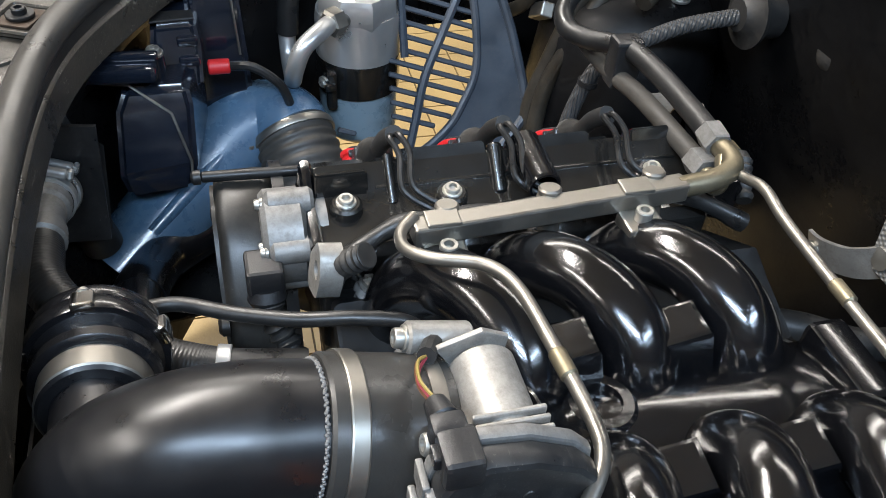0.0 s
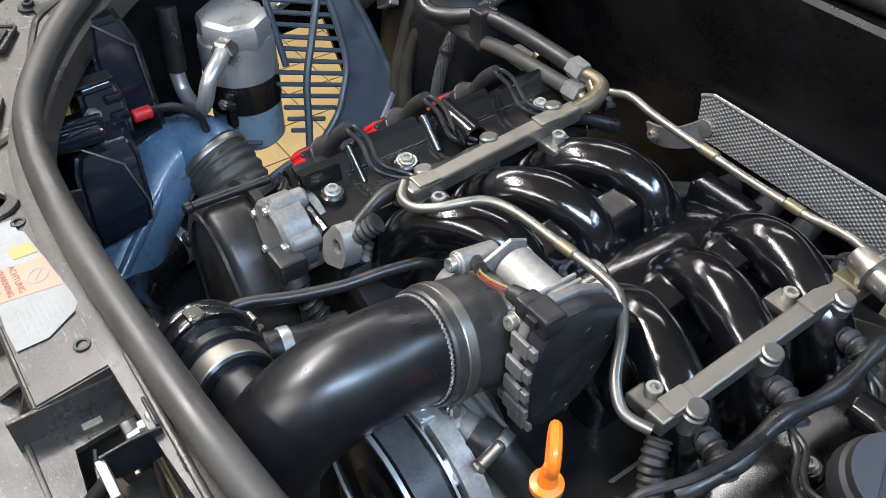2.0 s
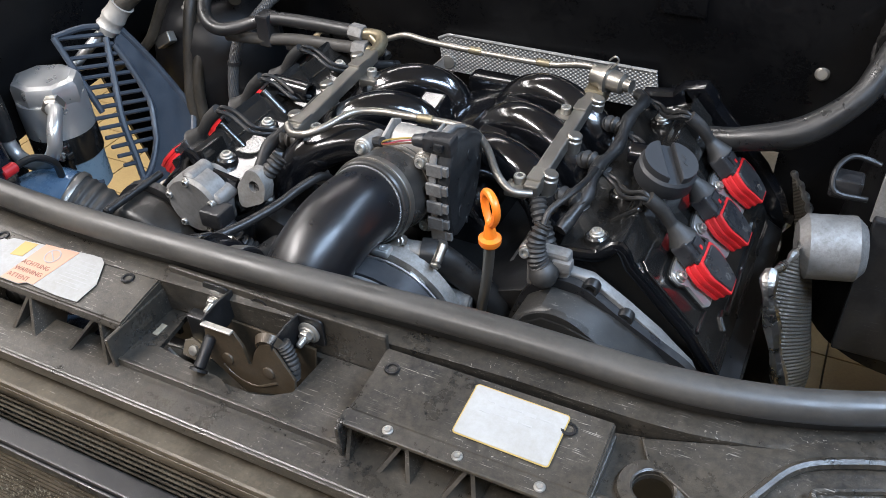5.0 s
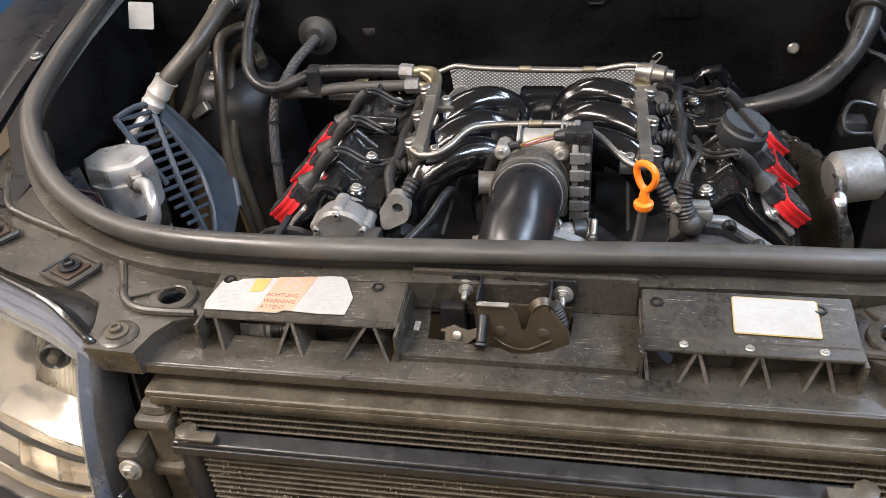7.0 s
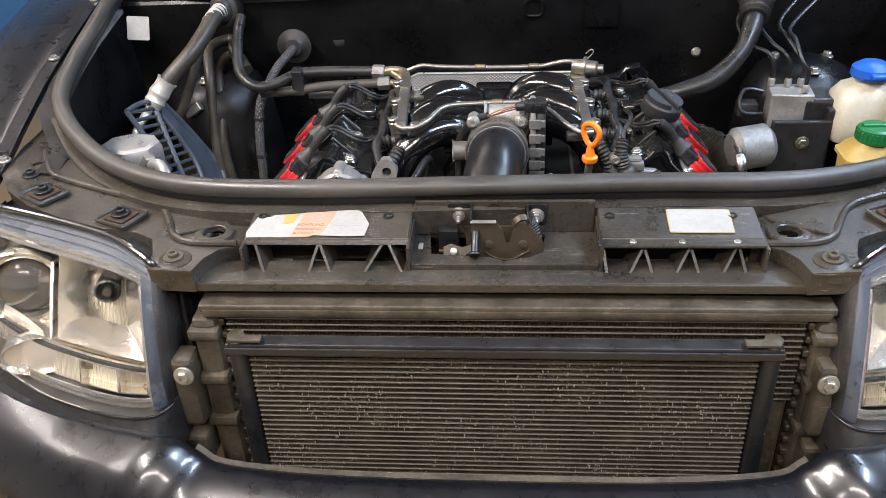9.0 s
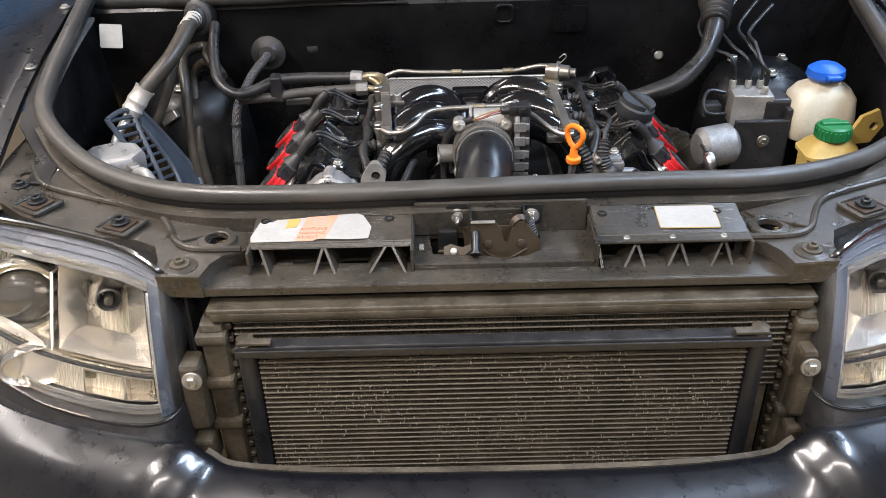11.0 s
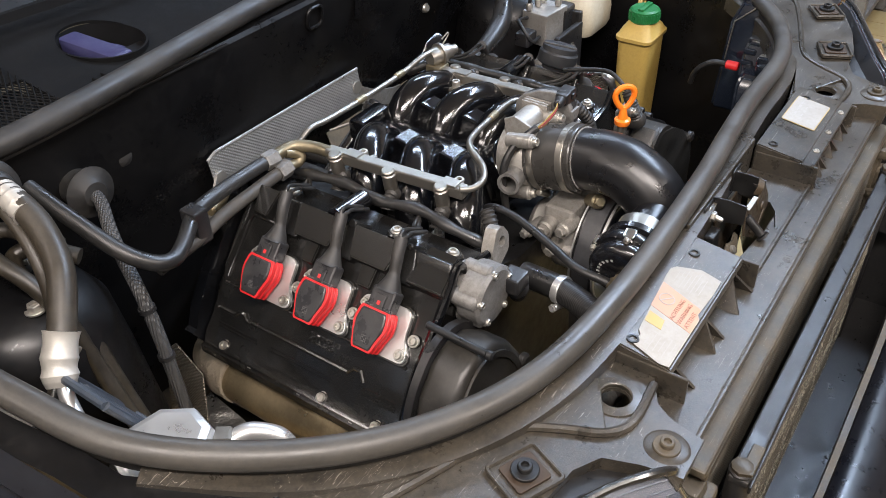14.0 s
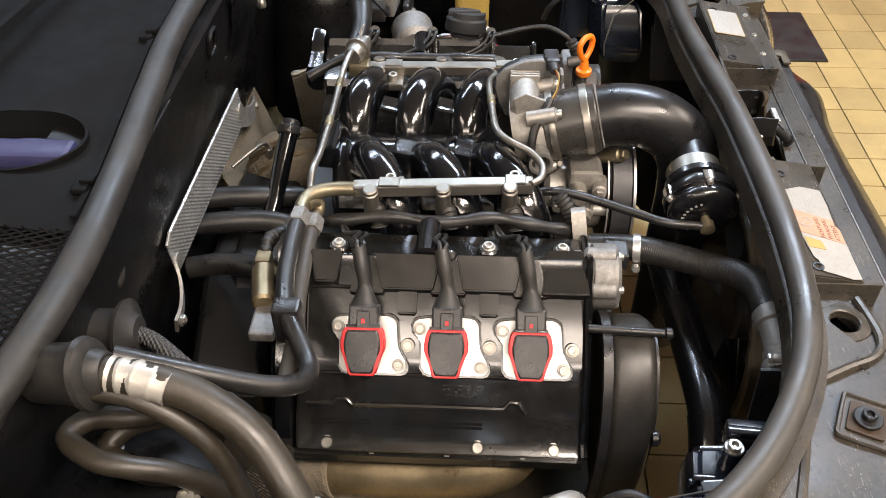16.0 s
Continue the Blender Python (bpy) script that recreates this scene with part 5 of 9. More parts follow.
plate(bm, [(-0.0095, 0.0175), (-0.006, 0.0200), (0.003, 0.0200), (0.0075, 0.0170), (0.0145, 0.0060), (0.0155, 0.0), (0.0125, -0.0150), (0.0085, -0.0195), (-0.0130, -0.0300), (-0.0200, -0.0300), (-0.0235, -0.0250), (-0.0240, -0.0060), (-0.0215, -0.0005)][::-1], 0.017, frame_from((-0.167, 0.245, 0.738), (1, 0, 0), (0, 0.15, 1)), 0.002, holes=[(0.0, 0.0, 0.0072)])
part("lifting_eye", bm, M["alu"], endcap)
bm = B()
rod(bm, (-0.322, 0.152, 0.716), (-0.318, 0.236, 0.716), 0.0048, seg=14)
lathe(bm, [(0, 0), (0.0062, 0), (0.0062, 0.006), (0.004, 0.008), (0, 0.008)], basis((-0.322, 0.152, 0.716), (0, -1, 0)), 16)
solo("guide_pin", bm, M["dark"], "dark steel guide pin sticking out beside the timing cover", "pin")

# ---- intake manifold ----
manifold = thing("intake_manifold", "gloss black six-runner intake manifold with curved pipes", "intake manifold", (0, 0.42, 0.66))
bm = B()
extrude_y(bm, [(-0.085, 0.62), (-0.092, 0.690), (-0.074, 0.712), (-0.048, 0.726), (-0.018, 0.739), (0.004, 0.739), (0.034, 0.726), (0.058, 0.712), (0.078, 0.690), (0.075, 0.62)], 0.325, 0.552, 0.012)
part("plenum", bm, M["gloss"], manifold)
WAY = {-1: ((0.166, 0.0, 0.640), (0.163, 0.0, 0.690), (0.150, 0.14, 0.731), (0.125, 0.40, 0.755), (0.094, 0.70, 0.762), (0.066, 0.92, 0.753), (0.046, 1.0, 0.732), (0.036, 1.0, 0.700)), 1: ((0.166, 0.0, 0.640), (0.162, 0.0, 0.690), (0.146, 0.14, 0.731), (0.116, 0.40, 0.755), (0.080, 0.70, 0.762), (0.052, 0.92, 0.753), (0.032, 1.0, 0.732), (0.022, 1.0, 0.700))}
RUNS = {-1: ((0.287, 0.347), (0.367, 0.425), (0.447, 0.503)), 1: ((0.335, 0.376), (0.418, 0.453), (0.500, 0.530))}
for s in (-1, 1):
    dy = 0 if s < 0 else 0.026
    for p, e in RUNS[s]:
        bm = B()
        way = WAY[s]
        tube(bm, [(s * a, p + b * (e - p), c_) for a, b, c_ in way], lambda t: 0.0262 + 0.0014 * math.cos(2 * math.pi * t) + 0.003 * max(0.0, (t - 0.72) / 0.28) ** 2, seg=30, n=8)
        part("runner", bm, M["gloss"], manifold)
    for k in range(2):
        ym = 0.5 * (RUNS[s][k][1] + RUNS[s][k + 1][1])
        xm = -0.050 if s < 0 else 0.048
        bm = B()
        plate(bm, [(-0.017, -0.017), (0.017, -0.019), (0.018, 0.016), (-0.016, 0.018)], 0.044, Matrix.Translation((xm, ym - 0.004, 0.720)) @ Matrix.Rotation(s * 0.06, 4, "Y") @ Matrix.Rotation(0.22, 4, "X"), 0.004)
        plate(bm, [(-0.022, -0.024), (0.022, -0.024), (0.022, 0.024), (-0.022, 0.024)], 0.03, Matrix.Translation((xm + s * 0.018, ym - 0.006, 0.708)), 0.004)
        part("web", bm, M["gloss"], manifold)
    bm = B()
    extrude_y(bm, [(s * 0.12, 0.648), (s * 0.12, 0.672), (s * 0.185, 0.70), (s * 0.195, 0.678)], 0.27 + dy, 0.535 + dy, 0.004)
    part("flange", bm, M["alu_grey"], manifold)
bm = B()
lathe(bm, [(0.012, 0.0), (0.024, 0.0), (0.024, 0.012), (0.021, 0.015), (0.014, 0.015), (0.012, 0.004), (0.012, 0.0)], Matrix.Translation((-0.016, 0.385, 0.727)) @ Matrix.Diagonal((1.0, 1.0, 1, 1)), 28)
part("boss_front", bm, M["gloss"], manifold)
bm = B()
box(bm, (-0.01, 0.56, 0.735), (0.07, 0.03, 0.035), 0.006)
part("rear_block", bm, M["gloss"], manifold)
bm = B()
rod(bm, (0, 0.34, 0.705), (0, 0.305, 0.742), 0.042, seg=32)
part("throat", bm, M["gloss"], manifold)

# ---- fuel rails ----
def fuel_rail(name, s, ya, yb, x0, x1, z):
    f = thing(name, "square satin steel fuel rail with mounting feet and injector cups", "fuel rail", (s * 0.14, ya, z - 0.02), group="fuel rails")
    bm = B()
    m = frame_from(((x0 + x1) / 2, (ya + yb) / 2, z), (x1 - x0, yb - ya, 0), (0, 0, 1))
    L = Vector((x1 - x0, yb - ya)).length
    box(bm, (0, 0, 0), (L, 0.016, 0.0165), 0.002, m)
    bar = part("bar", bm, M["steel"], f)
    for t in (0.13, 0.50, 0.90):
        x, y = x0 + (x1 - x0) * t, ya + (yb - ya) * t
        bm = B()
        rod(bm, (x + s * 0.012, y, z + 0.004), (x + s * 0.006, y, z - 0.034), 0.0095, seg=18)
        rod(bm, (x + s * 0.012, y, z + 0.004), (x + s * 0.013, y, z + 0.010), 0.0088, seg=20)
        part("injector_cup", bm, M["steel"], f)
    for t in (0.10, 0.80):
        x, y = x0 + (x1 - x0) * t, ya + (yb - ya) * t
        bm = B()
        box(bm, (x - s * 0.020, y, z - 0.012), (0.026, 0.03, 0.012), 0.002)
        foot = part("foot", bm, M["steel"], f)
        bm = B()
        lathe(bm, [(0, 0), (0.0066, 0), (0.0066, 0.008), (0.0060, 0.009), (0.0036, 0.009), (0.0036, 0.004), (0, 0.004)], Matrix.Translation((x - s * 0.020, y, z - 0.006)), 20)
        part("bolt", bm, M["zinc"], foot)
        bm = B()
        box(bm, (x, y, z + 0.009), (0.017, 0.024, 0.003), 0.001)
        part("clip", bm, M["steel"], foot)
    return f


railL = fuel_rail("fuel_rail", -1, 0.293, 0.505, -0.150, -0.165, 0.780)
railR = fuel_rail("fuel_rail", 1, 0.303, 0.53, 0.140, 0.134, 0.768)
bm = B()
tube(bm, [(-0.165, 0.50, 0.78), (-0.168, 0.53, 0.781), (-0.178, 0.552, 0.781), (-0.196, 0.560, 0.780), (-0.215, 0.560, 0.778)], 0.0085, seg=14)
part("elbow", bm, M["brass"], railL, "yellow-tinted elbow pipe")

cross = thing("fuel_crossover_pipe", "bent bright steel fuel pipe linking both rails in front", "fuel pipe", (0, 0.34, 0.78))
bm = B()
tube(bm, [(-0.158, 0.296, 0.788), (-0.145, 0.284, 0.787), (-0.125, 0.282, 0.79), (-0.106, 0.296, 0.796), (-0.088, 0.325, 0.802), (-0.065, 0.338, 0.803), (-0.02, 0.343, 0.803), (0.035, 0.347, 0.802), (0.06, 0.343, 0.800), (0.082, 0.325, 0.795), (0.105, 0.298, 0.785), (0.125, 0.288, 0.776), (0.145, 0.296, 0.772)], 0.0044, seg=12, n=6)
part("pipe", bm, M["steel"], cross)
bm = B()
rod(bm, (-0.012, 0.3435, 0.803), (0.008, 0.345, 0.803), 0.0054, seg=14)
part("joint", bm, M["brass"], cross, "brazed brown joint")
cross2 = thing("fuel_crossover_pipe", "long bent steel fuel pipe behind the intake manifold", "fuel pipe", (0, 0.56, 0.78))
bm = B()
tube(bm, [(-0.19, 0.552, 0.775), (-0.165, 0.556, 0.782), (-0.14, 0.556, 0.790), (-0.10, 0.553, 0.788), (0.0, 0.552, 0.786), (0.07, 0.552, 0.787), (0.095, 0.55, 0.792), (0.118, 0.546, 0.797), (0.135, 0.543, 0.797)], 0.0043, seg=12, n=6)
part("pipe", bm, M["steel"], cross2)
for x in (-0.045, 0.05):
    bm = B()
    rod(bm, (x, 0.5525, 0.787), (x + 0.02, 0.5525, 0.787), 0.0054, seg=14)
    part("joint", bm, M["brass"], cross2)

reg = thing("fuel_pressure_regulator", "round steel fuel pressure regulator with a crimped flange", "regulator", (0.145, 0.54, 0.76))
bm = B()
lathe(bm, [(0, -0.022), (0.012, -0.022), (0.014, -0.016), (0.0145, -0.003), (0.019, -0.003), (0.019, 0.002), (0.0135, 0.003), (0.0125, 0.02), (0.008, 0.023), (0.008, 0.032), (0, 0.032)], basis((0.15, 0.538, 0.788), (1, -0.28, 0.0)), 28)
part("body", bm, M["steel"], reg)
bm = B()
box(bm, (0.137, 0.535, 0.768), (0.026, 0.03, 0.02), 0.003)
part("socket", bm, M["brass"], reg)
bm = B()
tube(bm, [(0.152, 0.535, 0.804), (0.162, 0.53, 0.818), (0.158, 0.528, 0.824), (0.15, 0.534, 0.815)], 0.0012, seg=6)
part("spring_clip", bm, M["zinc"], reg)

# ---- throttle body, hose, pipe ----
AX = Vector((0, -1, 0.22)).normalized()
throttle = thing("throttle_body", "cast aluminium throttle body with a motor housing and black gear cover", "throttle body", (0, 0.30, 0.72))
tc_ = Vector((0.0, 0.292, 0.757))
bm = B()
lathe(bm, [(0, -0.02), (0.044, -0.02), (0.046, 0.0), (0.044, 0.022), (0.038, 0.03), (0, 0.03)], basis(tc_, AX), 36)
body = part("body", bm, M["alu"], throttle)
bm = B()
rod(bm, (-0.016, 0.300, 0.798), (0.054, 0.300, 0.798), 0.0195, seg=32, bev=0.004)
box(bm, (0.014, 0.298, 0.784), (0.066, 0.036, 0.03), 0.006)
plate(bm, [(-0.006, -0.012), (0.016, -0.012), (0.020, 0.016), (0.004, 0.024), (-0.022, 0.014)], 0.004, frame_from((-0.020, 0.296, 0.800), (0, 1, 0), (0, 0, 1)), 0.0012)
for k in range(3):
    box(bm, (0.034 + 0.006 * k, 0.300, 0.800), (0.003, 0.0395, 0.0395), 0.0012)
part("motor_housing", bm, M["alu"], throttle)
GEAR = [(0.254, 0.815), (0.262, 0.827), (0.278, 0.832), (0.302, 0.829), (0.326, 0.817), (0.336, 0.806), (0.338, 0.790), (0.331, 0.764), (0.318, 0.738), (0.303, 0.723), (0.284, 0.716), (0.268, 0.715), (0.256, 0.721), (0.250, 0.740), (0.250, 0.785)]


def gear_ring(k):
    """The cover's outline drawn in or out round its middle."""
    return [(0.292 + (y - 0.292) * k, 0.768 + (z - 0.768) * k) for y, z in GEAR]


bm = B()
plate(bm, gear_ring(1.03), 0.008, frame_from((0.049, 0, 0), (0, 1, 0), (0, 0, 1)), 0.002)
cast_seat = part("cast_seat", bm, M["alu_grey"], throttle, "dull tan cast seat behind the cover")
bm = B()
plate(bm, gear_ring(1.0), 0.015, frame_from((0.057, 0, 0), (0, 1, 0), (0, 0, 1)), 0.004)
gear = part("gear_cover", bm, M["gear"], throttle, "smooth black plastic gear cover")
for k, (y, z) in enumerate(((0.2525, 0.806), (0.2495, 0.784), (0.2490, 0.762), (0.2500, 0.741), (0.2560, 0.722))):
    bm = B()
    box(bm, (0.056, y - 0.0022, z), (0.018, 0.004, 0.015), 0.0012)
    box(bm, (0.067, y - 0.0005, z), (0.008, 0.005, 0.011), 0.0010)
    part("spring_clip", bm, M["alu_grey"], gear, "stamped grey metal clip")
for y, z, r in ((0.300, 0.800, 0.0045), (0.322, 0.780, 0.0035), (0.276, 0.742, 0.006), (0.290, 0.722, 0.0030), (0.312, 0.752, 0.0030)):
    bm = B()
    lathe(bm, [(0, 0), (r, 0), (r * 0.9, 0.0008), (0, 0.0010)], basis((0.0718, y, z), (1, 0, 0)) @ Matrix.Diagonal((1, 1.5, 1, 1)), 16)
    part("mould_mark", bm, M["gear"], gear)
bm = B()
box(bm, (0.061, 0.266, 0.829), (0.024, 0.020, 0.019), 0.003)
box(bm, (0.047, 0.264, 0.830), (0.014, 0.018, 0.017), 0.003)
box(bm, (0.060, 0.2548, 0.831), (0.010, 0.004, 0.008), 0.001)
rod(bm, (0.041, 0.264, 0.830), (0.027, 0.262, 0.829), 0.0080, 0.0060, 18)
part("plug", bm, M["plastic"], throttle)
for dx, dz in ((-0.036, 0.04), (0.036, 0.04), (-0.036, -0.04), (0.036, -0.04)):
    bm = B()
    rod(bm, (dx, 0.30, 0.757 + dz), (dx, 0.262, 0.765 + dz), 0.010, seg=16)
    part("lug", bm, M["alu"], body)
    bm = B()
    bolt(bm, (dx, 0.262, 0.765 + dz), AX, 0.006, 0.006, 1.3, hexa=False)
    part("bolt", bm, M["zinc"], body)
bm = B()
lathe(bm, [(0.012, 0), (0.017, 0), (0.017, 0.012), (0.0145, 0.013), (0.0145, 0.04), (0.016, 0.044), (0.012, 0.044), (0.011, 0.04), (0.011, 0.0)], basis((-0.026, 0.284, 0.750), (-1, -0.12, 0.04)), 24)
part("nipple", bm, M["alu_grey"], body)
for k, (mn, dz) in enumerate((("wire_red", 0.0), ("wire_yellow", 0.003), ("wire_brown", -0.003))):
    bm = B()
    tube(bm, [(0.028, 0.262, 0.829 + dz), (0.014, 0.258, 0.827 + dz), (-0.002 - 0.003 * k, 0.262, 0.818 + dz), (-0.016, 0.270, 0.811)], 0.0010, seg=6)
    part("wire", bm, M[mn], throttle)
bm = B()
tube(bm, [(-0.014, 0.269, 0.813), (-0.028, 0.276, 0.806), (-0.045, 0.288, 0.790), (-0.060, 0.292, 0.76), (-0.062, 0.285, 0.70)], 0.0055, seg=10)
part("loom", bm, M["hose"], throttle)

coupler = thing("silicone_coupler", "black silicone hose joining the intake pipe to the throttle", "hose", (0, 0.24, 0.74))
h0, h1 = Vector((0.0, 0.272, 0.762)), Vector((0.0, 0.205, 0.779))
bm = B()
d = (h1 - h0).normalized()
lathe(bm, [(0.036, 0), (0.0435, 0), (0.045, 0.002), (0.045, 0.068), (0.0435, 0.070), (0.036, 0.070), (0.036, 0)], basis(h0, d), 44)
part("sleeve", bm, M["silicone"], coupler)


def clamp(parent, c, d, r, w=0.012, screw=(0, 0, 1), mat="alu_clean"):
    """A worm-drive band with its screw housing."""
    bm = B()
    lathe(bm, [(r - 0.0005, -w / 2), (r + 0.0012, -w / 2), (r + 0.0016, -w / 2 + 0.001), (r + 0.0016, w / 2 - 0.001), (r + 0.0012, w / 2), (r - 0.0005, w / 2)], basis(c, d), 44)
    band = part("clamp_band", bm, M[mat], parent, "steel hose clamp")
    m = basis(c, d)
    u = Vector(screw)
    u = (u - Vector(d).normalized() * u.dot(Vector(d).normalized())).normalized()
    w2 = Vector(d).normalized().cross(u)
    bm = B()
    p = Vector(c) + u * (r + 0.005)
    rod(bm, p - w2 * 0.011, p + w2 * 0.011, 0.0048, seg=12)
    rod(bm, p + w2 * 0.011, p + w2 * 0.016, 0.0058, seg=6)
    part("clamp_screw", bm, M[mat], band)


clamp(coupler, h0 + d * 0.056, d, 0.0452, 0.010, (0.6, 0, -1), "steel")
clamp(coupler, h0 + d * 0.012, d, 0.0452, 0.009, (-0.6, 0, -1), "steel")

pipe = thing("intake_pipe", "large satin black intake pipe bending down behind the front panel", "intake pipe", (0, 0.12, 0.5))
bm = B()
tube(bm, [(0.0, 0.24, 0.770), (0.0, 0.21, 0.778), (-0.001, 0.175, 0.785), (-0.004, 0.135, 0.781), (-0.009, 0.100, 0.760), (-0.014, 0.080, 0.725), (-0.018, 0.074, 0.68), (-0.02, 0.074, 0.62), (-0.02, 0.074, 0.52), (-0.02, 0.074, 0.40)], 0.0405, seg=40, n=8)
part("bend", bm, M["satin"], pipe)
bm = B()
m = basis(h1 + d * 0.003, d)
for k in range(190):
    a = 2 * math.pi * k / 190
    p = m @ Vector((0.0412 * math.cos(a), 0.0412 * math.sin(a), 0.0006 * math.sin(k * 2.3)))
    bmesh.ops.create_icosphere(bm, subdivisions=1, radius=0.0012, matrix=Matrix.Translation(p))
part("weld_bead", bm, M["alu_grey"], pipe)

# ---- dipstick ----
dip = thing("dipstick", "orange oil dipstick loop handle on a steel guide tube", "dipstick", (0.12, 0.22, 0.5))
bm = B()
loop = [(0.135 + 0.0125 * math.cos(a) * (0.8 + 0.25 * math.sin(a)), 0.212 - 0.0115 * math.cos(a) * (0.8 + 0.25 * math.sin(a)), 0.806 + 0.0165 * math.sin(a)) for a in [2 * math.pi * k / 20 for k in range(20)]]
tube(bm, loop, 0.0042, seg=10, closed=True, n=3)
lathe(bm, [(0, 0), (0.010, 0), (0.0115, 0.003), (0.0115, 0.008), (0.007, 0.010), (0.0055, 0.02), (0.004, 0.028), (0, 0.028)], Matrix.Translation((0.1345, 0.2115, 0.764)), 20)
part("loop_handle", bm, M["orange"], dip, "orange plastic pull loop")
bm = B()
tube(bm, [(0.1345, 0.2115, 0.766), (0.130, 0.214, 0.72), (0.119, 0.221, 0.66), (0.105, 0.230, 0.60), (0.09, 0.235, 0.52)], 0.0058, seg=12)
part("guide_tube", bm, M["steel"], dip)

# oil filler cap
cap = thing("oil_filler_cap", "black ribbed plastic oil filler cap with a grip bar", "oil cap", (0.258, 0.385, 0.76))
bm = B()
m = basis((0.256, 0.386, 0.757), (0.28, -0.1, 1))
lathe(bm, [(0, 0), (0.022, 0), (0.023, 0.006), (0.031, 0.009), (0.0322, 0.011), (0.0315, 0.027), (0.029, 0.0300), (0, 0.0300)], m, 44)
part("cap", bm, M["capgrey"], cap)
mg_ = m @ pose(0, 0, 0.0290, 0, 0, 48)
for lo_a, hi_a in ((14, 166), (194, 346)):
    bm = B()
    plate(bm, arc(0, 0, 0.0288, lo_a, hi_a, 18), 0.009, mg_, 0.0018)
    part("grip", bm, M["capgrey"], cap)
bm = B()
tube(bm, [mg_ @ Vector(p) for p in ((-0.008, -0.016, 0.0092), (-0.004, -0.012, 0.0092), (0.002, -0.016, 0.0092), (0.008, -0.013, 0.0092))], 0.0006, seg=6, smooth=False)
part("oil_mark", bm, M["gear"], cap)

# ---- catch in the front panel ----
latch = thing("bonnet_catch", "oily steel bonnet catch with a hook and release pin", "bonnet catch", (0.0, -0.01, 0.72))
bm = B()
plate(bm, [(-0.046, 0.030), (-0.015, 0.030), (-0.006, 0.018), (-0.003, 0.001), (0.001, 0.001), (0.005, 0.017), (0.012, 0.028), (0.023, 0.031), (0.044, 0.001), (0.043, -0.012), (0.02, -0.024), (-0.008, -0.032), (-0.024, -0.021), (-0.046, -0.006)], 0.003, frame_from((0.018, -0.018, 0.765), (1, 0, 0), (0, 0.12, 1)), 0.0008)
catch_plate = part("catch_plate", bm, M["oily"], latch, "oily brown pressed plate with a notch")
for x in (-0.006, 0.036):
    bm = B()
    lathe(bm, [(0, 0), (0.0062, 0), (0.0055, 0.002), (0.003, 0.0026), (0, 0.0026)], basis((x, -0.0205, 0.765), (0, -1, 0.1)), 20)
    part("rivet", bm, M["oily"], catch_plate)
bm = B()
tube(bm, [(-0.012, -0.0215, 0.757), (-0.004, -0.022, 0.750), (0.008, -0.0225, 0.745), (0.022, -0.0225, 0.745), (0.034, -0.022, 0.751), (0.044, -0.0215, 0.757)], 0.0018, seg=8)
part("bead", bm, M["oily"], catch_plate)
bm = B()
box(bm, (-0.0125, -0.0185, 0.7962), (0.031, 0.006, 0.002), 0.0006)
part("folded_edge", bm, M["zinc"], catch_plate)
for x, xe, zc in ((-0.029, -0.0445, 0.786), (0.0405, 0.0525, 0.784)):
    bm = B()
    plate(bm, [(-0.018, -0.012), (-0.018, 0.014), (0.004, 0.016), (0.0225, 0.014), (0.0225, -0.012), (0.008, -0.016)], 0.0025, frame_from((x, 0.0, zc), (0, 1, 0), (0, 0, 1)), 0.0006)
    part("side_cheek", bm, M["dark"], latch)
    bm = B()
    plate(bm, rrect(0.028, 0.030, 0.004), 0.0025, frame_from((xe, 0.0225, zc), (1, 0, 0), (0, 0, 1)), 0.0008)
    ear = part("ear", bm, M["dark"], latch)
    bm = B()
    lathe(bm, [(0, 0), (0.0105, 0), (0.0105, 0.0015), (0.008, 0.003), (0, 0.003)], basis((xe, 0.0195, zc - 0.001), (0, -1, 0)), 20)
    bolt(bm, (xe, 0.0168, zc - 0.001), (0, -1, 0), 0.0062, 0.005, 1.3)
    rod(bm, (xe, 0.014, zc - 0.001), (xe, 0.002, zc - 0.003), 0.0036, 0.0030, 12)
    part("stud", bm, M["zinc"], ear)
bm = B()
rod(bm, (-0.022, -0.018, 0.783), (-0.0225, -0.040, 0.764), 0.0052, seg=18)
lathe(bm, [(0, 0), (0.0078, 0), (0.0078, 0.0025), (0, 0.0025)], basis((-0.0225, -0.040, 0.764), (0, -0.76, -0.65)), 18)
part("release_pin", bm, M["dark"], latch)
bm = B()
tube(bm, [(0.024, -0.014, 0.786), (0.026, -0.016, 0.795), (0.033, -0.015, 0.800), (0.041, -0.013, 0.798), (0.046, -0.010, 0.790)], 1.0, sec=[(-0.0008, -0.004), (0.0008, -0.004), (0.0008, 0.004), (-0.0008, 0.004)], n=6)
part("return_spring", bm, M["oily"], latch)
bm = B()
tube(bm, [(0.045, -0.008, 0.792), (0.049, -0.008, 0.782), (0.053, -0.010, 0.770), (0.052, -0.012, 0.758)], lambda t: 0.0065 + 0.0006 * math.sin(60 * t), seg=16, n=10)
part("rubber_stop", bm, M["rubber"], latch)
bm = B()
plate(bm, [(-0.020, -0.010), (0.002, -0.012), (0.020, 0.002), (0.016, 0.008), (0.004, 0.002), (-0.010, 0.008), (-0.020, 0.004)], 0.003, frame_from((-0.043, -0.012, 0.752), (1, 0, 0), (0, 0.55, 0.83)), 0.001)
hook = part("cable_lever", bm, M["grime"], latch)
bm = B()
lathe(bm, [(0, 0), (0.005, 0), (0.0045, 0.003), (0, 0.004)], basis((-0.050, -0.016, 0.752), (0, -0.83, 0.55)), 16)
part("rivet", bm, M["zinc"], hook)
bm = B()
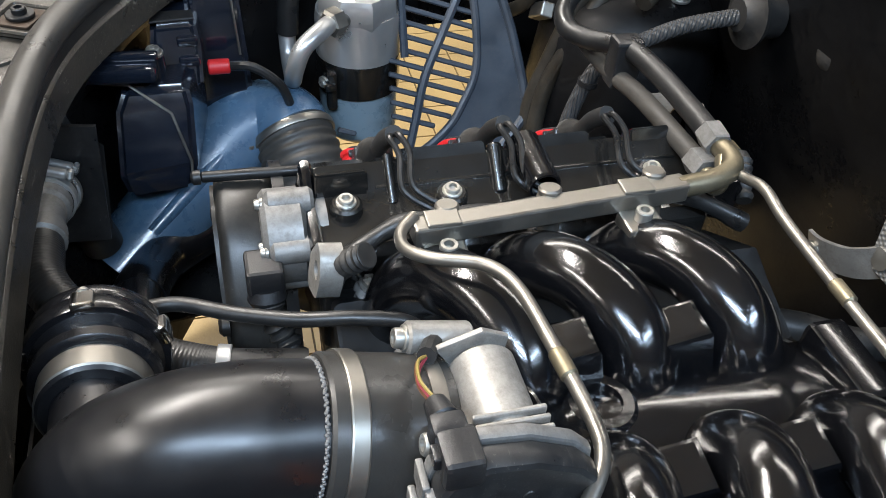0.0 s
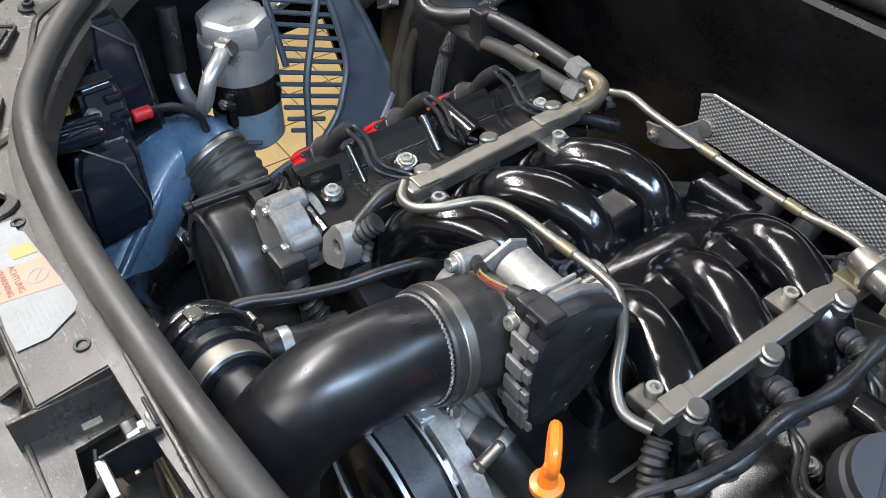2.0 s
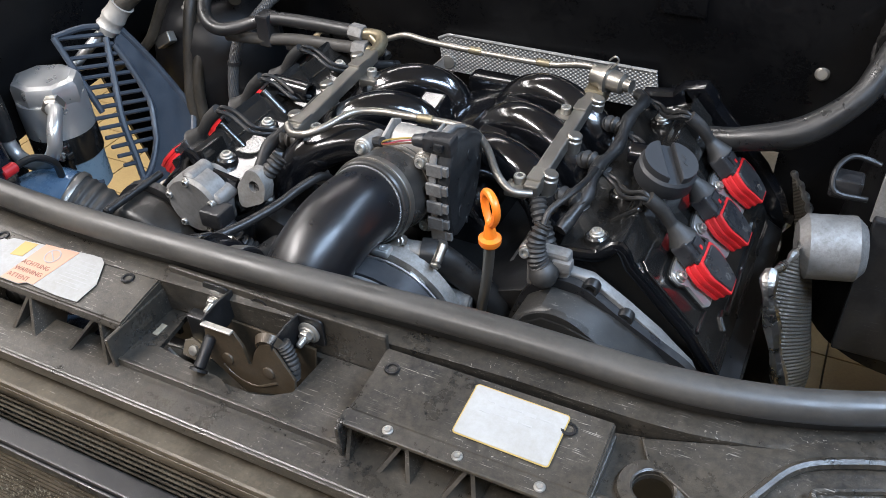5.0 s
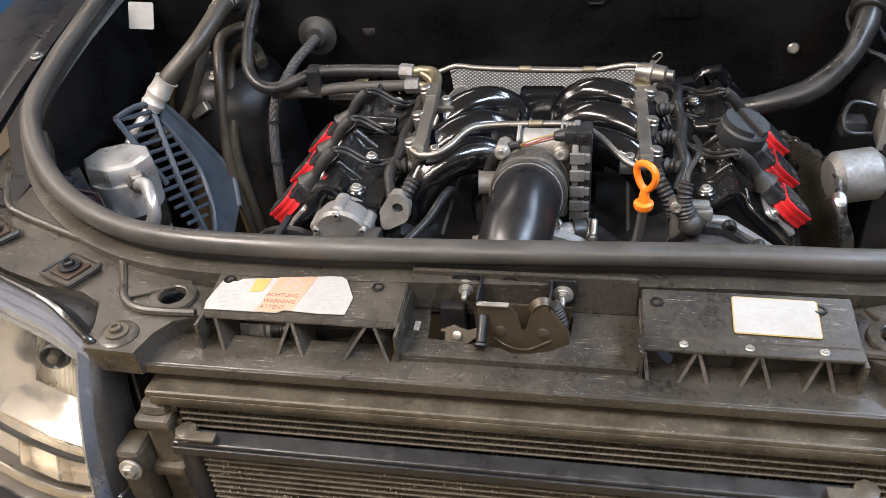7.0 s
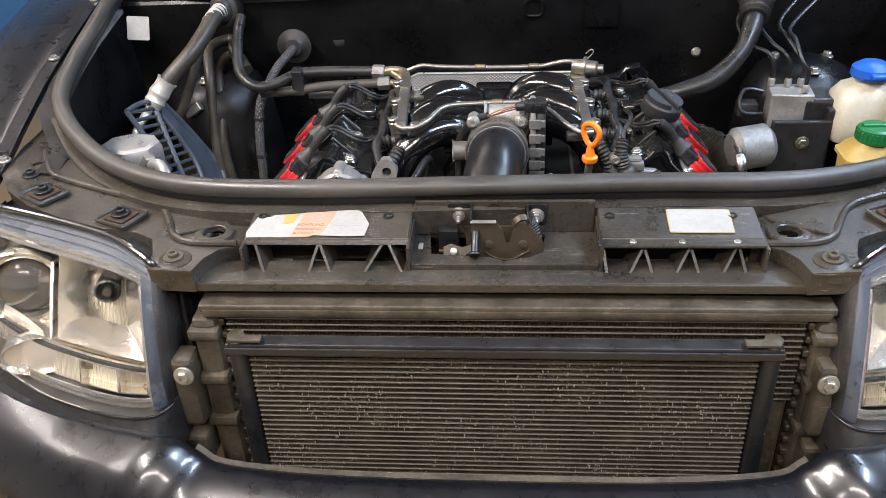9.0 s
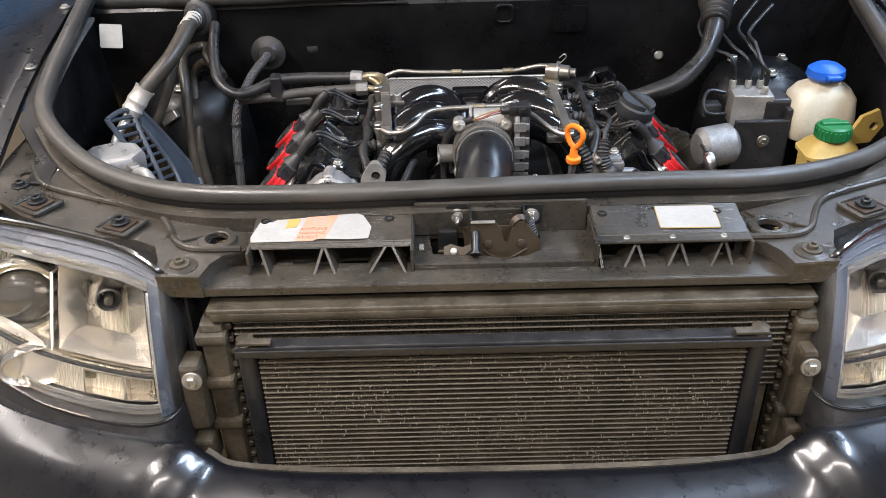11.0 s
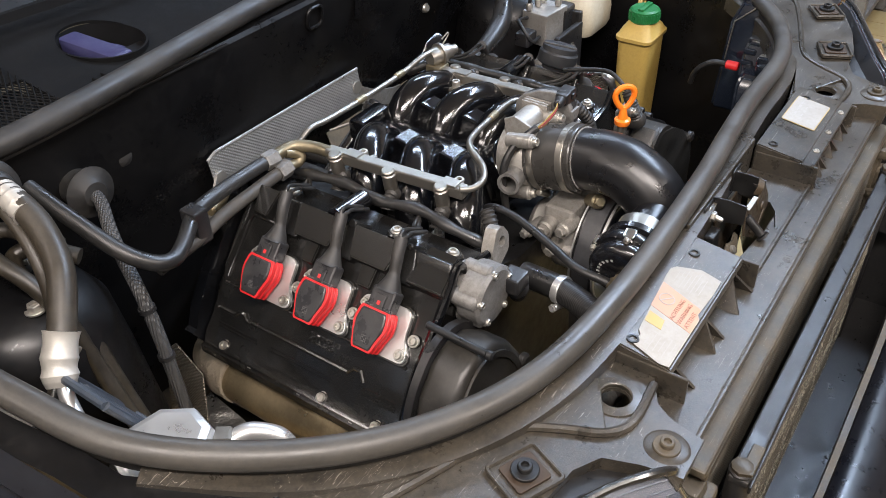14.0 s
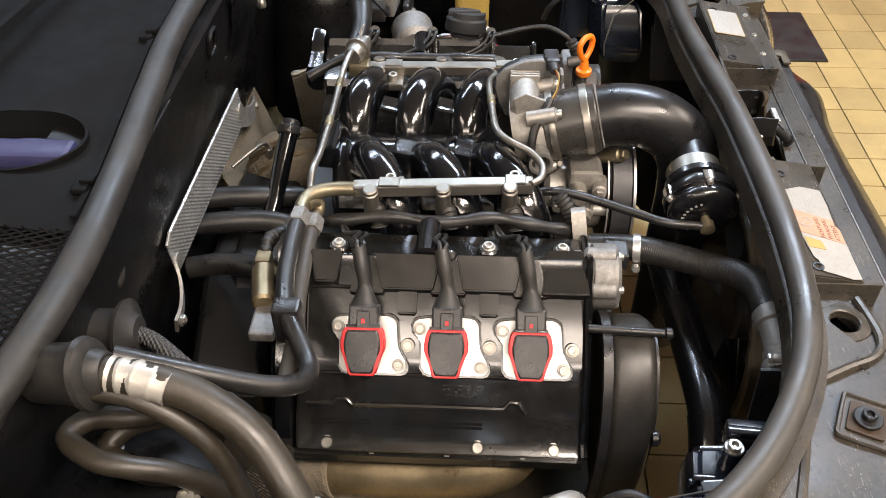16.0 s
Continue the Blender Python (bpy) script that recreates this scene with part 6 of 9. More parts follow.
box(bm, (-0.057, 0.008, 0.757), (0.026, 0.012, 0.030), 0.002)
part("cable_block", bm, M["dark"], latch)
bm = B()
box(bm, (-0.057, 0.0, 0.743), (0.027, 0.004, 0.003), 0.0008)
part("cable_clip", bm, M["brass"], latch)
bm = B()
tube(bm, [(-0.08, -0.018, 0.744), (-0.066, -0.022, 0.741), (-0.05, -0.024, 0.739)], 0.0014, seg=8)
part("release_cable", bm, M["zinc"], latch)
bm = B()
plate(bm, [(-0.045, -0.03), (0.045, -0.03), (0.05, 0.03), (-0.05, 0.03)], 0.003, frame_from((0.012, 0.012, 0.742), (1, 0, 0), (0, 0.1, 1)), 0.001)
part("back_plate", bm, M["oily"], latch)
for x, z, r in ((-0.068, 0.785, 0.0042), (0.013, 0.786, 0.0036), (0.0, 0.789, 0.0095)):
    bm = B()
    lathe(bm, [(r * 0.8, 0), (r, 0), (r, 0.0008), (r * 0.8, 0.0008), (r * 0.8, 0)], basis((x, 0.0236, z), (0, -1, 0)), 24)
    part("moulded_ring", bm, M["dark"], carrier)
bm = B()
box(bm, (-0.0915, -0.012, 0.7575), (0.006, 0.014, 0.0015), 0.0005, pose(0, 0, 0))
solo("paint_chip", bm, M["debris"], "small pale chip of dirt on the front panel", "dirt")

# ---- labels on the front panel ----
def decal(name, label, o, x, y, polys):
    """A thin printed sticker: polys of (name, outline, material, lift)."""
    t = thing(name, label, "sticker", o)
    m = frame_from(o, x, y)
    for nm, poly, mat, lift in polys:
        bm = B()
        plate(bm, poly, 0.0004, m @ Matrix.Translation((0, 0, lift)), 0)
        part(nm, bm, M[mat], t)
    return t, m


def words(text, size, m, mat, parent, name="lettering", deep=0.0001):
    cu = bpy.data.curves.new(name, "FONT")
    cu.body, cu.size, cu.extrude = text, size, deep
    tmp = new(name, cu)
    me = bpy.data.meshes.new_from_object(tmp.evaluated_get(bpy.context.evaluated_depsgraph_get()))
    bpy.data.objects.remove(tmp)
    bm = B()
    bm.from_mesh(me)
    bmesh.ops.transform(bm, matrix=m, verts=bm.verts)
    return part(name, bm, M[mat], parent)


for ms, cov, s in COVER_TEXT[:1]:
    for k, tx in enumerate(("ZÜNDFOLGE", "1-4-3-6-2-5")):
        t = words(tx, (0.0080, 0.0086)[k], ms @ Matrix.Translation((-0.004, 0.0105 + 0.0078 * k, 0.0006)) @ pose(0, 0, 0, 180, 0, 0) @ Matrix.Diagonal((-1, 1, -1, 1)), "slope", cov, "cast_lettering", 0.0016)

DOWN = Vector((0, -0.062, -0.009)).normalized()
lab, m = decal("warning_label", "torn white and orange paper warning label on the front panel", (-0.232, -0.011, 0.7898), (1, 0, 0), -DOWN, [
    ("sheet", [(-0.072, -0.028), (0.005, -0.028), (0.012, -0.024), (0.05, -0.026), (0.075, -0.025), (0.078, -0.002), (0.066, 0.022), (0.058, 0.027), (0.03, 0.024), (-0.045, 0.016), (-0.05, 0.012), (-0.066, 0.012), (-0.074, -0.018)], "paper", 0.0006),
    ("orange_panel", [(-0.018, -0.0275), (0.005, -0.0275), (0.012, -0.0235), (0.020, -0.0240), (0.034, 0.0235), (-0.006, 0.0205)], "paper_orange", 0.0010),
    ("yellow_panel", [(-0.032, -0.002), (-0.018, 0.0), (-0.014, 0.018), (-0.030, 0.0165)], "paper_yellow", 0.0010)])
mt = m @ Matrix.Translation((0, 0, 0.00165))
words("ACHTUNG", 0.0070, mt @ pose(-0.0125, -0.0065, 0), "ink", lab)
words("WARNING", 0.0070, mt @ pose(-0.0135, -0.0150, 0), "ink", lab)
words("ATTENT", 0.0070, mt @ pose(-0.0145, -0.0232, 0), "ink", lab)
bm = B()
lathe(bm, [(0.0072, 0), (0.0085, 0), (0.0085, 0.0002), (0.0072, 0.0002), (0.0072, 0)], mt @ Matrix.Translation((0.012, 0.0105, 0)), 28)
part("sign_ring", bm, M["paper"], lab)
bm = B()
box(bm, (0.012, 0.0105, 0), (0.0135, 0.0014, 0.0002), 0, mt @ Matrix.Translation((0.012, 0.0105, 0)) @ pose(0, 0, 0, 0, 0, -40) @ Matrix.Translation((-0.012, -0.0105, 0)))
part("sign_stroke", bm, M["paper"], lab)
for k in range(8):
    bm = B()
    box(bm, (0.052, 0.016 - 0.0042 * k, -0.00055), (0.022 + 0.006 * ((k * 7) % 3), 0.0007, 0.0001), 0, mt)
    part("print_bar", bm, M["ink_grey"], lab)
for k in range(6):
    bm = B()
    box(bm, (-0.052, 0.004 - 0.0052 * k, -0.00055), (0.018 + 0.005 * ((k * 5) % 3), 0.0007, 0.0001), 0, mt)
    part("print_bar", bm, M["ink_grey"], lab)
lab2, m = decal("service_label", "white paper service label with an orange border", (0.248, -0.008, 0.7902), (1, -0.02, 0), -DOWN, [
    ("border", [(x - 0.0, y) for x, y in rrect(0.076, 0.046, 0.003)], "paper_yellow", 0.0006), ("sheet", rrect(0.0740, 0.0440, 0.002), "paper", 0.0010)])
mt = m @ Matrix.Translation((0, 0, 0.00165))
for k in range(9):
    bm = B()
    box(bm, (-0.022 + 0.011 * (k % 5), 0.012 - 0.009 * (k // 5), -0.00015), (0.008, 0.0012 + 0.002 * (k % 2), 0.0001), 0, mt)
    part("print_bar", bm, M["ink_grey"], lab2)

# ---- charge pipe, blow-off valve, lower pipework ----
bov = thing("blow_off_valve", "black and silver machined blow-off valve with a clamp ring", "blow-off valve", (-0.11, 0.085, 0.72))
ax = Vector((-1, -0.06, -0.20)).normalized()
c = Vector((-0.055, 0.087, 0.749))
mb = basis(c, ax)
bm = B()
lathe(bm, [(0, -0.02), (0.025, -0.02), (0.025, 0.012), (0, 0.012)], mb, 40)
part("neck", bm, M["satin"], bov)
bm = B()
lathe(bm, [(0, 0.010), (0.031, 0.010), (0.033, 0.012), (0.033, 0.016), (0, 0.016)], mb, 40)
part("seal_ring", bm, M["satin"], bov)
bm = B()
lathe(bm, [(0, 0.012), (0.033, 0.012), (0.034, 0.013), (0.034, 0.030), (0.033, 0.032), (0, 0.032)], mb, 44)
part("band", bm, M["steel"], bov, "dull golden metal band")
bm = B()
lathe(bm, [(0, 0.032), (0.036, 0.032), (0.039, 0.034), (0.039, 0.042), (0.034, 0.045), (0.034, 0.050), (0.040, 0.053), (0.041, 0.072), (0.038, 0.075), (0, 0.075)], mb, 44)
body = part("body", bm, M["piano"], bov)
bm = B()
lathe(bm, [(0.0, 0.054), (0.0440, 0.054), (0.0450, 0.056), (0.0450, 0.066), (0.0440, 0.068), (0, 0.068)], mb, 48)
ring = part("cap_ring", bm, M["piano"], bov)
for k in range(5):
    a = 2 * math.pi * (k + 0.25) / 5
    bm = B()
    o = mb @ Vector((0.0440 * math.cos(a), 0.0440 * math.sin(a), 0.061))
    u = (mb.to_3x3() @ Vector((math.cos(a), math.sin(a), 0)))
    mm = frame_from(o, ax.cross(u), u)
    box(bm, (0, 0, 0), (0.014, 0.008, 0.016), 0.002, mm)
    lug = part("lug", bm, M["chrome"], ring, "bright clamp lug")
    bm = B()
    bolt(bm, o + ax * 0.009, ax, 0.0035, 0.003, 1.2, hexa=False)
    part("screw", bm, M["zinc"], lug)
bm = B()
lathe(bm, [(0, 0.073), (0.0415, 0.073), (0.0425, 0.075), (0.0425, 0.082), (0.040, 0.086), (0.033, 0.090), (0, 0.091)], mb, 48)
top = part("cap", bm, M["piano"], bov)
bm = B()
for k in range(10):
    a = math.pi * (0.62 + 0.075 * k)
    box(bm, (0, 0, 0), (0.0028, 0.0036, 0.0004), 0, mb @ Matrix.Translation((0.027 * math.cos(a), 0.027 * math.sin(a), 0.0909)) @ pose(0, 0, 0, 0, 0, math.degrees(a) - 90))
part("print", bm, M["ink_grey"], top)
bm = B()
lathe(bm, [(0, 0.088), (0.0055, 0.088), (0.0055, 0.098), (0.009, 0.099), (0.009, 0.110), (0.0055, 0.112), (0, 0.112)], mb, 20)
part("banjo", bm, M["brass"], bov, "brass hose union")
bm = B()
e = mb @ Vector((0, 0, 0.105))
tube(bm, [e, e + Vector((0.0, 0.014, 0.002)), (-0.158, 0.130, 0.734), (-0.140, 0.170, 0.735), (-0.124, 0.210, 0.738), (-0.114, 0.250, 0.742), (-0.108, 0.285, 0.735), (-0.105, 0.31, 0.70)], 0.0055, seg=12)
solo("vacuum_hose", bm, M["hose"], "thin black rubber vacuum hose running to the valve", "hose")

lower = thing("charge_pipe", "long black charge pipe dropping towards the intercooler", "pipe", (-0.2, 0.1, 0.45))
bm = B()
tube(bm, [(-0.03, 0.092, 0.572), (-0.10, 0.090, 0.576), (-0.20, 0.084, 0.580), (-0.29, 0.080, 0.582), (-0.335, 0.079, 0.577)], 0.0240, seg=30)
part("tube", bm, M["piano"], lower)
bm = B()
tube(bm, [(-0.325, 0.079, 0.578), (-0.352, 0.080, 0.568), (-0.395, 0.084, 0.545), (-0.438, 0.096, 0.528), (-0.472, 0.124, 0.520), (-0.498, 0.163, 0.520), (-0.510, 0.20, 0.52), (-0.51, 0.24, 0.52)], 0.0255, seg=30)
part("elbow", bm, M["piano"], lower)
clamp(lower, (-0.5015, 0.172, 0.520), (-0.35, 1, 0), 0.0262, 0.013, (-0.3, 0, 1))
cool = thing("coolant_hose", "black ribbed coolant hose with steel clamps and a metal joiner", "hose", (-0.22, 0.05, 0.68))
bm = B()
tube(bm, [(-0.134, 0.215, 0.672), (-0.141, 0.16, 0.677), (-0.156, 0.118, 0.680), (-0.178, 0.080, 0.686), (-0.202, 0.052, 0.696), (-0.230, 0.034, 0.704), (-0.272, 0.029, 0.704)], 0.0165, seg=22, n=12)
part("hose", bm, M["hose"], cool)
bm = B()
tube(bm, [(-0.144, 0.148, 0.6775), (-0.156, 0.118, 0.680), (-0.178, 0.080, 0.686), (-0.202, 0.052, 0.696), (-0.230, 0.034, 0.704), (-0.265, 0.0295, 0.704)], ribbed(0.0168, 60, 0.0001), seg=22, n=150)
part("ribs", bm, M["hose"], cool)
clamp(cool, (-0.142, 0.156, 0.677), (0.15, 1, -0.1), 0.0172, 0.010, (-0.3, 0, -1))
bm = B()
tube(bm, [(-0.268, 0.029, 0.704), (-0.29, 0.027, 0.702), (-0.32, 0.026, 0.697), (-0.348, 0.026, 0.690)], lambda t: 0.0165 + (0.003 if 0.1 < t < 0.35 or 0.7 < t < 0.92 else 0), seg=24, n=10)
part("joiner", bm, M["alu_grey"], cool, "tarnished metal joiner pipe")
bm = B()
tube(bm, [(-0.338, 0.026, 0.693), (-0.36, 0.026, 0.685), (-0.39, 0.027, 0.665), (-0.42, 0.03, 0.62), (-0.435, 0.04, 0.56)], 0.02, seg=24)
part("lower_hose", bm, M["hose"], cool)
clamp(cool, (-0.344, 0.026, 0.6915), (-1, 0, -0.25), 0.0207, 0.011, (0, 0.3, 1))
clamp(cool, (-0.366, 0.026, 0.681), (-1, 0, -0.5), 0.0207, 0.011, (0, 0.3, 1))

# fan shroud and the low parts in front of the engine
shroud = thing("fan_shroud", "black plastic radiator fan shroud with a round opening", "fan shroud", (0, -0.04, 0.35))
bm = B()
t = B()
es = []
for lp in ([(-0.34, 0.36), (0.34, 0.36), (0.34, 0.715), (-0.34, 0.715)], [(-0.09 + 0.165 * math.cos(2 * math.pi * k / 40), 0.53 + 0.155 * math.sin(2 * math.pi * k / 40)) for k in range(40)]):
    vs = [t.verts.new((x, -0.045, z)) for x, z in lp]
    es += [t.edges.new((vs[i], vs[(i + 1) % len(vs)])) for i in range(len(vs))]
bmesh.ops.triangle_fill(t, use_beauty=True, edges=es)
thicken(t, 0.006)
part("panel", t, M["plastic"], shroud)
bm = B()
lathe(bm, [(0.160, 0), (0.172, 0), (0.172, 0.058), (0.169, 0.062), (0.160, 0.062), (0.158, 0.058), (0.160, 0)], basis((-0.09, -0.043, 0.53), (0, 1, 0)), 48)
rim = part("rim", bm, M["grime"], shroud)
bm = B()
lathe(bm, [(0, 0), (0.05, 0), (0.05, 0.03), (0.045, 0.034), (0, 0.034)], basis((-0.09, -0.035, 0.53), (0, 1, 0)), 32)
part("hub", bm, M["plastic"], shroud)
for k in range(7):
    a = 2 * math.pi * k / 7
    bm = B()
    mm = basis((-0.09, -0.02, 0.53), (0, 1, 0)) @ pose(0, 0, 0, 0, 0, math.degrees(a))
    plate(bm, [(0.045, -0.02), (0.10, -0.035), (0.155, -0.03), (0.158, 0.02), (0.10, 0.018), (0.045, 0.016)], 0.003, mm @ pose(0, 0, 0, 22, 0, 0), 0.0008)
    part("blade", bm, M["plastic"], shroud)

pulley = thing("crank_pulley", "large dark belt pulley with a polished rim", "pulley", (0.015, 0.165, 0.57))
bm = B()
mp = basis((0.018, 0.148, 0.646), (0, 1, 0))
lathe(bm, [(0, 0.006), (0.016, 0.006), (0.018, 0.001), (0.030, 0.001), (0.034, 0.006), (0.048, 0.009), (0.060, 0.008), (0.070, 0.004), (0.0805, 0.002), (0.083, 0.004), (0.081, 0.007), (0.081, 0.031), (0.083, 0.034), (0.081, 0.036), (0, 0.036)], mp, 56)
part("wheel", bm, M["satin"], pulley)
bm = B()
lathe(bm, [(0.0805, -0.0006), (0.0845, -0.0006), (0.0845, 0.003), (0.0805, 0.003), (0.0805, -0.0006)], mp, 56)
lathe(bm, [(0.081, 0.035), (0.0842, 0.035), (0.0842, 0.0372), (0.081, 0.0372), (0.081, 0.035)], mp, 56)
part("rim", bm, M["alu_clean"], pulley, "polished bright rim")
bm = B()
A = [(0.018 + 0.0838 * math.cos(radians(a)), 0.166, 0.646 + 0.0838 * math.sin(radians(a))) for a in range(40, 200, 8)]
run = [(0.30, 0.150, 0.43), (0.24, 0.151, 0.502), (0.18, 0.154, 0.574), (0.13, 0.160, 0.634)] + A + [(-0.06, 0.166, 0.52), (-0.06, 0.166, 0.42)]
tube(bm, run, 1.0, sec=[(-0.0125, -0.002), (-0.006, -0.002), (-0.005, -0.001), (-0.004, -0.002), (0.004, -0.002), (0.005, -0.001), (0.006, -0.002), (0.0125, -0.002), (0.0125, 0.002), (-0.0125, 0.002)], smooth=False, up=(0, 0, 1))
solo("drive_belt", bm, M["belt"], "worn grey-black ribbed drive belt round the pulleys", "drive belt")

pump = thing("steering_pump", "cast aluminium power steering pump with hose unions", "pump", (0.0, 0.22, 0.6))
bm = B()
lathe(bm, [(0, 0), (0.046, 0), (0.05, 0.006), (0.05, 0.03), (0.042, 0.036), (0.042, 0.07), (0.034, 0.078), (0, 0.078)], basis((0.0, 0.19, 0.655), (0, 1, 0)), 36)
box(bm, (-0.02, 0.215, 0.705), (0.05, 0.045, 0.03), 0.006)
box(bm, (0.03, 0.215, 0.69), (0.06, 0.05, 0.025), 0.006)
body = part("body", bm, M["alu"], pump)
for k, (p, d_, r) in enumerate((((-0.03, 0.195, 0.70), (-1, 0.1, 0.1), 0.010), ((-0.03, 0.225, 0.695), (-1, 0, 0), 0.012), ((-0.028, 0.21, 0.668), (-1, 0.1, -0.1), 0.011), ((0.0, 0.19, 0.718), (-0.6, -0.6, 0.5), 0.010), ((-0.03, 0.245, 0.68), (-1, 0.2, 0), 0.009))):
    bm = B()
    rod(bm, p, Vector(p) + Vector(d_).normalized() * 0.035, r, seg=18, bev=0.002)
    rod(bm, Vector(p) + Vector(d_).normalized() * 0.033, Vector(p) + Vector(d_).normalized() * 0.043, r * 0.75, seg=6)
    part("union", bm, M["alu"] if k != 3 else M["brass"], body)
for x, y, z in ((0.02, 0.188, 0.716), (0.05, 0.19, 0.69), (0.055, 0.19, 0.655), (-0.045, 0.188, 0.66)):
    bm = B()
    rod(bm, (x, y + 0.02, z), (x, y - 0.012, z), 0.009, seg=16)
    bolt(bm, (x, y - 0.012, z), (0, -1, 0), 0.005, 0.005, 1.3)
    part("lug", bm, M["alu"], body)
bm = B()
ring = [(0.018 + r * math.cos(radians(a)), 0.646 + r * math.sin(radians(a))) for r, rng_ in ((0.090, range(8, 100, 6)), (0.070, range(98, 6, -6))) for a in rng_]
extrude_y(bm, ring, 0.189, 0.206, 0.002)
part("bracket_arm", bm, M["alu"], body)
for (x, y, z), (w, dd, hh), a in (((0.061, 0.192, 0.710), (0.022, 0.014, 0.010), -40), ((0.077, 0.190, 0.672), (0.012, 0.014, 0.018), -20), ((0.020, 0.190, 0.736), (0.024, 0.014, 0.008), 0)):
    bm = B()
    m = pose(x, y, z, 0, -a, 0)
    box(bm, (0, 0, 0), (w, dd, hh), 0.002, m)
    lathe(bm, [(0.003, 0), (0.0052, 0), (0.0052, 0.0012), (0.003, 0.0012), (0.003, 0)], m @ Matrix.Translation((w * 0.2, 0, hh / 2)), 16)
    part("tab", bm, M["alu_clean"], body)
for a, b, r, mt_ in (((0.05, 0.212, 0.672), (0.108, 0.222, 0.664), 0.015, "alu_grey"), ((0.05, 0.215, 0.642), (0.118, 0.226, 0.632), 0.018, "dark"), ((0.05, 0.21, 0.605), (0.12, 0.222, 0.597), 0.020, "dark")):
    bm = B()
    rod(bm, a, b, r, seg=24, bev=0.003)
    part("cylinder", bm, M[mt_], body)
bm = B()
for k in range(5):
    box(bm, (0.03, 0.20 + 0.012 * k, 0.705), (0.05, 0.004, 0.006), 0.001)
part("fins", bm, M["alu"], body)
th = thing("thermostat_hose", "black coolant hose on an aluminium elbow with a spring clamp", "hose", (0.06, 0.22, 0.6))
bm = B()
tube(bm, [(0.024, 0.214, 0.69), (0.029, 0.214, 0.708), (0.040, 0.216, 0.720), (0.058, 0.220, 0.721)], 0.0125, seg=20)
lathe(bm, [(0, 0), (0.0145, 0), (0.0145, 0.006), (0.012, 0.012), (0.006, 0.0155), (0, 0.0165)], basis((0.035, 0.213, 0.717), (-0.2, -0.3, 1)), 24)
lathe(bm, [(0, 0), (0.020, 0), (0.020, 0.004), (0, 0.004)], basis((0.026, 0.213, 0.700), (-0.2, -0.2, 1)), 24)
part("elbow", bm, M["alu"], th)
bm = B()
tube(bm, [(0.052, 0.219, 0.722), (0.068, 0.224, 0.718), (0.094, 0.233, 0.694), (0.118, 0.239, 0.668), (0.140, 0.244, 0.635), (0.153, 0.248, 0.58), (0.156, 0.25, 0.50)], 0.0158, seg=22)
part("hose", bm, M["hose"], th)
clamp(th, (0.068, 0.224, 0.718), (0.85, 0.25, -0.4), 0.0164, 0.010, (0.5, -0.6, 0.8), "steel")
bm = B()
box(bm, (0.04, 0.26, 0.62), (0.09, 0.05, 0.06), 0.006)
solo("water_pump_housing", bm, M["alu"], "dull cast water pump housing under the throttle", "housing")

# ---- fluid: dryer canister with its pipes ----
can = thing("receiver_drier", "brushed aluminium receiver drier canister with a black strap", "receiver drier", (-0.62, 0.335, 0.5))
bm = B()
oct_ = [(0.052 * math.cos(radians(a)), 0.046 * math.sin(radians(a))) for a in range(10, 370, 45)]
m0 = Matrix.Translation((-0.612, 0.336, 0.0))
plate(bm, oct_, 0.040, m0 @ Matrix.Translation((0, 0, 0.705)), 0.010)
lathe(bm, [(0, 0.655), (0.0475, 0.655), (0.0490, 0.660), (0.0490, 0.706), (0.0475, 0.716), (0, 0.716)], m0, 40)
body = part("head", bm, M["alu_clean"], can)
bm = B()
lathe(bm, [(0, 0.622), (0.0495, 0.622), (0.0495, 0.664), (0, 0.664)], m0, 40)
box(bm, (-0.576, 0.299, 0.634), (0.016, 0.012, 0.050), 0.003)
box(bm, (-0.574, 0.296, 0.645), (0.030, 0.012, 0.010), 0.002)
strap = part("strap", bm, M["slope"], can, "black plastic strap")
bm = B()
bolt(bm, (-0.572, 0.290, 0.646), (0.6, -0.8, 0), 0.005, 0.004)
part("screw", bm, M["zinc"], strap)
bm = B()
lathe(bm, [(0, 0.558), (0.040, 0.558), (0.0465, 0.565), (0.0465, 0.625), (0, 0.625)], m0, 40)
part("lower_can", bm, M["pale_duct"], can, "blue-grey painted lower can")
bm = B()
nv = Vector((0.55, -0.8, 0.0)).normalized()
o = Vector((-0.574, 0.312, 0.722))
rod(bm, o - nv * 0.01, o + nv * 0.008, 0.011, seg=24)
lathe(bm, [(0, 0.004), (0.0155, 0.004), (0.0155, 0.018), (0.012, 0.021), (0, 0.021)], basis(o, nv), 6)
part("nut", bm, M["steel"], body)
bm = B()
tube(bm, [o + nv * 0.018, (-0.546, 0.287, 0.725), (-0.529, 0.264, 0.714), (-0.530, 0.254, 0.688), (-0.556, 0.254, 0.662), (-0.588, 0.256, 0.650), (-0.614, 0.256, 0.656), (-0.626, 0.256, 0.676), (-0.627, 0.257, 0.69)], 0.0098, seg=18)
part("outlet_pipe", bm, M["alu_clean"], can)
bm = B()
tube(bm, [(-0.627, 0.257, 0.682), (-0.629, 0.26, 0.72), (-0.64, 0.265, 0.76)], 0.0125, seg=16)
part("outlet_hose", bm, M["hose"], can)
bm = B()
tube(bm, [(-0.625, 0.375, 0.72), (-0.632, 0.40, 0.722), (-0.636, 0.425, 0.728), (-0.628, 0.455, 0.745), (-0.62, 0.47, 0.756)], 0.008, seg=16)
part("inlet_pipe", bm, M["alu_clean"], can)

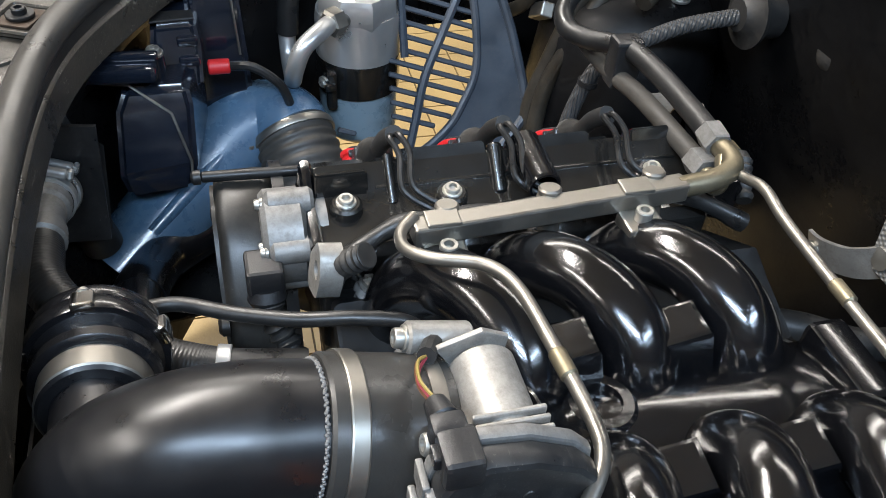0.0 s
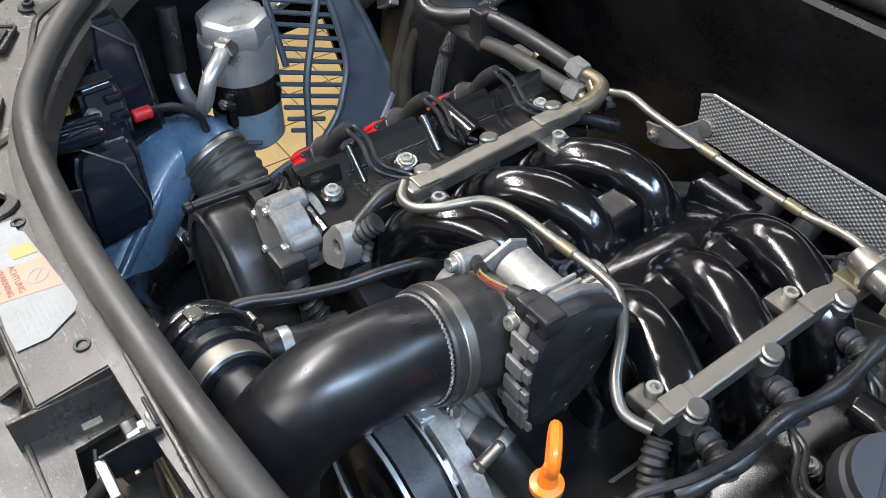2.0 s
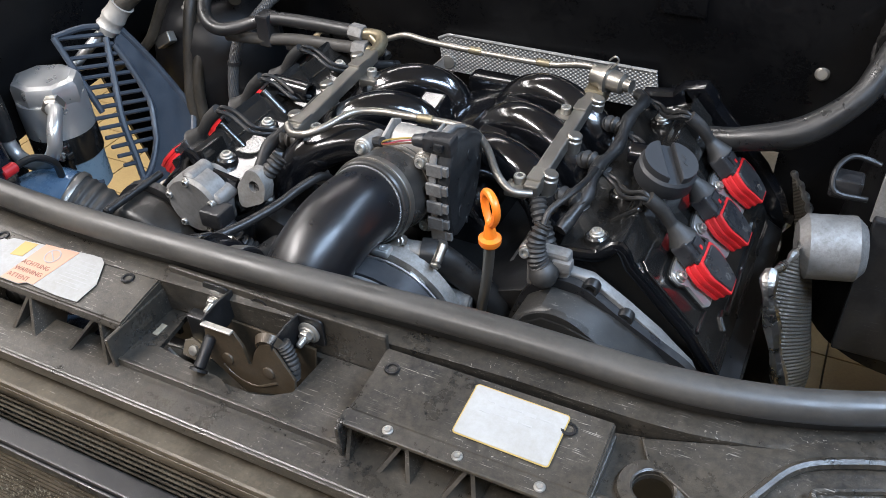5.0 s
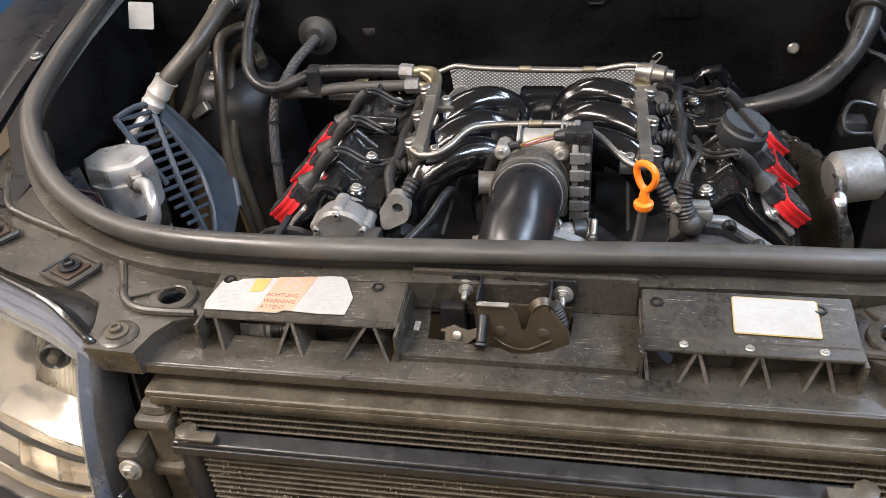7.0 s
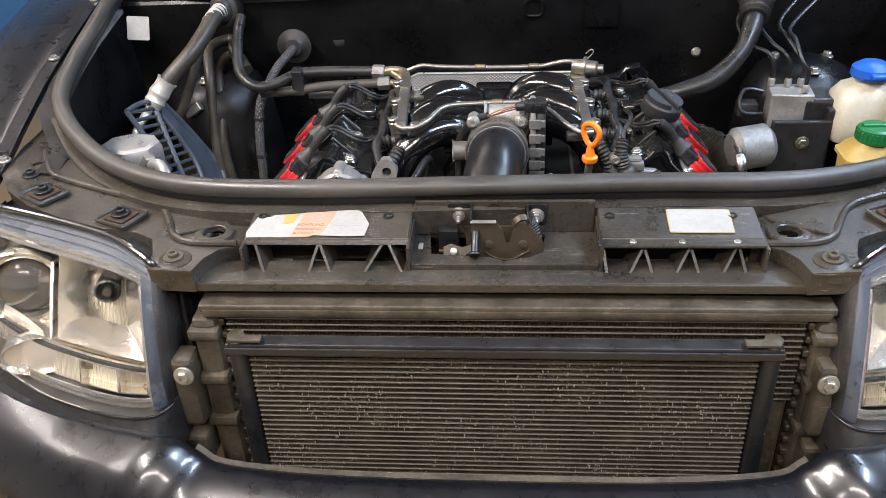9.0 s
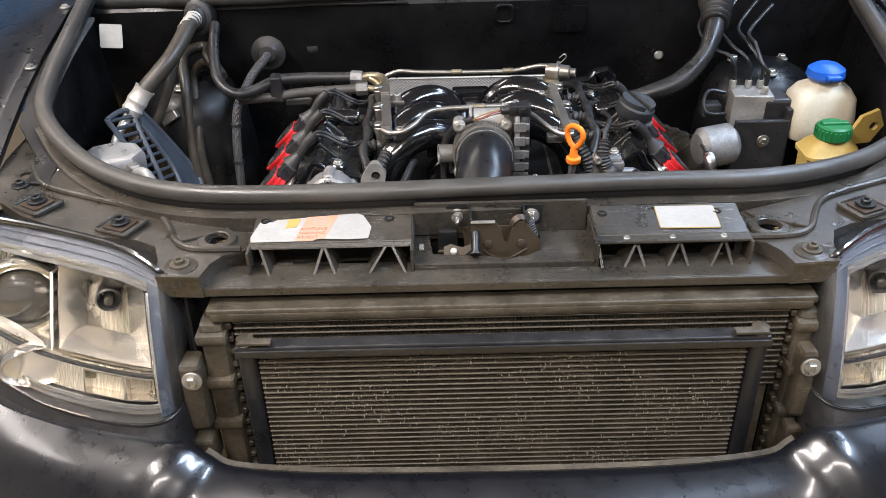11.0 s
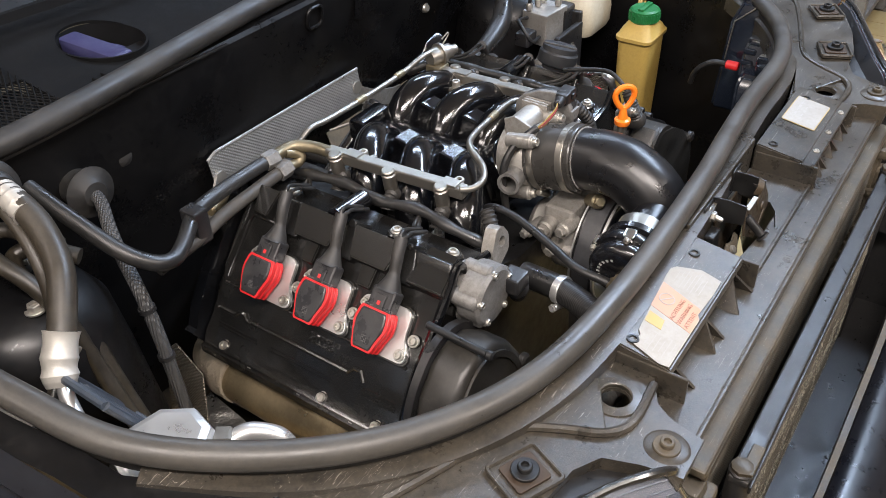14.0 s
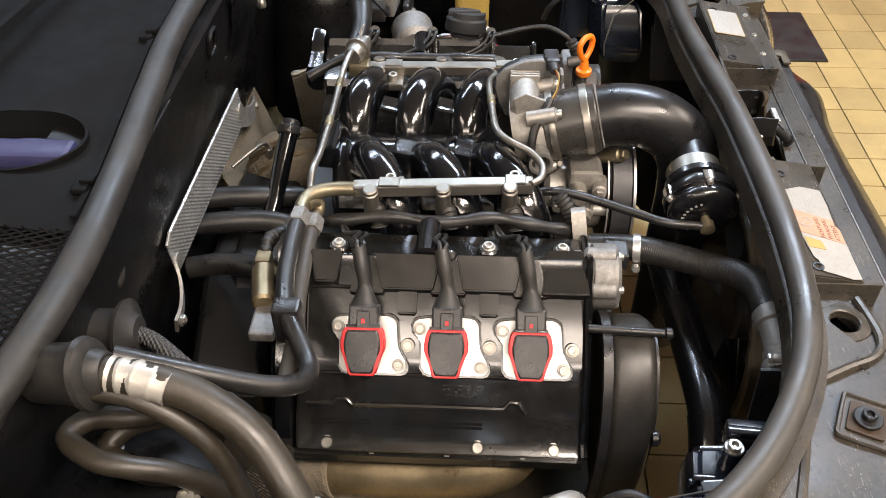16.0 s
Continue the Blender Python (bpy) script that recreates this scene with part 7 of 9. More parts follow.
ac = thing("ac_hose", "thick dusty black air conditioning hose with white crimped sleeves", "hose", (-0.57, 0.55, 0.75))
bm = B()
tube(bm, [(-0.527, 0.66, 0.872), (-0.531, 0.608, 0.867), (-0.537, 0.57, 0.853), (-0.554, 0.53, 0.829), (-0.588, 0.496, 0.796), (-0.607, 0.485, 0.776)], 0.0148, seg=22)
part("hose", bm, M["brown_hose"], ac)
bm = B()
tube(bm, [(-0.592, 0.493, 0.793), (-0.608, 0.484, 0.773), (-0.617, 0.477, 0.760), (-0.622, 0.472, 0.751)], lambda t: 0.0188 - 0.0018 * abs(math.sin(3.0 * math.pi * t)) - (0.004 * max(0, t - 0.8) / 0.2), seg=22, n=14)
part("crimp_sleeve", bm, M["crimp"], ac, "white ringed crimp sleeve")
bm = B()
tube(bm, [(-0.528, 0.645, 0.8715), (-0.529, 0.632, 0.8705), (-0.531, 0.615, 0.8685), (-0.5335, 0.598, 0.864)], lambda t: 0.0158 - 0.0016 * abs(math.sin(4.0 * math.pi * t)) + 0.0004 * math.sin(23 * t), seg=22, n=14)
part("crimp_sleeve", bm, M["crimp"], ac)
bm = B()
lathe(bm, [(0.0, 0.0), (0.023, 0.0), (0.024, 0.034), (0.027, 0.042), (0.029, 0.046), (0.028, 0.051), (0.024, 0.054), (0.020, 0.055), (0.018, 0.064), (0.016, 0.066), (0, 0.066)], basis((-0.522, 0.712, 0.862), (-0.08, -1, 0.12)) @ Matrix.Diagonal((0.95, 1.2, 1, 1)), 40)
part("grommet", bm, M["rubber"], ac, "black rubber bulkhead grommet")
for k, pts_ in enumerate(([(-0.536, 0.670, 0.862), (-0.541, 0.622, 0.856), (-0.552, 0.575, 0.825), (-0.568, 0.548, 0.775), (-0.602, 0.528, 0.71), (-0.655, 0.50, 0.675)],
                          [(-0.50, 0.62, 0.79), (-0.516, 0.648, 0.80), (-0.520, 0.685, 0.80), (-0.540, 0.698, 0.80), (-0.560, 0.668, 0.80), (-0.563, 0.64, 0.795), (-0.555, 0.605, 0.775), (-0.548, 0.575, 0.735), (-0.545, 0.55, 0.67), (-0.54, 0.53, 0.60), (-0.52, 0.52, 0.46)],
                          [(-0.485, 0.62, 0.765), (-0.51, 0.658, 0.778), (-0.535, 0.672, 0.775), (-0.548, 0.64, 0.765), (-0.540, 0.60, 0.745), (-0.532, 0.57, 0.70), (-0.53, 0.54, 0.62), (-0.51, 0.53, 0.48)])):
    bm = B()
    tube(bm, pts_, 0.0085 if k == 0 else 0.0100, seg=14)
    part("thin_pipe", bm, M["brown_hose"], ac)
bm = B()
mm = frame_from((-0.577, 0.545, 0.715), (0.85, 0.1, 0.5), (-0.4, 0.3, 0.8))
box(bm, (0, 0, 0), (0.034, 0.018, 0.016), 0.002, mm)
solo("pipe_clip", bm, M["steel"], "bent steel clip holding two thin pipes", "clip")

# louvred panel below the drier: a steep plane that leans out, with slats
liner = thing("louvred_panel", "grey-blue plastic louvred panel with floor showing through", "louvred panel", (-0.55, 0.42, 0.55))


def on_liner(y, z, out=0.0):
    return Vector((-0.527 - 0.468 * (z - 0.563) + 0.906 * out, y, z + 0.424 * out))


EDGE = [(0.300, 0.545), (0.340, 0.556), (0.392, 0.566), (0.430, 0.590), (0.450, 0.615), (0.468, 0.650), (0.470, 0.700), (0.466, 0.735)]
OUTER = [(0.300, 0.525), (0.345, 0.530), (0.430, 0.540), (0.490, 0.560), (0.525, 0.595), (0.528, 0.615), (0.512, 0.69), (0.490, 0.752)]
bm = B()
loft(bm, [[on_liner(*p) for p in EDGE], [on_liner(*p) for p in OUTER]])
thicken(bm, 0.005)
part("border", bm, M["liner"], liner)
bm = B()
tube(bm, [on_liner(y, z, 0.003) for y, z in EDGE], 0.005, seg=10)
part("raised_edge", bm, M["liner"], liner)
bm = B()
tube(bm, [on_liner(y, z, 0.004) for y, z in OUTER[3:]], 0.006, seg=10)
part("outer_edge", bm, M["liner"], liner)
bm = B()
tube(bm, [on_liner(y, z, 0.001) for y, z in ((0.462, 0.748), (0.430, 0.69), (0.406, 0.645), (0.392, 0.60), (0.380, 0.562))], 0.0055, seg=8)
part("bar", bm, M["liner"], liner)


def right_edge(z):
    for (y0, z0), (y1, z1) in zip(EDGE, EDGE[1:]):
        if z0 <= z <= z1:
            return y0 + (y1 - y0) * (z - z0) / (z1 - z0)
    return EDGE[-1][0] if z > EDGE[-1][1] else EDGE[0][0]


for ends in (((0.384, 0.779), (0.384, 0.72), (0.384, 0.668)), ((0.384, 0.779), (0.44, 0.772), (0.490, 0.752))):
    bm = B()
    tube(bm, [on_liner(y, z, 0.001) for y, z in ends], 0.0048, seg=8)
    part("edge_bar", bm, M["liner"], liner)
for k in range(15):
    z0 = 0.775 - 0.0145 * k
    ya = 0.384 if z0 > 0.66 else 0.364 if z0 > 0.585 else 0.30
    a = on_liner(ya, z0 - 0.30 * (ya - 0.39))
    yb = right_edge(z0 - 0.022) + 0.003
    b = on_liner(yb, z0 - 0.30 * (yb - 0.39))
    if yb - ya < 0.015 or b.z < 0.552:
        continue
    bm = B()
    box(bm, (0, 0, 0), ((b - a).length, 0.0062, 0.006), 0.0015, frame_from((a + b) / 2, b - a, (-0.424, 0, 0.906)), seg=1)
    part("slat", bm, M["liner"], liner)

# ---- black boxes behind the headlight ----
for s in (-1, 1):
    hb = thing("headlight_rear_housing", "gloss black plastic box behind the headlight with a wire clip", "plastic housing", (s * 0.47, 0.11, 0.6), group="headlight housings")

    def block(levels, name, parent):
        """A moulded box lofted through its levels, with rounded edges."""
        bm = B()
        loft(bm, [[(s * x, y, z) for x, y in ring + ring[:1]] for z, ring in levels])
        bmesh.ops.remove_doubles(bm, verts=bm.verts, dist=0.0001)
        for i in (0, -1):
            z, ring = levels[i]
            vs = [min(bm.verts, key=lambda v: (v.co - Vector((s * x, y, z))).length) for x, y in ring]
            try:
                bm.faces.new(vs)
            except ValueError:
                pass
        bmesh.ops.recalc_face_normals(bm, faces=bm.faces)
        bmesh.ops.bevel(bm, geom=[e for e in bm.edges if e.is_manifold and e.calc_face_angle(0) > 0.45], offset=0.006, segments=3, affect="EDGES", clamp_overlap=True)
        return part(name, bm, M["airbox"], parent)

    body = block(((0.610, ((0.438, 0.076), (0.444, 0.136), (0.540, 0.155), (0.540, 0.070))), (0.640, ((0.430, 0.072), (0.441, 0.144), (0.545, 0.160), (0.545, 0.066))), (0.700, ((0.452, 0.078), (0.456, 0.148), (0.550, 0.160), (0.550, 0.075))), (0.718, ((0.466, 0.088), (0.466, 0.145), (0.550, 0.158), (0.550, 0.086)))), "box", hb)
    tower = block(((0.690, ((0.496, 0.112), (0.500, 0.160), (0.585, 0.164), (0.585, 0.112))), (0.730, ((0.512, 0.114), (0.516, 0.162), (0.585, 0.166), (0.585, 0.114))), (0.753, ((0.522, 0.117), (0.526, 0.159), (0.578, 0.162), (0.578, 0.117)))), "tower", hb)
    block(((0.60, ((0.552, 0.150), (0.552, 0.212), (0.64, 0.215), (0.64, 0.150))), (0.765, ((0.560, 0.150), (0.560, 0.204), (0.64, 0.206), (0.64, 0.150))), (0.800, ((0.572, 0.158), (0.572, 0.192), (0.63, 0.195), (0.63, 0.158)))), "rear_box", hb)
    for k in range(2):
        bm = B()
        box(bm, (s * (0.517 - 0.007 * k), 0.150, 0.738 - 0.018 * k), (0.008, 0.020, 0.010), 0.002, Matrix())
        part("ridge", bm, M["airbox"], tower)
    bm = B()
    plate(bm, [(-0.012, -0.022), (0.010, -0.020), (0.010, 0.020), (-0.008, 0.021)], 0.003, Matrix.Translation((s * 0.538, 0.138, 0.753)) @ Matrix.Scale(s, 4, (1, 0, 0)), 0.0015)
    part("cap_plate", bm, M["plastic"], tower, "dusty grey cap plate")
    bm = B()
    box(bm, (0, 0, 0), (0.026, 0.074, 0.016), 0.004, pose(s * 0.468, 0.084, 0.738, 0, 0, s * 4))
    box(bm, (s * 0.006, 0.004, 0.011), (0.010, 0.070, 0.008), 0.002, pose(s * 0.468, 0.084, 0.738, 0, 0, s * 4))
    part("bridge", bm, M["airbox"], hb)
    bm = B()
    rod(bm, (s * 0.486, 0.119, 0.712), (s * 0.486, 0.119, 0.744), 0.010, 0.009, 20)
    part("screw_post", bm, M["airbox"], hb)
    bm = B()
    bolt(bm, (s * 0.486, 0.119, 0.744), (0, 0, 1), 0.0065, 0.005, 1.4, hexa=False)
    part("bolt", bm, M["zinc"], hb)
    for wire in (((0.474, 0.066, 0.722), (0.466, 0.093, 0.723), (0.453, 0.128, 0.697), (0.438, 0.140, 0.650), (0.434, 0.138, 0.628)), ((0.566, 0.160, 0.800), (0.557, 0.196, 0.768), (0.551, 0.200, 0.70))):
        bm = B()
        tube(bm, [(s * x, y, z) for x, y, z in wire], 0.0014, seg=6, smooth=False)
        part("wire_clip", bm, M["steel"], hb)
    bm = B()
    p = Vector((s * 0.524, 0.166, 0.703))
    rod(bm, p, p + Vector((s * 0.0, 0.022, 0.0)), 0.008, seg=16)
    plug = part("cable_plug", bm, M["red"], hb, "orange-red cable plug")
    bm = B()
    tube(bm, [p + Vector((0, 0.02, 0)), p + Vector((s * -0.01, 0.045, 0.002)), p + Vector((s * -0.01, 0.07, -0.02)), p + Vector((0, 0.08, -0.05))], 0.005, seg=10)
    part("cable", bm, M["hose"], plug)

snork = thing("intake_snorkel", "dark blue-grey plastic air duct with a ribbed rubber hose", "air duct", (-0.47, 0.20, 0.52))
bm = B()
tube(bm, [(-0.455, 0.045, 0.50), (-0.485, 0.088, 0.528), (-0.522, 0.140, 0.567), (-0.552, 0.190, 0.600), (-0.558, 0.220, 0.609), (-0.545, 0.240, 0.610), (-0.528, 0.248, 0.604)], lambda t: 0.050 - 0.0035 * t, seg=36)
part("duct", bm, M["duct"], snork)
bm = B()
tube(bm, [(-0.538, 0.245, 0.608), (-0.520, 0.250, 0.600), (-0.497, 0.256, 0.582), (-0.475, 0.260, 0.553), (-0.458, 0.262, 0.51), (-0.452, 0.262, 0.44)], lambda t: 0.0450 + 0.0012 * math.sin(90 * t), seg=30, n=24)
part("rubber_hose", bm, M["grey_hose"], snork)
bm = B()
tube(bm, [(-0.448, 0.088, 0.556), (-0.486, 0.140, 0.588), (-0.520, 0.188, 0.617), (-0.538, 0.225, 0.640)], lambda t: 0.007 + 0.004 * math.sin(math.pi * t), seg=12)
part("rib", bm, M["duct"], snork)
clamp(snork, (-0.528, 0.248, 0.604), (0.85, 0.25, -0.5), 0.0470, 0.009, (0.3, -1, 0), "steel")

# ---- hoses on the bulkhead side ----
sup = thing("fuel_hose_pair", "pair of black fuel hoses with bright nuts and a plastic clip", "hose", (-0.36, 0.55, 0.75))
bm = B()
tube(bm, [(-0.215, 0.560, 0.779), (-0.26, 0.560, 0.780), (-0.32, 0.556, 0.782), (-0.366, 0.547, 0.782), (-0.405, 0.526, 0.772), (-0.432, 0.514, 0.770), (-0.456, 0.518, 0.779), (-0.476, 0.545, 0.798), (-0.488, 0.60, 0.828), (-0.495, 0.66, 0.855)], 0.0098, seg=16)
part("hose", bm, M["hose"], sup)
bm = B()
tube(bm, [(-0.205, 0.548, 0.762), (-0.25, 0.548, 0.760), (-0.32, 0.545, 0.758), (-0.38, 0.54, 0.752), (-0.44, 0.54, 0.748)], 0.0088, seg=16)
part("hose", bm, M["grey_hose"], sup)
for p, q in (((-0.232, 0.5605, 0.7795), (-0.208, 0.559, 0.7785)), ((-0.222, 0.548, 0.761), (-0.20, 0.548, 0.762))):
    bm = B()
    lathe(bm, [(0, 0), (0.0115, 0), (0.0125, 0.002), (0.0125, 0.02), (0.0115, 0.022), (0, 0.022)], basis(p, Vector(q) - Vector(p)), 6)
    part("nut", bm, M["alu_grey"], sup)
bm = B()
box(bm, (-0.368, 0.546, 0.768), (0.022, 0.028, 0.048), 0.003)
part("hose_clip", bm, M["plastic"], sup)
bm = B()
tube(bm, [(-0.196, 0.556, 0.778), (-0.183, 0.550, 0.772), (-0.178, 0.545, 0.766), (-0.186, 0.546, 0.76), (-0.20, 0.548, 0.762)], 0.007, seg=14)
part("union", bm, M["brass"], sup, "yellow-tinted union")

br = thing("wiring_sleeve", "braided wiring sleeve from a round bulkhead grommet", "cable", (-0.42, 0.65, 0.72))
bm = B()
lathe(bm, [(0, 0), (0.024, 0), (0.024, 0.024), (0.033, 0.027), (0.034, 0.031), (0.022, 0.035), (0.016, 0.042), (0, 0.044)], basis((-0.407, 0.724, 0.784), (0, -1, 0.05)), 32)
part("grommet", bm, M["rubber"], br)
bm = B()
tube(bm, [(-0.406, 0.69, 0.785), (-0.412, 0.668, 0.780), (-0.43, 0.635, 0.764), (-0.445, 0.60, 0.74), (-0.455, 0.57, 0.715), (-0.46, 0.55, 0.66), (-0.462, 0.54, 0.58), (-0.462, 0.53, 0.44)], 0.0085, seg=14)
part("sleeve", bm, M["braid"], br)
for p in ((-0.458, 0.56, 0.69), (-0.461, 0.545, 0.62)):
    bm = B()
    lathe(bm, [(0.009, -0.003), (0.011, -0.003), (0.011, 0.003), (0.009, 0.003), (0.009, -0.003)], basis(p, (0, 0.1, 1)), 18)
    part("tie", bm, M["plastic"], br)

# strut towers
for s in (-1, 1):
    tw = thing("strut_tower", "black painted suspension tower dome with bolts", "strut tower", (s * 0.58, 0.62, 0.5), group="strut towers")
    bm = B()
    lathe(bm, [(0.0, 0.755), (0.05, 0.752), (0.085, 0.735), (0.105, 0.70), (0.115, 0.62), (0.13, 0.45), (0, 0.45)], Matrix.Translation((s * 0.565, 0.655, 0)), 40)
    dome = part("dome", bm, M["wall_paint"], tw)
    for a in (30, 150, 270):
        bm = B()
        bolt(bm, (s * 0.565 + 0.055 * math.cos(radians(a)), 0.655 + 0.055 * math.sin(radians(a)), 0.75), (0, 0, 1), 0.008, 0.008, 1.5)
        part("bolt", bm, M["zinc"], dome)

# heat shield on the bulkhead
sh = thing("bulkhead_heat_shield", "embossed aluminium heat shield bolted to the bulkhead", "heat shield", (0, 0.735, 0.65))
bm = B()
ms = frame_from((-0.005, 0.738, 0.680), (1, -0.02, 0.015), (0, 0.0, 1))
plate(bm, [(-0.178, -0.024), (-0.17, -0.032), (0.14, -0.034), (0.165, -0.03), (0.178, -0.01), (0.172, 0.026), (-0.165, 0.030), (-0.182, 0.022)], 0.002, ms, 0.0006)
part("sheet", bm, M["emboss"], sh)
bm = B()
tube(bm, [ms @ Vector(p) for p in ((-0.182, 0.022, 0.001), (-0.165, 0.030, 0.001), (0.172, 0.026, 0.001))], 0.0026, seg=8, smooth=False)
part("rolled_edge", bm, M["alu_clean"], sh)
for x, y in ((-0.166, -0.016), (0.166, -0.008)):
    bm = B()
    bolt(bm, ms @ Vector((x, y, 0.003)), ms.to_3x3() @ Vector((0, 0, 1)) * -1, 0.007, 0.006, 1.6)
    part("bolt", bm, M["zinc"], sh)
for s, e in ((-1, (-0.245, 0.730, 0.618)), (1, (0.312, 0.757, 0.592))):
    a = ms @ Vector((s * 0.165, -0.02, -0.003))
    bm = B()
    tube(bm, [a, a.lerp(Vector(e), 0.3) + Vector((0, -0.006, -0.008)), a.lerp(Vector(e), 0.7) + Vector((0, -0.006, -0.006)), e], 1.0, sec=[(-0.002, -0.0155), (0.002, -0.0155), (0.002, 0.0155), (-0.002, 0.0155)], n=4)
    arm = part("strap", bm, M["alu"], sh)
    bm = B()
    bolt(bm, Vector(e) + Vector((-s * 0.01, -0.004, 0.002)), (0, -1, 0.1), 0.006, 0.005, 1.5)
    part("bolt", bm, M["zinc"], arm)

# plugs, studs and pressings on the bulkhead, and dark discs for its holes
def on_wall(x, z):
    pts_ = ((0.30, 0.80), (0.55, 0.775), (0.66, 0.757), (0.76, 0.735), (0.82, 0.725), (0.868, 0.72))
    b = 0.012 * (abs(x) / 0.74) ** 2
    for (z0, y0), (z1, y1) in zip(pts_, pts_[1:]):
        if z <= z1:
            return y0 + (y1 - y0) * (z - z0) / (z1 - z0) - b + 0.011
    return 0.731 - b


fw = thing("bulkhead_fittings", "rubber plugs, studs, pressings and dark hole discs on the black bulkhead", "fittings", (0, 0.73, 0.72))
# the flat dark entries are discs that paint the black of open holes
for x, z, r, h, mt_ in ((-0.325, 0.788, 0.019, 0.010, "rubber"), (0.39, 0.765, 0.012, 0.006, "rubber"), (0.02, 0.80, 0.006, 0.002, "dark"), (-0.047, 0.752, 0.011, 0.001, "dark"), (-0.004, 0.752, 0.011, 0.001, "dark"), (-0.075, 0.754, 0.006, 0.001, "dark"), (-0.09, 0.754, 0.005, 0.001, "dark"), (0.13, 0.80, 0.004, 0.003, "zinc"), (0.30, 0.815, 0.004, 0.004, "zinc"), (0.26, 0.82, 0.004, 0.004, "dark"), (-0.30, 0.83, 0.004, 0.005, "zinc"), (-0.36, 0.84, 0.0055, 0.006, "zinc"), (0.02, 0.755, 0.003, 0.003, "zinc"), (-0.2, 0.845, 0.004, 0.004, "dark"), (0.47, 0.76, 0.006, 0.004, "zinc")):
    bm = B()
    lathe(bm, [(0, -0.002), (r * 1.25, -0.002), (r * 1.15, h * 0.3), (r, h * 0.6), (r * 0.6, h), (0, h)], basis((x, on_wall(x, z), z), (0, -1, 0.15)), 24)
    part("plug" if r > 0.01 else "stud", bm, M[mt_], fw)
for x, z in ((0.07, 0.838), (0.20, 0.838)):
    bm = B()
    mm = frame_from((x, on_wall(x, z) - 0.001, z), (1, 0, 0), (0, -0.12, 1))
    tube(bm, [mm @ Vector((a, b, 0.0)) for a, b in rrect(0.034, 0.036, 0.010)], 0.004, seg=8, closed=True, n=2)
    if x > 0.1:
        plate(bm, rrect(0.05, 0.05, 0.006), 0.006, mm, 0.002)
    part("pressed_frame", bm, M["wall_paint"], fw)

# more open holes, their darkness painted as flat oval discs
for x, z, r in ((-0.19, 0.762, 0.008), (-0.205, 0.745, 0.005), (-0.34, 0.742, 0.008), (-0.36, 0.725, 0.005), (-0.145, 0.772, 0.009), (0.18, 0.79, 0.006), (0.33, 0.79, 0.007), (0.44, 0.82, 0.006), (-0.24, 0.80, 0.004), (0.08, 0.775, 0.005)):
    bm = B()
    lathe(bm, [(0, -0.001), (r, -0.001), (r, 0.0006), (0, 0.0006)], basis((x, on_wall(x, z) - 0.0005, z), (0, -1, 0.15)) @ Matrix.Diagonal((1, 1.5, 1, 1)), 20)
    part("hole_plug", bm, M["dark"], fw)
bm = B()
tube(bm, [(x, on_wall(x, z) - 0.001, z) for x, z in ((-0.42, 0.70), (-0.40, 0.80), (-0.37, 0.815), (-0.10, 0.82), (0.05, 0.815))], 0.003, seg=6, n=6)
part("crease", bm, M["wall_paint"], fw)
bm = B()
tube(bm, [(x, on_wall(x, z) - 0.001, z) for x, z in ((0.26, 0.70), (0.28, 0.77), (0.32, 0.80), (0.52, 0.80))], 0.003, seg=6, n=6)
part("crease", bm, M["wall_paint"], fw)

# wrapped turbine housing low behind the engine
tb = thing("turbine_housing", "turbine housing bandaged in frayed tan heat wrap", "turbocharger", (0.20, 0.69, 0.50))
bm = B()
mw_ = basis((0.165, 0.665, 0.545), (0.75, 0.35, 0.55))
prof = [(0.0, -0.05)]
for k in range(15):
    prof.append((0.050 + 0.022 * math.sin(math.pi * k / 14) + (0.0022 if k % 3 == 0 else 0), -0.05 + 0.115 * k / 14))
prof += [(0.030, 0.072), (0, 0.074)]
lathe(bm, prof, mw_, 48)
rng = random.Random(9)
for v in bm.verts:
    v.co += Vector((rng.uniform(-1, 1), rng.uniform(-1, 1), rng.uniform(-1, 1))) * 0.0018
body = part("wrapped_body", bm, M["wrap"], tb)
for k in range(2):
    bm = B()
    lathe(bm, [(0.070, -0.004), (0.0735, -0.004), (0.0735, 0.004), (0.070, 0.004), (0.070, -0.004)], mw_ @ pose(0, 0, 0.002 + 0.028 * k, 6, 4, 0), 48)
    part("tie_band", bm, M["bronze"], body, "dark steel tie band")
bm = B()
o_ = Vector((0.135, 0.690, 0.612))
rod(bm, o_ - Vector((0, 0, 0.012)), o_ + Vector((0, 0, 0.010)), 0.0065, seg=6)
tube(bm, [o_ + Vector((0, 0, 0.008)), o_ + Vector((-0.004, 0.004, 0.020)), o_ + Vector((-0.016, 0.014, 0.022)), o_ + Vector((-0.055, 0.045, 0.012))], 0.0028, seg=10)
part("sensor_pipe", bm, M["steel"], tb)
bm = B()
loft(bm, [[(0.10 + 0.05 * j, 0.640 + 0.012 * math.sin(1.9 * j), 0.47), (0.10 + 0.05 * j, 0.735, 0.50 + 0.010 * math.cos(2.3 * j)), (0.10 + 0.05 * j, 0.765, 0.60)] for j in range(6)])
thicken(bm, 0.002)
solo("rear_foil_shield", bm, M["wrap"], "dusty tan heat shield under the turbine", "heat shield")

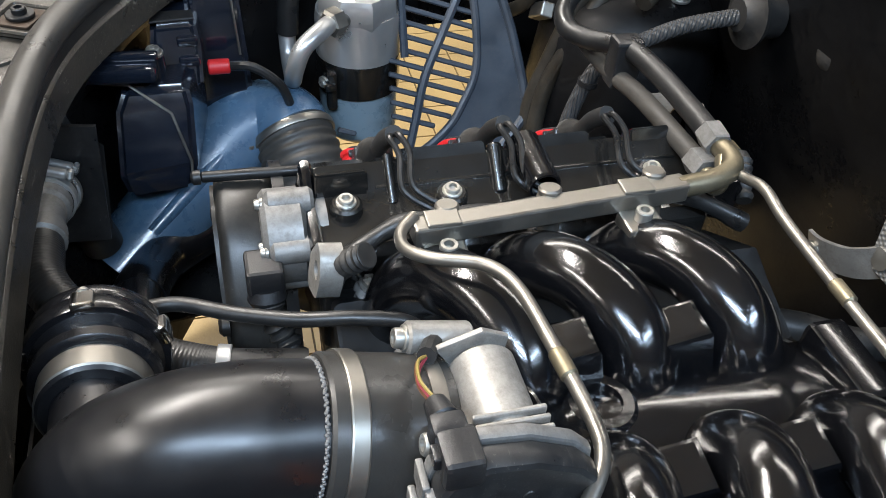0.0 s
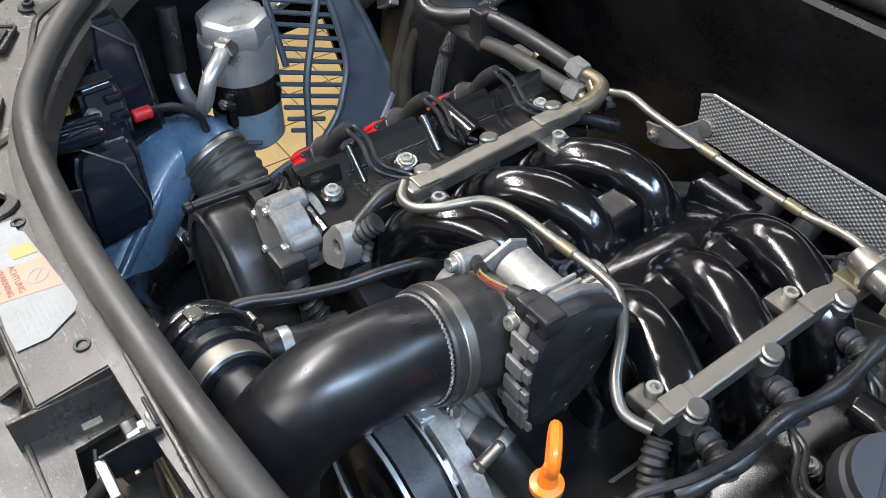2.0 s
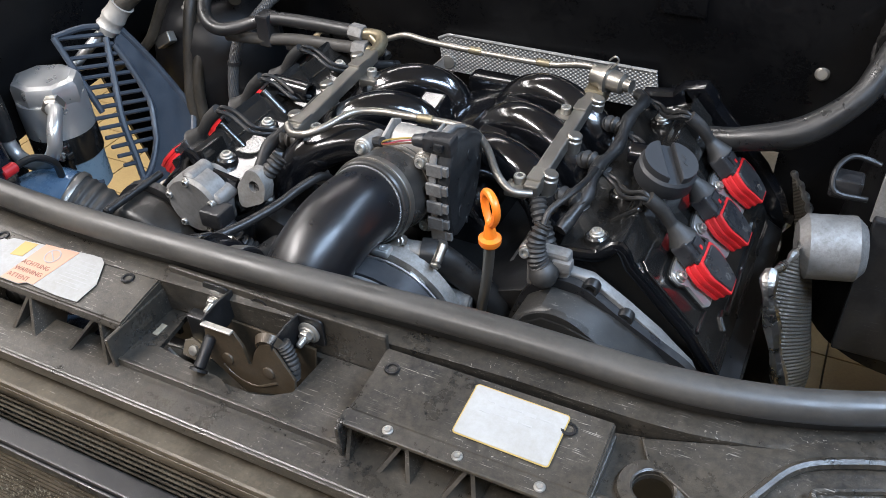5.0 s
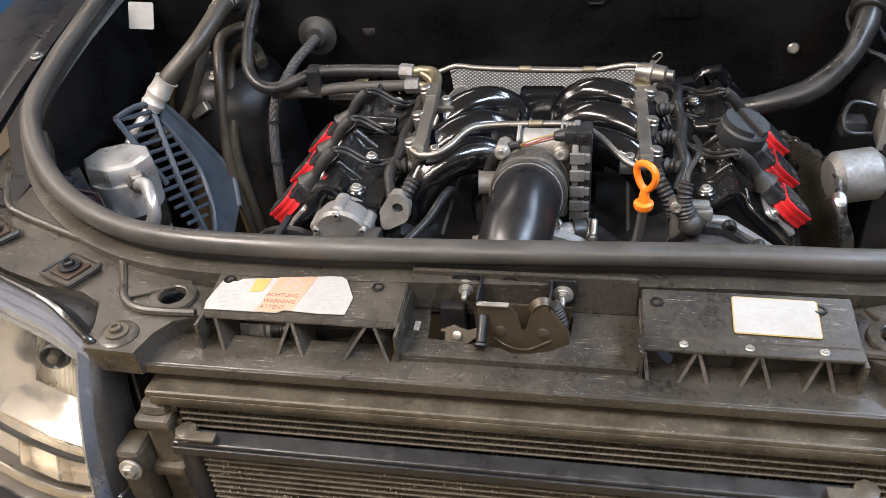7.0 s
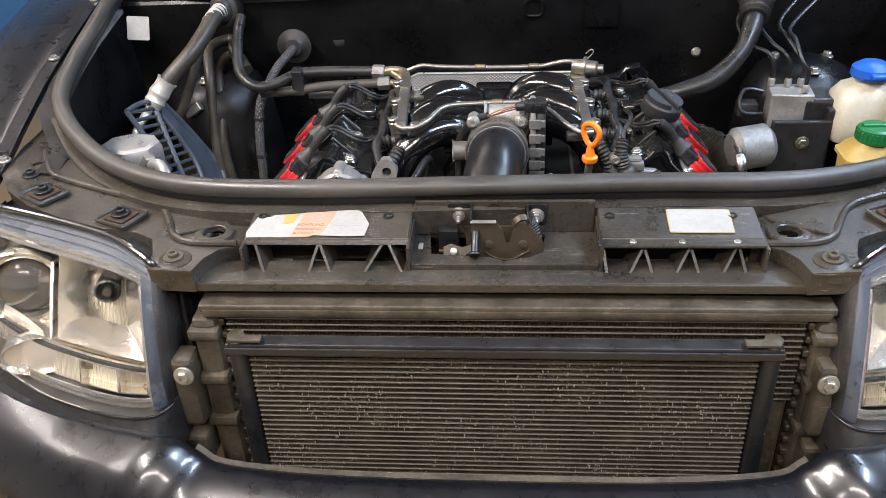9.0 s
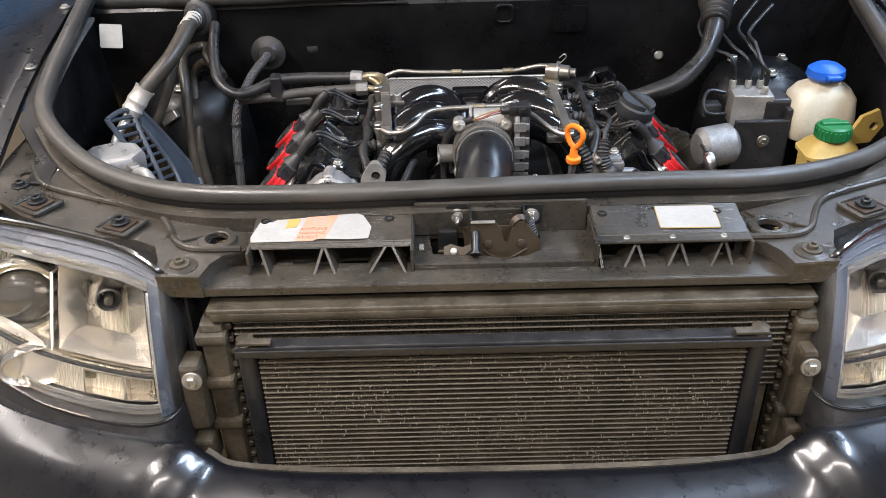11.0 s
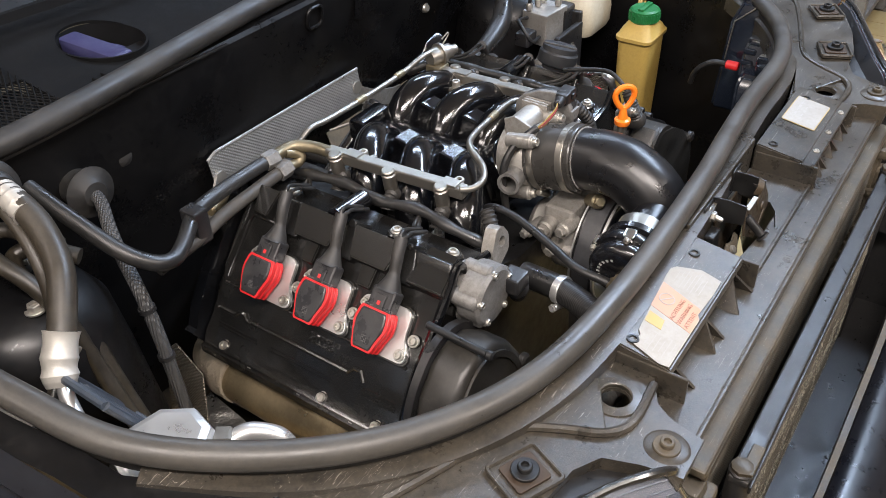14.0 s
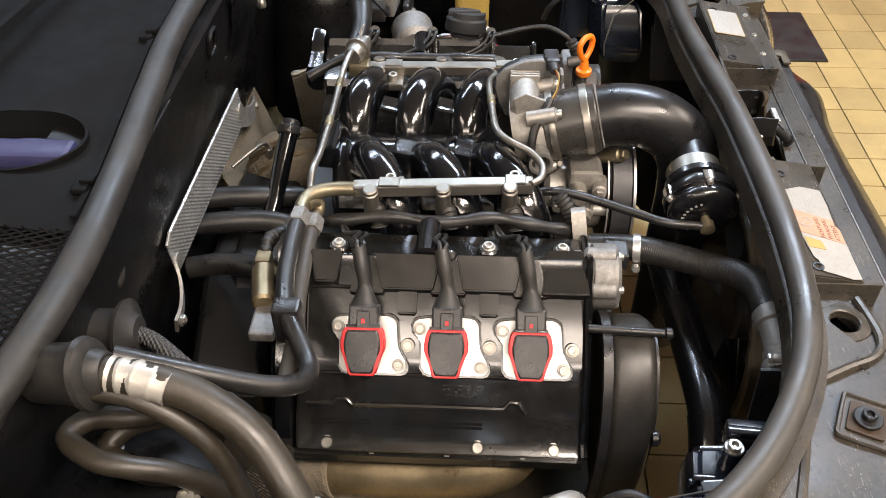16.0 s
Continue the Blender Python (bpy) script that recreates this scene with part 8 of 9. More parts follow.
# ---- exhaust side of the bank ----
ex = thing("exhaust_manifold", "heat-tinted bronze-coloured exhaust manifold below the valve cover", "exhaust manifold", (-0.36, 0.45, 0.42))
bm = B()
tube(bm, [(-0.31, 0.287, 0.572), (-0.350, 0.300, 0.556), (-0.378, 0.33, 0.540), (-0.384, 0.40, 0.528), (-0.382, 0.50, 0.524), (-0.372, 0.555, 0.512), (-0.345, 0.61, 0.49)], 0.032, seg=30)
part("collector", bm, M["bronze"], ex)
for y in (0.385, 0.475):
    bm = B()
    tube(bm, [(-0.31, y, 0.58), (-0.345, y, 0.57), (-0.372, y + 0.012, 0.54)], 0.025, seg=22)
    part("port", bm, M["bronze"], ex)
for y in (0.30, 0.385, 0.47):
    bm = B()
    lathe(bm, [(0, 0), (0.0085, 0), (0.0085, 0.012), (0.0075, 0.0135), (0.0048, 0.0135), (0.0048, 0.020), (0, 0.020)], basis((-0.381, y, 0.575), (-0.75, 0, 0.65)), 6)
    part("stud_nut", bm, M["zinc"], ex)
bm = B()
tube(bm, [(-0.380, 0.515, 0.523), (-0.372, 0.555, 0.512), (-0.345, 0.61, 0.49), (-0.30, 0.65, 0.47)], lambda t: 0.0355 + 0.001 * math.sin(30 * t), seg=26)
part("heat_wrap", bm, M["wrap"], ex, "frayed woven heat wrap")
bm = B()
loft(bm, [[(-0.40 - 0.02 * math.sin(j), 0.25 + 0.07 * j, 0.44 + 0.012 * math.sin(3 * j)), (-0.45, 0.25 + 0.07 * j, 0.425 + 0.01 * math.cos(2.3 * j)), (-0.52, 0.25 + 0.07 * j, 0.40 + 0.014 * math.sin(1.7 * j))] for j in range(6)])
thicken(bm, 0.002)
solo("foil_shield", bm, M["foil"], "crumpled foil heat shield below the exhaust", "heat shield")
bm = B()
plate(bm, [(-0.02, -0.10), (0.07, -0.12), (0.08, 0.02), (0.05, 0.05), (-0.01, 0.03)], 0.0025, frame_from((-0.425, 0.555, 0.52), (0.1, 0.9, 0.0), (0.2, 0.1, 1)), 0.0008)
solo("side_heat_shield", bm, M["emboss_dark"], "dull embossed heat shield plate with a bright edge", "heat shield")

shr = thing("turbo_heat_shield", "dark embossed heat shield with a crinkled foil edge", "heat shield", (0.40, 0.5, 0.5))
bm = B()
rows = []
for k in range(9):
    t = k / 8
    y = 0.70 - 0.35 * t
    x = 0.378 + 0.03 * math.sin(math.pi * t) + 0.01 * t
    z1 = 0.61 + 0.085 * t
    rows.append([(x + 0.05, y, z1 - 0.22), (x + 0.025, y, z1 - 0.1), (x, y, z1)])
loft(bm, rows)
thicken(bm, 0.002)
part("sheet", bm, M["emboss_dark"], shr)
bm = B()
tube(bm, [(r[2][0], r[2][1], r[2][2] + 0.001) for r in rows] + [(0.405, 0.335, 0.64), (0.43, 0.33, 0.56), (0.45, 0.33, 0.48)], lambda t: 0.004 + 0.0015 * math.sin(80 * t) + (0.004 if t > 0.7 else 0), seg=8, n=10)
part("foil_edge", bm, M["foil"], shr, "crinkled silver foil edge")

# ---- wiring along the banks ----
for s in (-1, 1):
    dy = 0.0 if s < 0 else 0.045
    hr = thing("coil_wiring", "black wiring loom with leads to the ignition coils", "wiring loom", (s * 0.2, 0.4, 0.74), group="coil wiring")
    bm = B()
    tube(bm, [(s * 0.178, 0.25 + dy, 0.735), (s * 0.19, 0.29 + dy, 0.752), (s * 0.186, 0.34 + dy, 0.758), (s * 0.192, 0.40 + dy, 0.754), (s * 0.187, 0.46 + dy, 0.757), (s * 0.19, 0.52 + dy, 0.752), (s * 0.17, 0.575 + dy, 0.73)], lambda t: 0.0075 + 0.001 * math.sin(40 * t), seg=12)
    part("loom", bm, M["hose"], hr)
    ys = [0.297 + 0.0905 * k for k in range(3)] if s < 0 else [0.353 + 0.0905 * k for k in range(3)]
    for k, y in enumerate(ys):
        m = slope_frame(s, y, 0.074, 0.001) @ Matrix.Translation((0, 0.007, 0.010))
        e = m @ Vector((0.008, -0.110, 0.013))
        for q in range(2):
            bm = B()
            o = Vector((0, 0.004 * (q * 2 - 1), 0.002 * q))
            tube(bm, [e + o * 0.4, e + Vector((-s * 0.008, -0.001, 0.003)) + o, e + Vector((-s * 0.022, 0.004, -0.004)) + o, Vector((s * 0.222, y + 0.010, 0.760 if s < 0 else 0.752)) + o, Vector((s * 0.210, y + 0.030, 0.748)) + o, Vector((s * 0.190, y + 0.040, 0.752))], 0.0026, seg=8)
            part("lead", bm, M["hose"], hr)
    for k in range(3):
        y = (0.322, 0.40, 0.485)[k] + dy * 0.4
        bm = B()
        tube(bm, [(s * 0.158, y, 0.742), (s * 0.168, y - 0.006, 0.752), (s * 0.182, y - 0.010, 0.752), (s * 0.19, y - 0.012, 0.742)], lambda t: 0.009 + 0.0016 * math.sin(42 * t), seg=14, n=12)
        part("injector_boot", bm, M["rubber"], hr)
    bm = B()
    y = 0.262 if s < 0 else 0.30
    tube(bm, [(s * 0.150, y, 0.765), (s * 0.158, y - 0.012, 0.752), (s * 0.168, y - 0.020, 0.735), (s * 0.174, y - 0.024, 0.715)], lambda t: 0.0090 + 0.0009 * math.sin(70 * t), seg=16, n=18)
    part("front_boot", bm, M["rubber"], hr)

sens = thing("cam_sensor", "black ribbed boot and plug of the camshaft sensor", "sensor", (-0.18, 0.2, 0.66))
bm = B()
box(bm, (-0.198, 0.193, 0.716), (0.03, 0.028, 0.022), 0.003)
lathe(bm, [(0, 0), (0.013, 0), (0.015, 0.008), (0.012, 0.014), (0, 0.014)], basis((-0.192, 0.193, 0.705), (0.4, 0, -1)), 20)
part("plug", bm, M["plastic"], sens)
bm = B()
tube(bm, [(-0.188, 0.194, 0.70), (-0.178, 0.196, 0.685), (-0.168, 0.204, 0.668), (-0.15, 0.212, 0.655)], lambda t: 0.0095 + 0.0016 * math.sin(48 * t), seg=14, n=14)
part("boot", bm, M["rubber"], sens)

sr = thing("cam_sensor", "grey metal sensor housing with a black ribbed boot", "sensor", (0.19, 0.22, 0.7))
bm = B()
box(bm, (0.190, 0.231, 0.738), (0.044, 0.016, 0.050), 0.004, pose(0, 0, 0))
box(bm, (0.205, 0.226, 0.750), (0.020, 0.014, 0.014), 0.003)
rod(bm, (0.172, 0.232, 0.762), (0.172, 0.212, 0.766), 0.008, seg=20)
part("housing", bm, M["alu_grey"], sr)
bm = B()
lathe(bm, [(0, -0.012), (0.009, -0.010), (0.0145, -0.003), (0.0150, 0.003), (0.012, 0.010), (0.008, 0.014), (0, 0.014)], basis((0.191, 0.213, 0.742), (-0.4, 0, 1)), 24)
part("plug", bm, M["rubber"], sr)
bm = B()
tube(bm, [(0.187, 0.214, 0.750), (0.182, 0.215, 0.762), (0.180, 0.220, 0.777), (0.183, 0.229, 0.791)], lambda t: 0.0108 - 0.003 * t + 0.0010 * math.sin(70 * t), seg=18, n=14)
part("boot", bm, M["rubber"], sr)
bm = B()
tube(bm, [(0.183, 0.229, 0.790), (0.185, 0.240, 0.800), (0.196, 0.265, 0.806), (0.200, 0.30, 0.800), (0.198, 0.34, 0.790)], 0.0034, seg=10)
part("lead", bm, M["hose"], sr)
bm = B()
bolt(bm, (0.172, 0.212, 0.766), (0, -1, 0.25), 0.0055, 0.005, 1.3, hexa=False)
part("bolt", bm, M["zinc"], sr)

for s in (-1, 1):
    bm = B()
    dy = 0 if s < 0 else 0.04
    lathe(bm, [(0, -0.012), (0.0135, -0.012), (0.0135, 0.042), (0.0125, 0.044), (0.0105, 0.044), (0.0100, 0.042), (0.0100, 0.012), (0, 0.012)], basis((s * 0.250, 0.412 + dy, 0.7625 - (0.014 if s > 0 else 0)), (s * -1, 0, -0.05)), 28)
    solo("breather_stub", bm, M["gloss"], "short glossy black breather stub on the valve cover", "pipe stub", group="breather stubs")

valve = thing("n75_valve", "beige cylindrical solenoid valve on a pale bracket", "solenoid valve", (-0.30, 0.585, 0.66))
bm = B()
rod(bm, (-0.262, 0.598, 0.738), (-0.318, 0.586, 0.738), 0.0135, seg=24, bev=0.003)
part("body", bm, M["bronze"], valve)
bm = B()
box(bm, (-0.25, 0.60, 0.738), (0.02, 0.018, 0.02), 0.003)
part("plug", bm, M["bronze"], valve)
bm = B()
box(bm, (-0.335, 0.582, 0.73), (0.05, 0.028, 0.012), 0.003)
part("bracket", bm, M["alu_grey"], valve)
bm = B()
tube(bm, [(-0.245, 0.60, 0.74), (-0.225, 0.598, 0.75), (-0.21, 0.592, 0.745), (-0.19, 0.585, 0.735)], lambda t: 0.007 + 0.001 * math.sin(50 * t), seg=12, n=12)
part("boot", bm, M["rubber"], valve)

bk = thing("heater_hose_pair", "black coolant hoses behind the engine", "hose", (-0.03, 0.68, 0.58))
for k, pts_ in enumerate(([(-0.01, 0.765, 0.63), (0.0, 0.72, 0.63), (0.01, 0.67, 0.625), (0.03, 0.62, 0.61)], [(-0.06, 0.76, 0.625), (-0.05, 0.71, 0.625), (-0.04, 0.66, 0.62), (-0.04, 0.61, 0.61)], [(-0.12, 0.75, 0.60), (-0.12, 0.70, 0.61), (-0.14, 0.65, 0.62), (-0.16, 0.60, 0.62)])):
    bm = B()
    tube(bm, pts_, 0.0155, seg=18)
    part("hose", bm, M["hose"], bk)
bm = B()
tube(bm, [(-0.03, 0.662, 0.600), (0.0, 0.655, 0.620), (0.05, 0.648, 0.655), (0.088, 0.641, 0.684)], 0.0135, seg=18)
part("cross_pipe", bm, M["gloss"], bk)
bm = B()
md_ = basis((0.086, 0.6415, 0.682), (0.75, -0.12, 0.6))
lathe(bm, [(0, 0), (0.0165, 0), (0.0175, 0.002), (0.0175, 0.010), (0.014, 0.013), (0.014, 0.020), (0.010, 0.023), (0, 0.023)], md_, 24)
for k in range(6):
    box(bm, (0.0160 * math.cos(k * 1.05), 0.0160 * math.sin(k * 1.05), 0.008), (0.004, 0.004, 0.012), 0.001, md_)
part("pipe_cap", bm, M["plastic"], bk, "ribbed black plastic cap")
bm = B()
extrude_y(bm, [(-0.16, 0.40), (-0.17, 0.54), (-0.10, 0.60), (0.06, 0.60), (0.12, 0.56), (0.13, 0.40)], 0.605, 0.70, 0.012)
solo("bell_housing", bm, M["dark"], "dark cast bell housing behind the engine", "bell housing")

# unseen dark sheet, added so the gaps round the engine stay dark
bm = B()
box(bm, (0, 0.50, 0.28), (0.86, 0.66, 0.012), 0.004)
solo("undertray", bm, M["grime"], "added grimy black sheet hiding the floor under the engine", "undertray", kind="structure")
# another added sheet, for the darkness beside the air duct
bm = B()
loft(bm, [[(-0.68, 0.06, 0.44), (-0.44, 0.03, 0.42)], [(-0.68, 0.16, 0.45), (-0.44, 0.16, 0.44)], [(-0.68, 0.27, 0.46), (-0.46, 0.27, 0.45)]])
thicken(bm, 0.004)
solo("lower_lamp_tray", bm, M["plastic"], "added black sheet hiding the floor below the air duct", "tray", kind="structure")
extrude = B()
extrude_y(extrude, [(-0.30, 0.30), (-0.26, 0.50), (-0.12, 0.58), (0.12, 0.58), (0.26, 0.50), (0.30, 0.30)], 0.64, 0.74, 0.012)
solo("gearbox_case", extrude, M["dark"], "grimy gearbox casing close to the bulkhead", "gearbox")

# added panels that keep the space behind the bumper black
bm = B()
box(bm, (0, -0.19, 0.375), (0.90, 0.30, 0.008), 0.002)
for sx in (-1, 1):
    box(bm, (sx * 0.435, -0.12, 0.47), (0.008, 0.17, 0.20), 0.002)
solo("air_guide", bm, M["plastic"], "added black panels closing the gap below the radiator pack", "air guide", kind="structure")

# ---- brake unit, bottles and the thick loom on the far side ----
ab = thing("abs_unit", "brake hydraulic unit with a machined aluminium block and steel pipes", "brake unit", (0.49, 0.51, 0.55))
bm = B()
mm = pose(0.508, 0.545, 0.708, 0, 0, -6)
box(bm, (0.004, 0, 0), (0.072, 0.056, 0.062), 0.002, mm)
blk = part("block", bm, M["alu"], ab)
for k, (x, y) in enumerate(((-0.028, 0.014), (0.0, 0.014), (0.022, 0.016), (0.024, -0.016))):
    bm = B()
    lathe(bm, [(0, 0), (0.0065, 0), (0.0065, 0.012), (0.005, 0.014), (0, 0.014)], mm @ Matrix.Translation((x, y, 0.033)), 6)
    part("pipe_nut", bm, M["zinc"], blk)
    bm = B()
    o = mm @ Vector((x, y, 0.045))
    tube(bm, [o, o + Vector((0, 0, 0.025)), o + Vector((-0.012, 0.01, 0.045)), o + Vector((-0.035 + 0.006 * k, 0.04, 0.05 + 0.006 * k)), o + Vector((-0.05 + 0.012 * k, 0.09, 0.075)), o + Vector((-0.02 + 0.02 * k, 0.14, 0.11))], 0.0036, seg=10)
    part("brake_pipe", bm, M["dark"], ab)
bm = B()
rod(bm, (0.405, 0.475, 0.655), (0.475, 0.49, 0.66), 0.038, seg=36, bev=0.010)
part("motor", bm, M["alu_grey"], ab, "dull grey round pump motor")
bm = B()
box(bm, (0.555, 0.55, 0.69), (0.05, 0.075, 0.085), 0.006)
ctrl = part("control_box", bm, M["plastic"], ab)
for k in range(5):
    bm = B()
    box(bm, (0.582, 0.55, 0.66 + 0.014 * k), (0.006, 0.07, 0.006), 0.001)
    part("cooling_rib", bm, M["plastic"], ctrl)
bm = B()
box(bm, (0.525, 0.498, 0.60), (0.10, 0.012, 0.20), 0.003)
box(bm, (0.572, 0.52, 0.62), (0.012, 0.05, 0.20), 0.003)
part("bracket", bm, M["plastic"], ab)
bm = B()
bolt(bm, (0.53, 0.493, 0.66), (0, -1, 0), 0.008, 0.006, 1.5)
part("bolt", bm, M["steel"], ab)
bm = B()
tube(bm, [(0.465, 0.53, 0.70), (0.43, 0.525, 0.705), (0.425, 0.54, 0.725), (0.44, 0.56, 0.735), (0.47, 0.56, 0.73)], 0.0035, seg=10)
part("loop_pipe", bm, M["dark"], ab)
bm = B()
box(bm, (0.44, 0.545, 0.705), (0.035, 0.03, 0.026), 0.004)
part("plug", bm, M["plastic"], ab)

ps = thing("steering_fluid_bottle", "yellowed plastic fluid bottle with a green screw cap", "fluid bottle", (0.60, 0.385, 0.5))
bm = B()
def bottle_rings(bm, c, ws, r=0.016):
    rows = []
    for w, d_, z in ws:
        rows.append([(c[0] + x, c[1] + y, z) for x, y in rrect(w, d_, min(r, 0.3 * w), 5)])
    loft(bm, rows, closed=True)
    bm.faces.new([v for v in bm.verts][:len(rows[0])][::-1])
    vs = bm.verts[:]
    bm.faces.new(vs[-len(rows[0]):])
    return bm
bottle_rings(bm, (0.60, 0.38), ((0.07, 0.055, 0.47), (0.075, 0.06, 0.48), (0.082, 0.064, 0.60), (0.085, 0.066, 0.682), (0.096, 0.074, 0.688), (0.096, 0.074, 0.694), (0.088, 0.068, 0.697), (0.08, 0.06, 0.706), (0.055, 0.05, 0.714), (0.05, 0.045, 0.72)))
body = part("bottle", bm, M["bottle"], ps)
bm = B()
lathe(bm, [(0, 0), (0.027, 0), (0.029, 0.003), (0.028, 0.022), (0.024, 0.025), (0, 0.025)], Matrix.Translation((0.60, 0.378, 0.717)), 32)
box(bm, (0.60, 0.378, 0.743), (0.046, 0.012, 0.006), 0.002)
screw_cap = part("cap", bm, M["green"], ps, "green ribbed screw cap")
for k in range(24):
    a = 2 * math.pi * k / 24
    bm = B()
    box(bm, (0.60 + 0.0285 * math.cos(a), 0.378 + 0.0285 * math.sin(a), 0.728), (0.003, 0.003, 0.016), 0.0006, seg=1)
    part("grip_rib", bm, M["green"], screw_cap)
bm = B()
plate(bm, [(0, -0.01), (0.055, -0.01), (0.075, 0.02), (0.06, 0.05), (0.03, 0.04)], 0.008, frame_from((0.63, 0.41, 0.70), (1, 0.2, 0), (0, 0, 1)), 0.002, holes=[(0.055, 0.02, 0.008)])
part("mounting_ear", bm, M["bottle"], body)
ws = thing("washer_bottle", "milky plastic washer fluid bottle with a blue flip cap", "fluid bottle", (0.63, 0.53, 0.55))
bm = B()
bottle_rings(bm, (0.635, 0.525), ((0.11, 0.08, 0.66), (0.118, 0.088, 0.67), (0.12, 0.09, 0.70), (0.112, 0.084, 0.735), (0.09, 0.07, 0.752), (0.05, 0.05, 0.76), (0.048, 0.048, 0.775)), 0.025)
part("bottle", bm, M["bottle_white"], ws)
bm = B()
lathe(bm, [(0, 0), (0.03, 0), (0.034, 0.006), (0.032, 0.018), (0.02, 0.026), (0, 0.027)], Matrix.Translation((0.632, 0.52, 0.77)), 32)
box(bm, (0.632, 0.486, 0.782), (0.026, 0.02, 0.008), 0.003)
part("cap", bm, M["blue"], ws, "blue flip cap")

lm = thing("main_loom", "thick black taped wiring loom with a corrugated bulkhead boot", "wiring loom", (0.36, 0.6, 0.7))
bm = B()
tube(bm, [(0.22, 0.56, 0.70), (0.27, 0.565, 0.715), (0.32, 0.558, 0.732), (0.38, 0.565, 0.752), (0.425, 0.585, 0.790), (0.445, 0.61, 0.82), (0.456, 0.635, 0.845)], lambda t: 0.0165 + 0.0015 * math.sin(16 * t), seg=20)
part("loom", bm, M["hose"], lm)
bm = B()
tube(bm, [(0.454, 0.632, 0.840), (0.460, 0.652, 0.852), (0.466, 0.675, 0.862), (0.470, 0.705, 0.868)], lambda t: 0.023 + 0.008 * t + 0.003 * math.sin(38 * t), seg=24, n=18)
part("boot", bm, M["rubber"], lm)

# ---- cowl, screen, wings ----
cowl = thing("cowl_cover", "matt black plastic cowl cover with a round recess and mesh vents", "cowl cover", (0, 0.85, 0.88))
t = B()
es = []
HC = (-0.242, 0.838)
for lp in ([(-0.74, 0.758), (-0.60, 0.732), (-0.45, 0.716), (-0.30, 0.722), (-0.15, 0.738), (0, 0.752), (0.2, 0.752), (0.4, 0.744), (0.6, 0.742), (0.74, 0.758), (0.76, 0.98), (0, 1.06), (-0.76, 0.98)], [(HC[0] + 0.054 * math.cos(2 * math.pi * k / 36), HC[1] + 0.072 * math.sin(2 * math.pi * k / 36)) for k in range(36)], [(-0.66, 0.758), (-0.52, 0.737), (-0.378, 0.733), (-0.374, 0.83), (-0.60, 0.88), (-0.66, 0.87)][::-1]):
    vs = [t.verts.new((x, y, 0.887 + 0.10 * max(0, y - 0.76))) for x, y in lp]
    es += [t.edges.new((vs[i], vs[(i + 1) % len(vs)])) for i in range(len(vs))]
bmesh.ops.triangle_fill(t, use_beauty=True, edges=es)
thicken(t, 0.004)
part("sheet", t, M["cowl"], cowl)
bm = B()
lathe(bm, [(0.0, -0.035), (0.06, -0.035), (0.064, 0.0), (0.061, 0.0), (0.057, -0.032), (0.0, -0.032)], Matrix.Translation((HC[0], HC[1], 0.896)) @ Matrix.Diagonal((0.87, 1.16, 1, 1)), 36)
part("recess", bm, M["cowl"], cowl)
bm = B()
box(bm, (HC[0] - 0.012, HC[1] + 0.002, 0.882), (0.034, 0.130, 0.026), 0.006)
lathe(bm, [(0, 0), (0.040, 0), (0.040, 0.008), (0.037, 0.011), (0, 0.011)], Matrix.Translation((HC[0] - 0.006, HC[1] + 0.002, 0.864)) @ Matrix.Diagonal((1, 1.4, 1, 1)), 32)
part("filler_cap", bm, M["violet"], cowl, "dull violet-blue cap in the recess")
bm = B()
for k in range(-12, 42):
    x0 = -0.67 + 0.0085 * k
    for d_ in (1, -1):
        a, b = Vector((x0 + (0 if d_ > 0 else 0.075), 0.732)), Vector((x0 + (0.075 if d_ > 0 else 0), 0.872))
        lo_, hi_ = 0.0, 1.0
        for q in range(2):
            dx = b.x - a.x
            for lim, sign in ((-0.662, 1), (-0.374, -1)):
                tt = (lim - a.x) / dx
                if dx * sign > 0:
                    lo_ = max(lo_, tt)
                else:
                    hi_ = min(hi_, tt)
        if hi_ - lo_ > 0.05:
            p_, q_ = a.lerp(b, lo_), a.lerp(b, hi_)
            tube(bm, [(p_.x, p_.y, 0.888), (q_.x, q_.y, 0.889 + 0.10 * max(0, q_.y - 0.76))], 0.0012, seg=4, smooth=False)
mesh = part("mesh_vent", bm, M["cowl"], cowl, "black diamond mesh vent")
mesh["kind"] = "stuff"
bm = B()
box(bm, (-0.52, 0.805, 0.86), (0.31, 0.15, 0.004), 0)
part("vent_floor", bm, M["dark"], cowl)
for x in (-0.315, -0.012):
    bm = B()
    yc_ = 0.742 if x < -0.2 else 0.772
    box(bm, (x, yc_, 0.893), (0.022, 0.016, 0.007), 0.002)
    box(bm, (x + 0.004, yc_ - 0.006, 0.898), (0.010, 0.014, 0.005), 0.001)
    part("clip", bm, M["cowl"], cowl)
bm = B()
tube(bm, [(x_, y_ + 0.012, 0.8915) for x_, y_ in ((-0.36, 0.722), (-0.30, 0.724), (-0.15, 0.740), (0, 0.754), (0.2, 0.754), (0.4, 0.746))], 1.0, sec=[(-0.004, -0.002), (0.004, -0.002), (0.003, 0.0018), (-0.003, 0.0018)], n=6)
part("edge_step", bm, M["cowl"], cowl)
bm = B()
tube(bm, [(-0.72, 0.98, 0.925), (-0.4, 0.95, 0.93), (-0.1, 0.92, 0.928), (0.1, 0.905, 0.925)], 1.0, sec=[(-0.008, -0.004), (0.008, -0.004), (0.005, 0.008), (-0.005, 0.008)], n=6)
solo("wiper_arm", bm, M["cowl"], "black windscreen wiper arm lying along the cowl", "wiper")
bm = B()
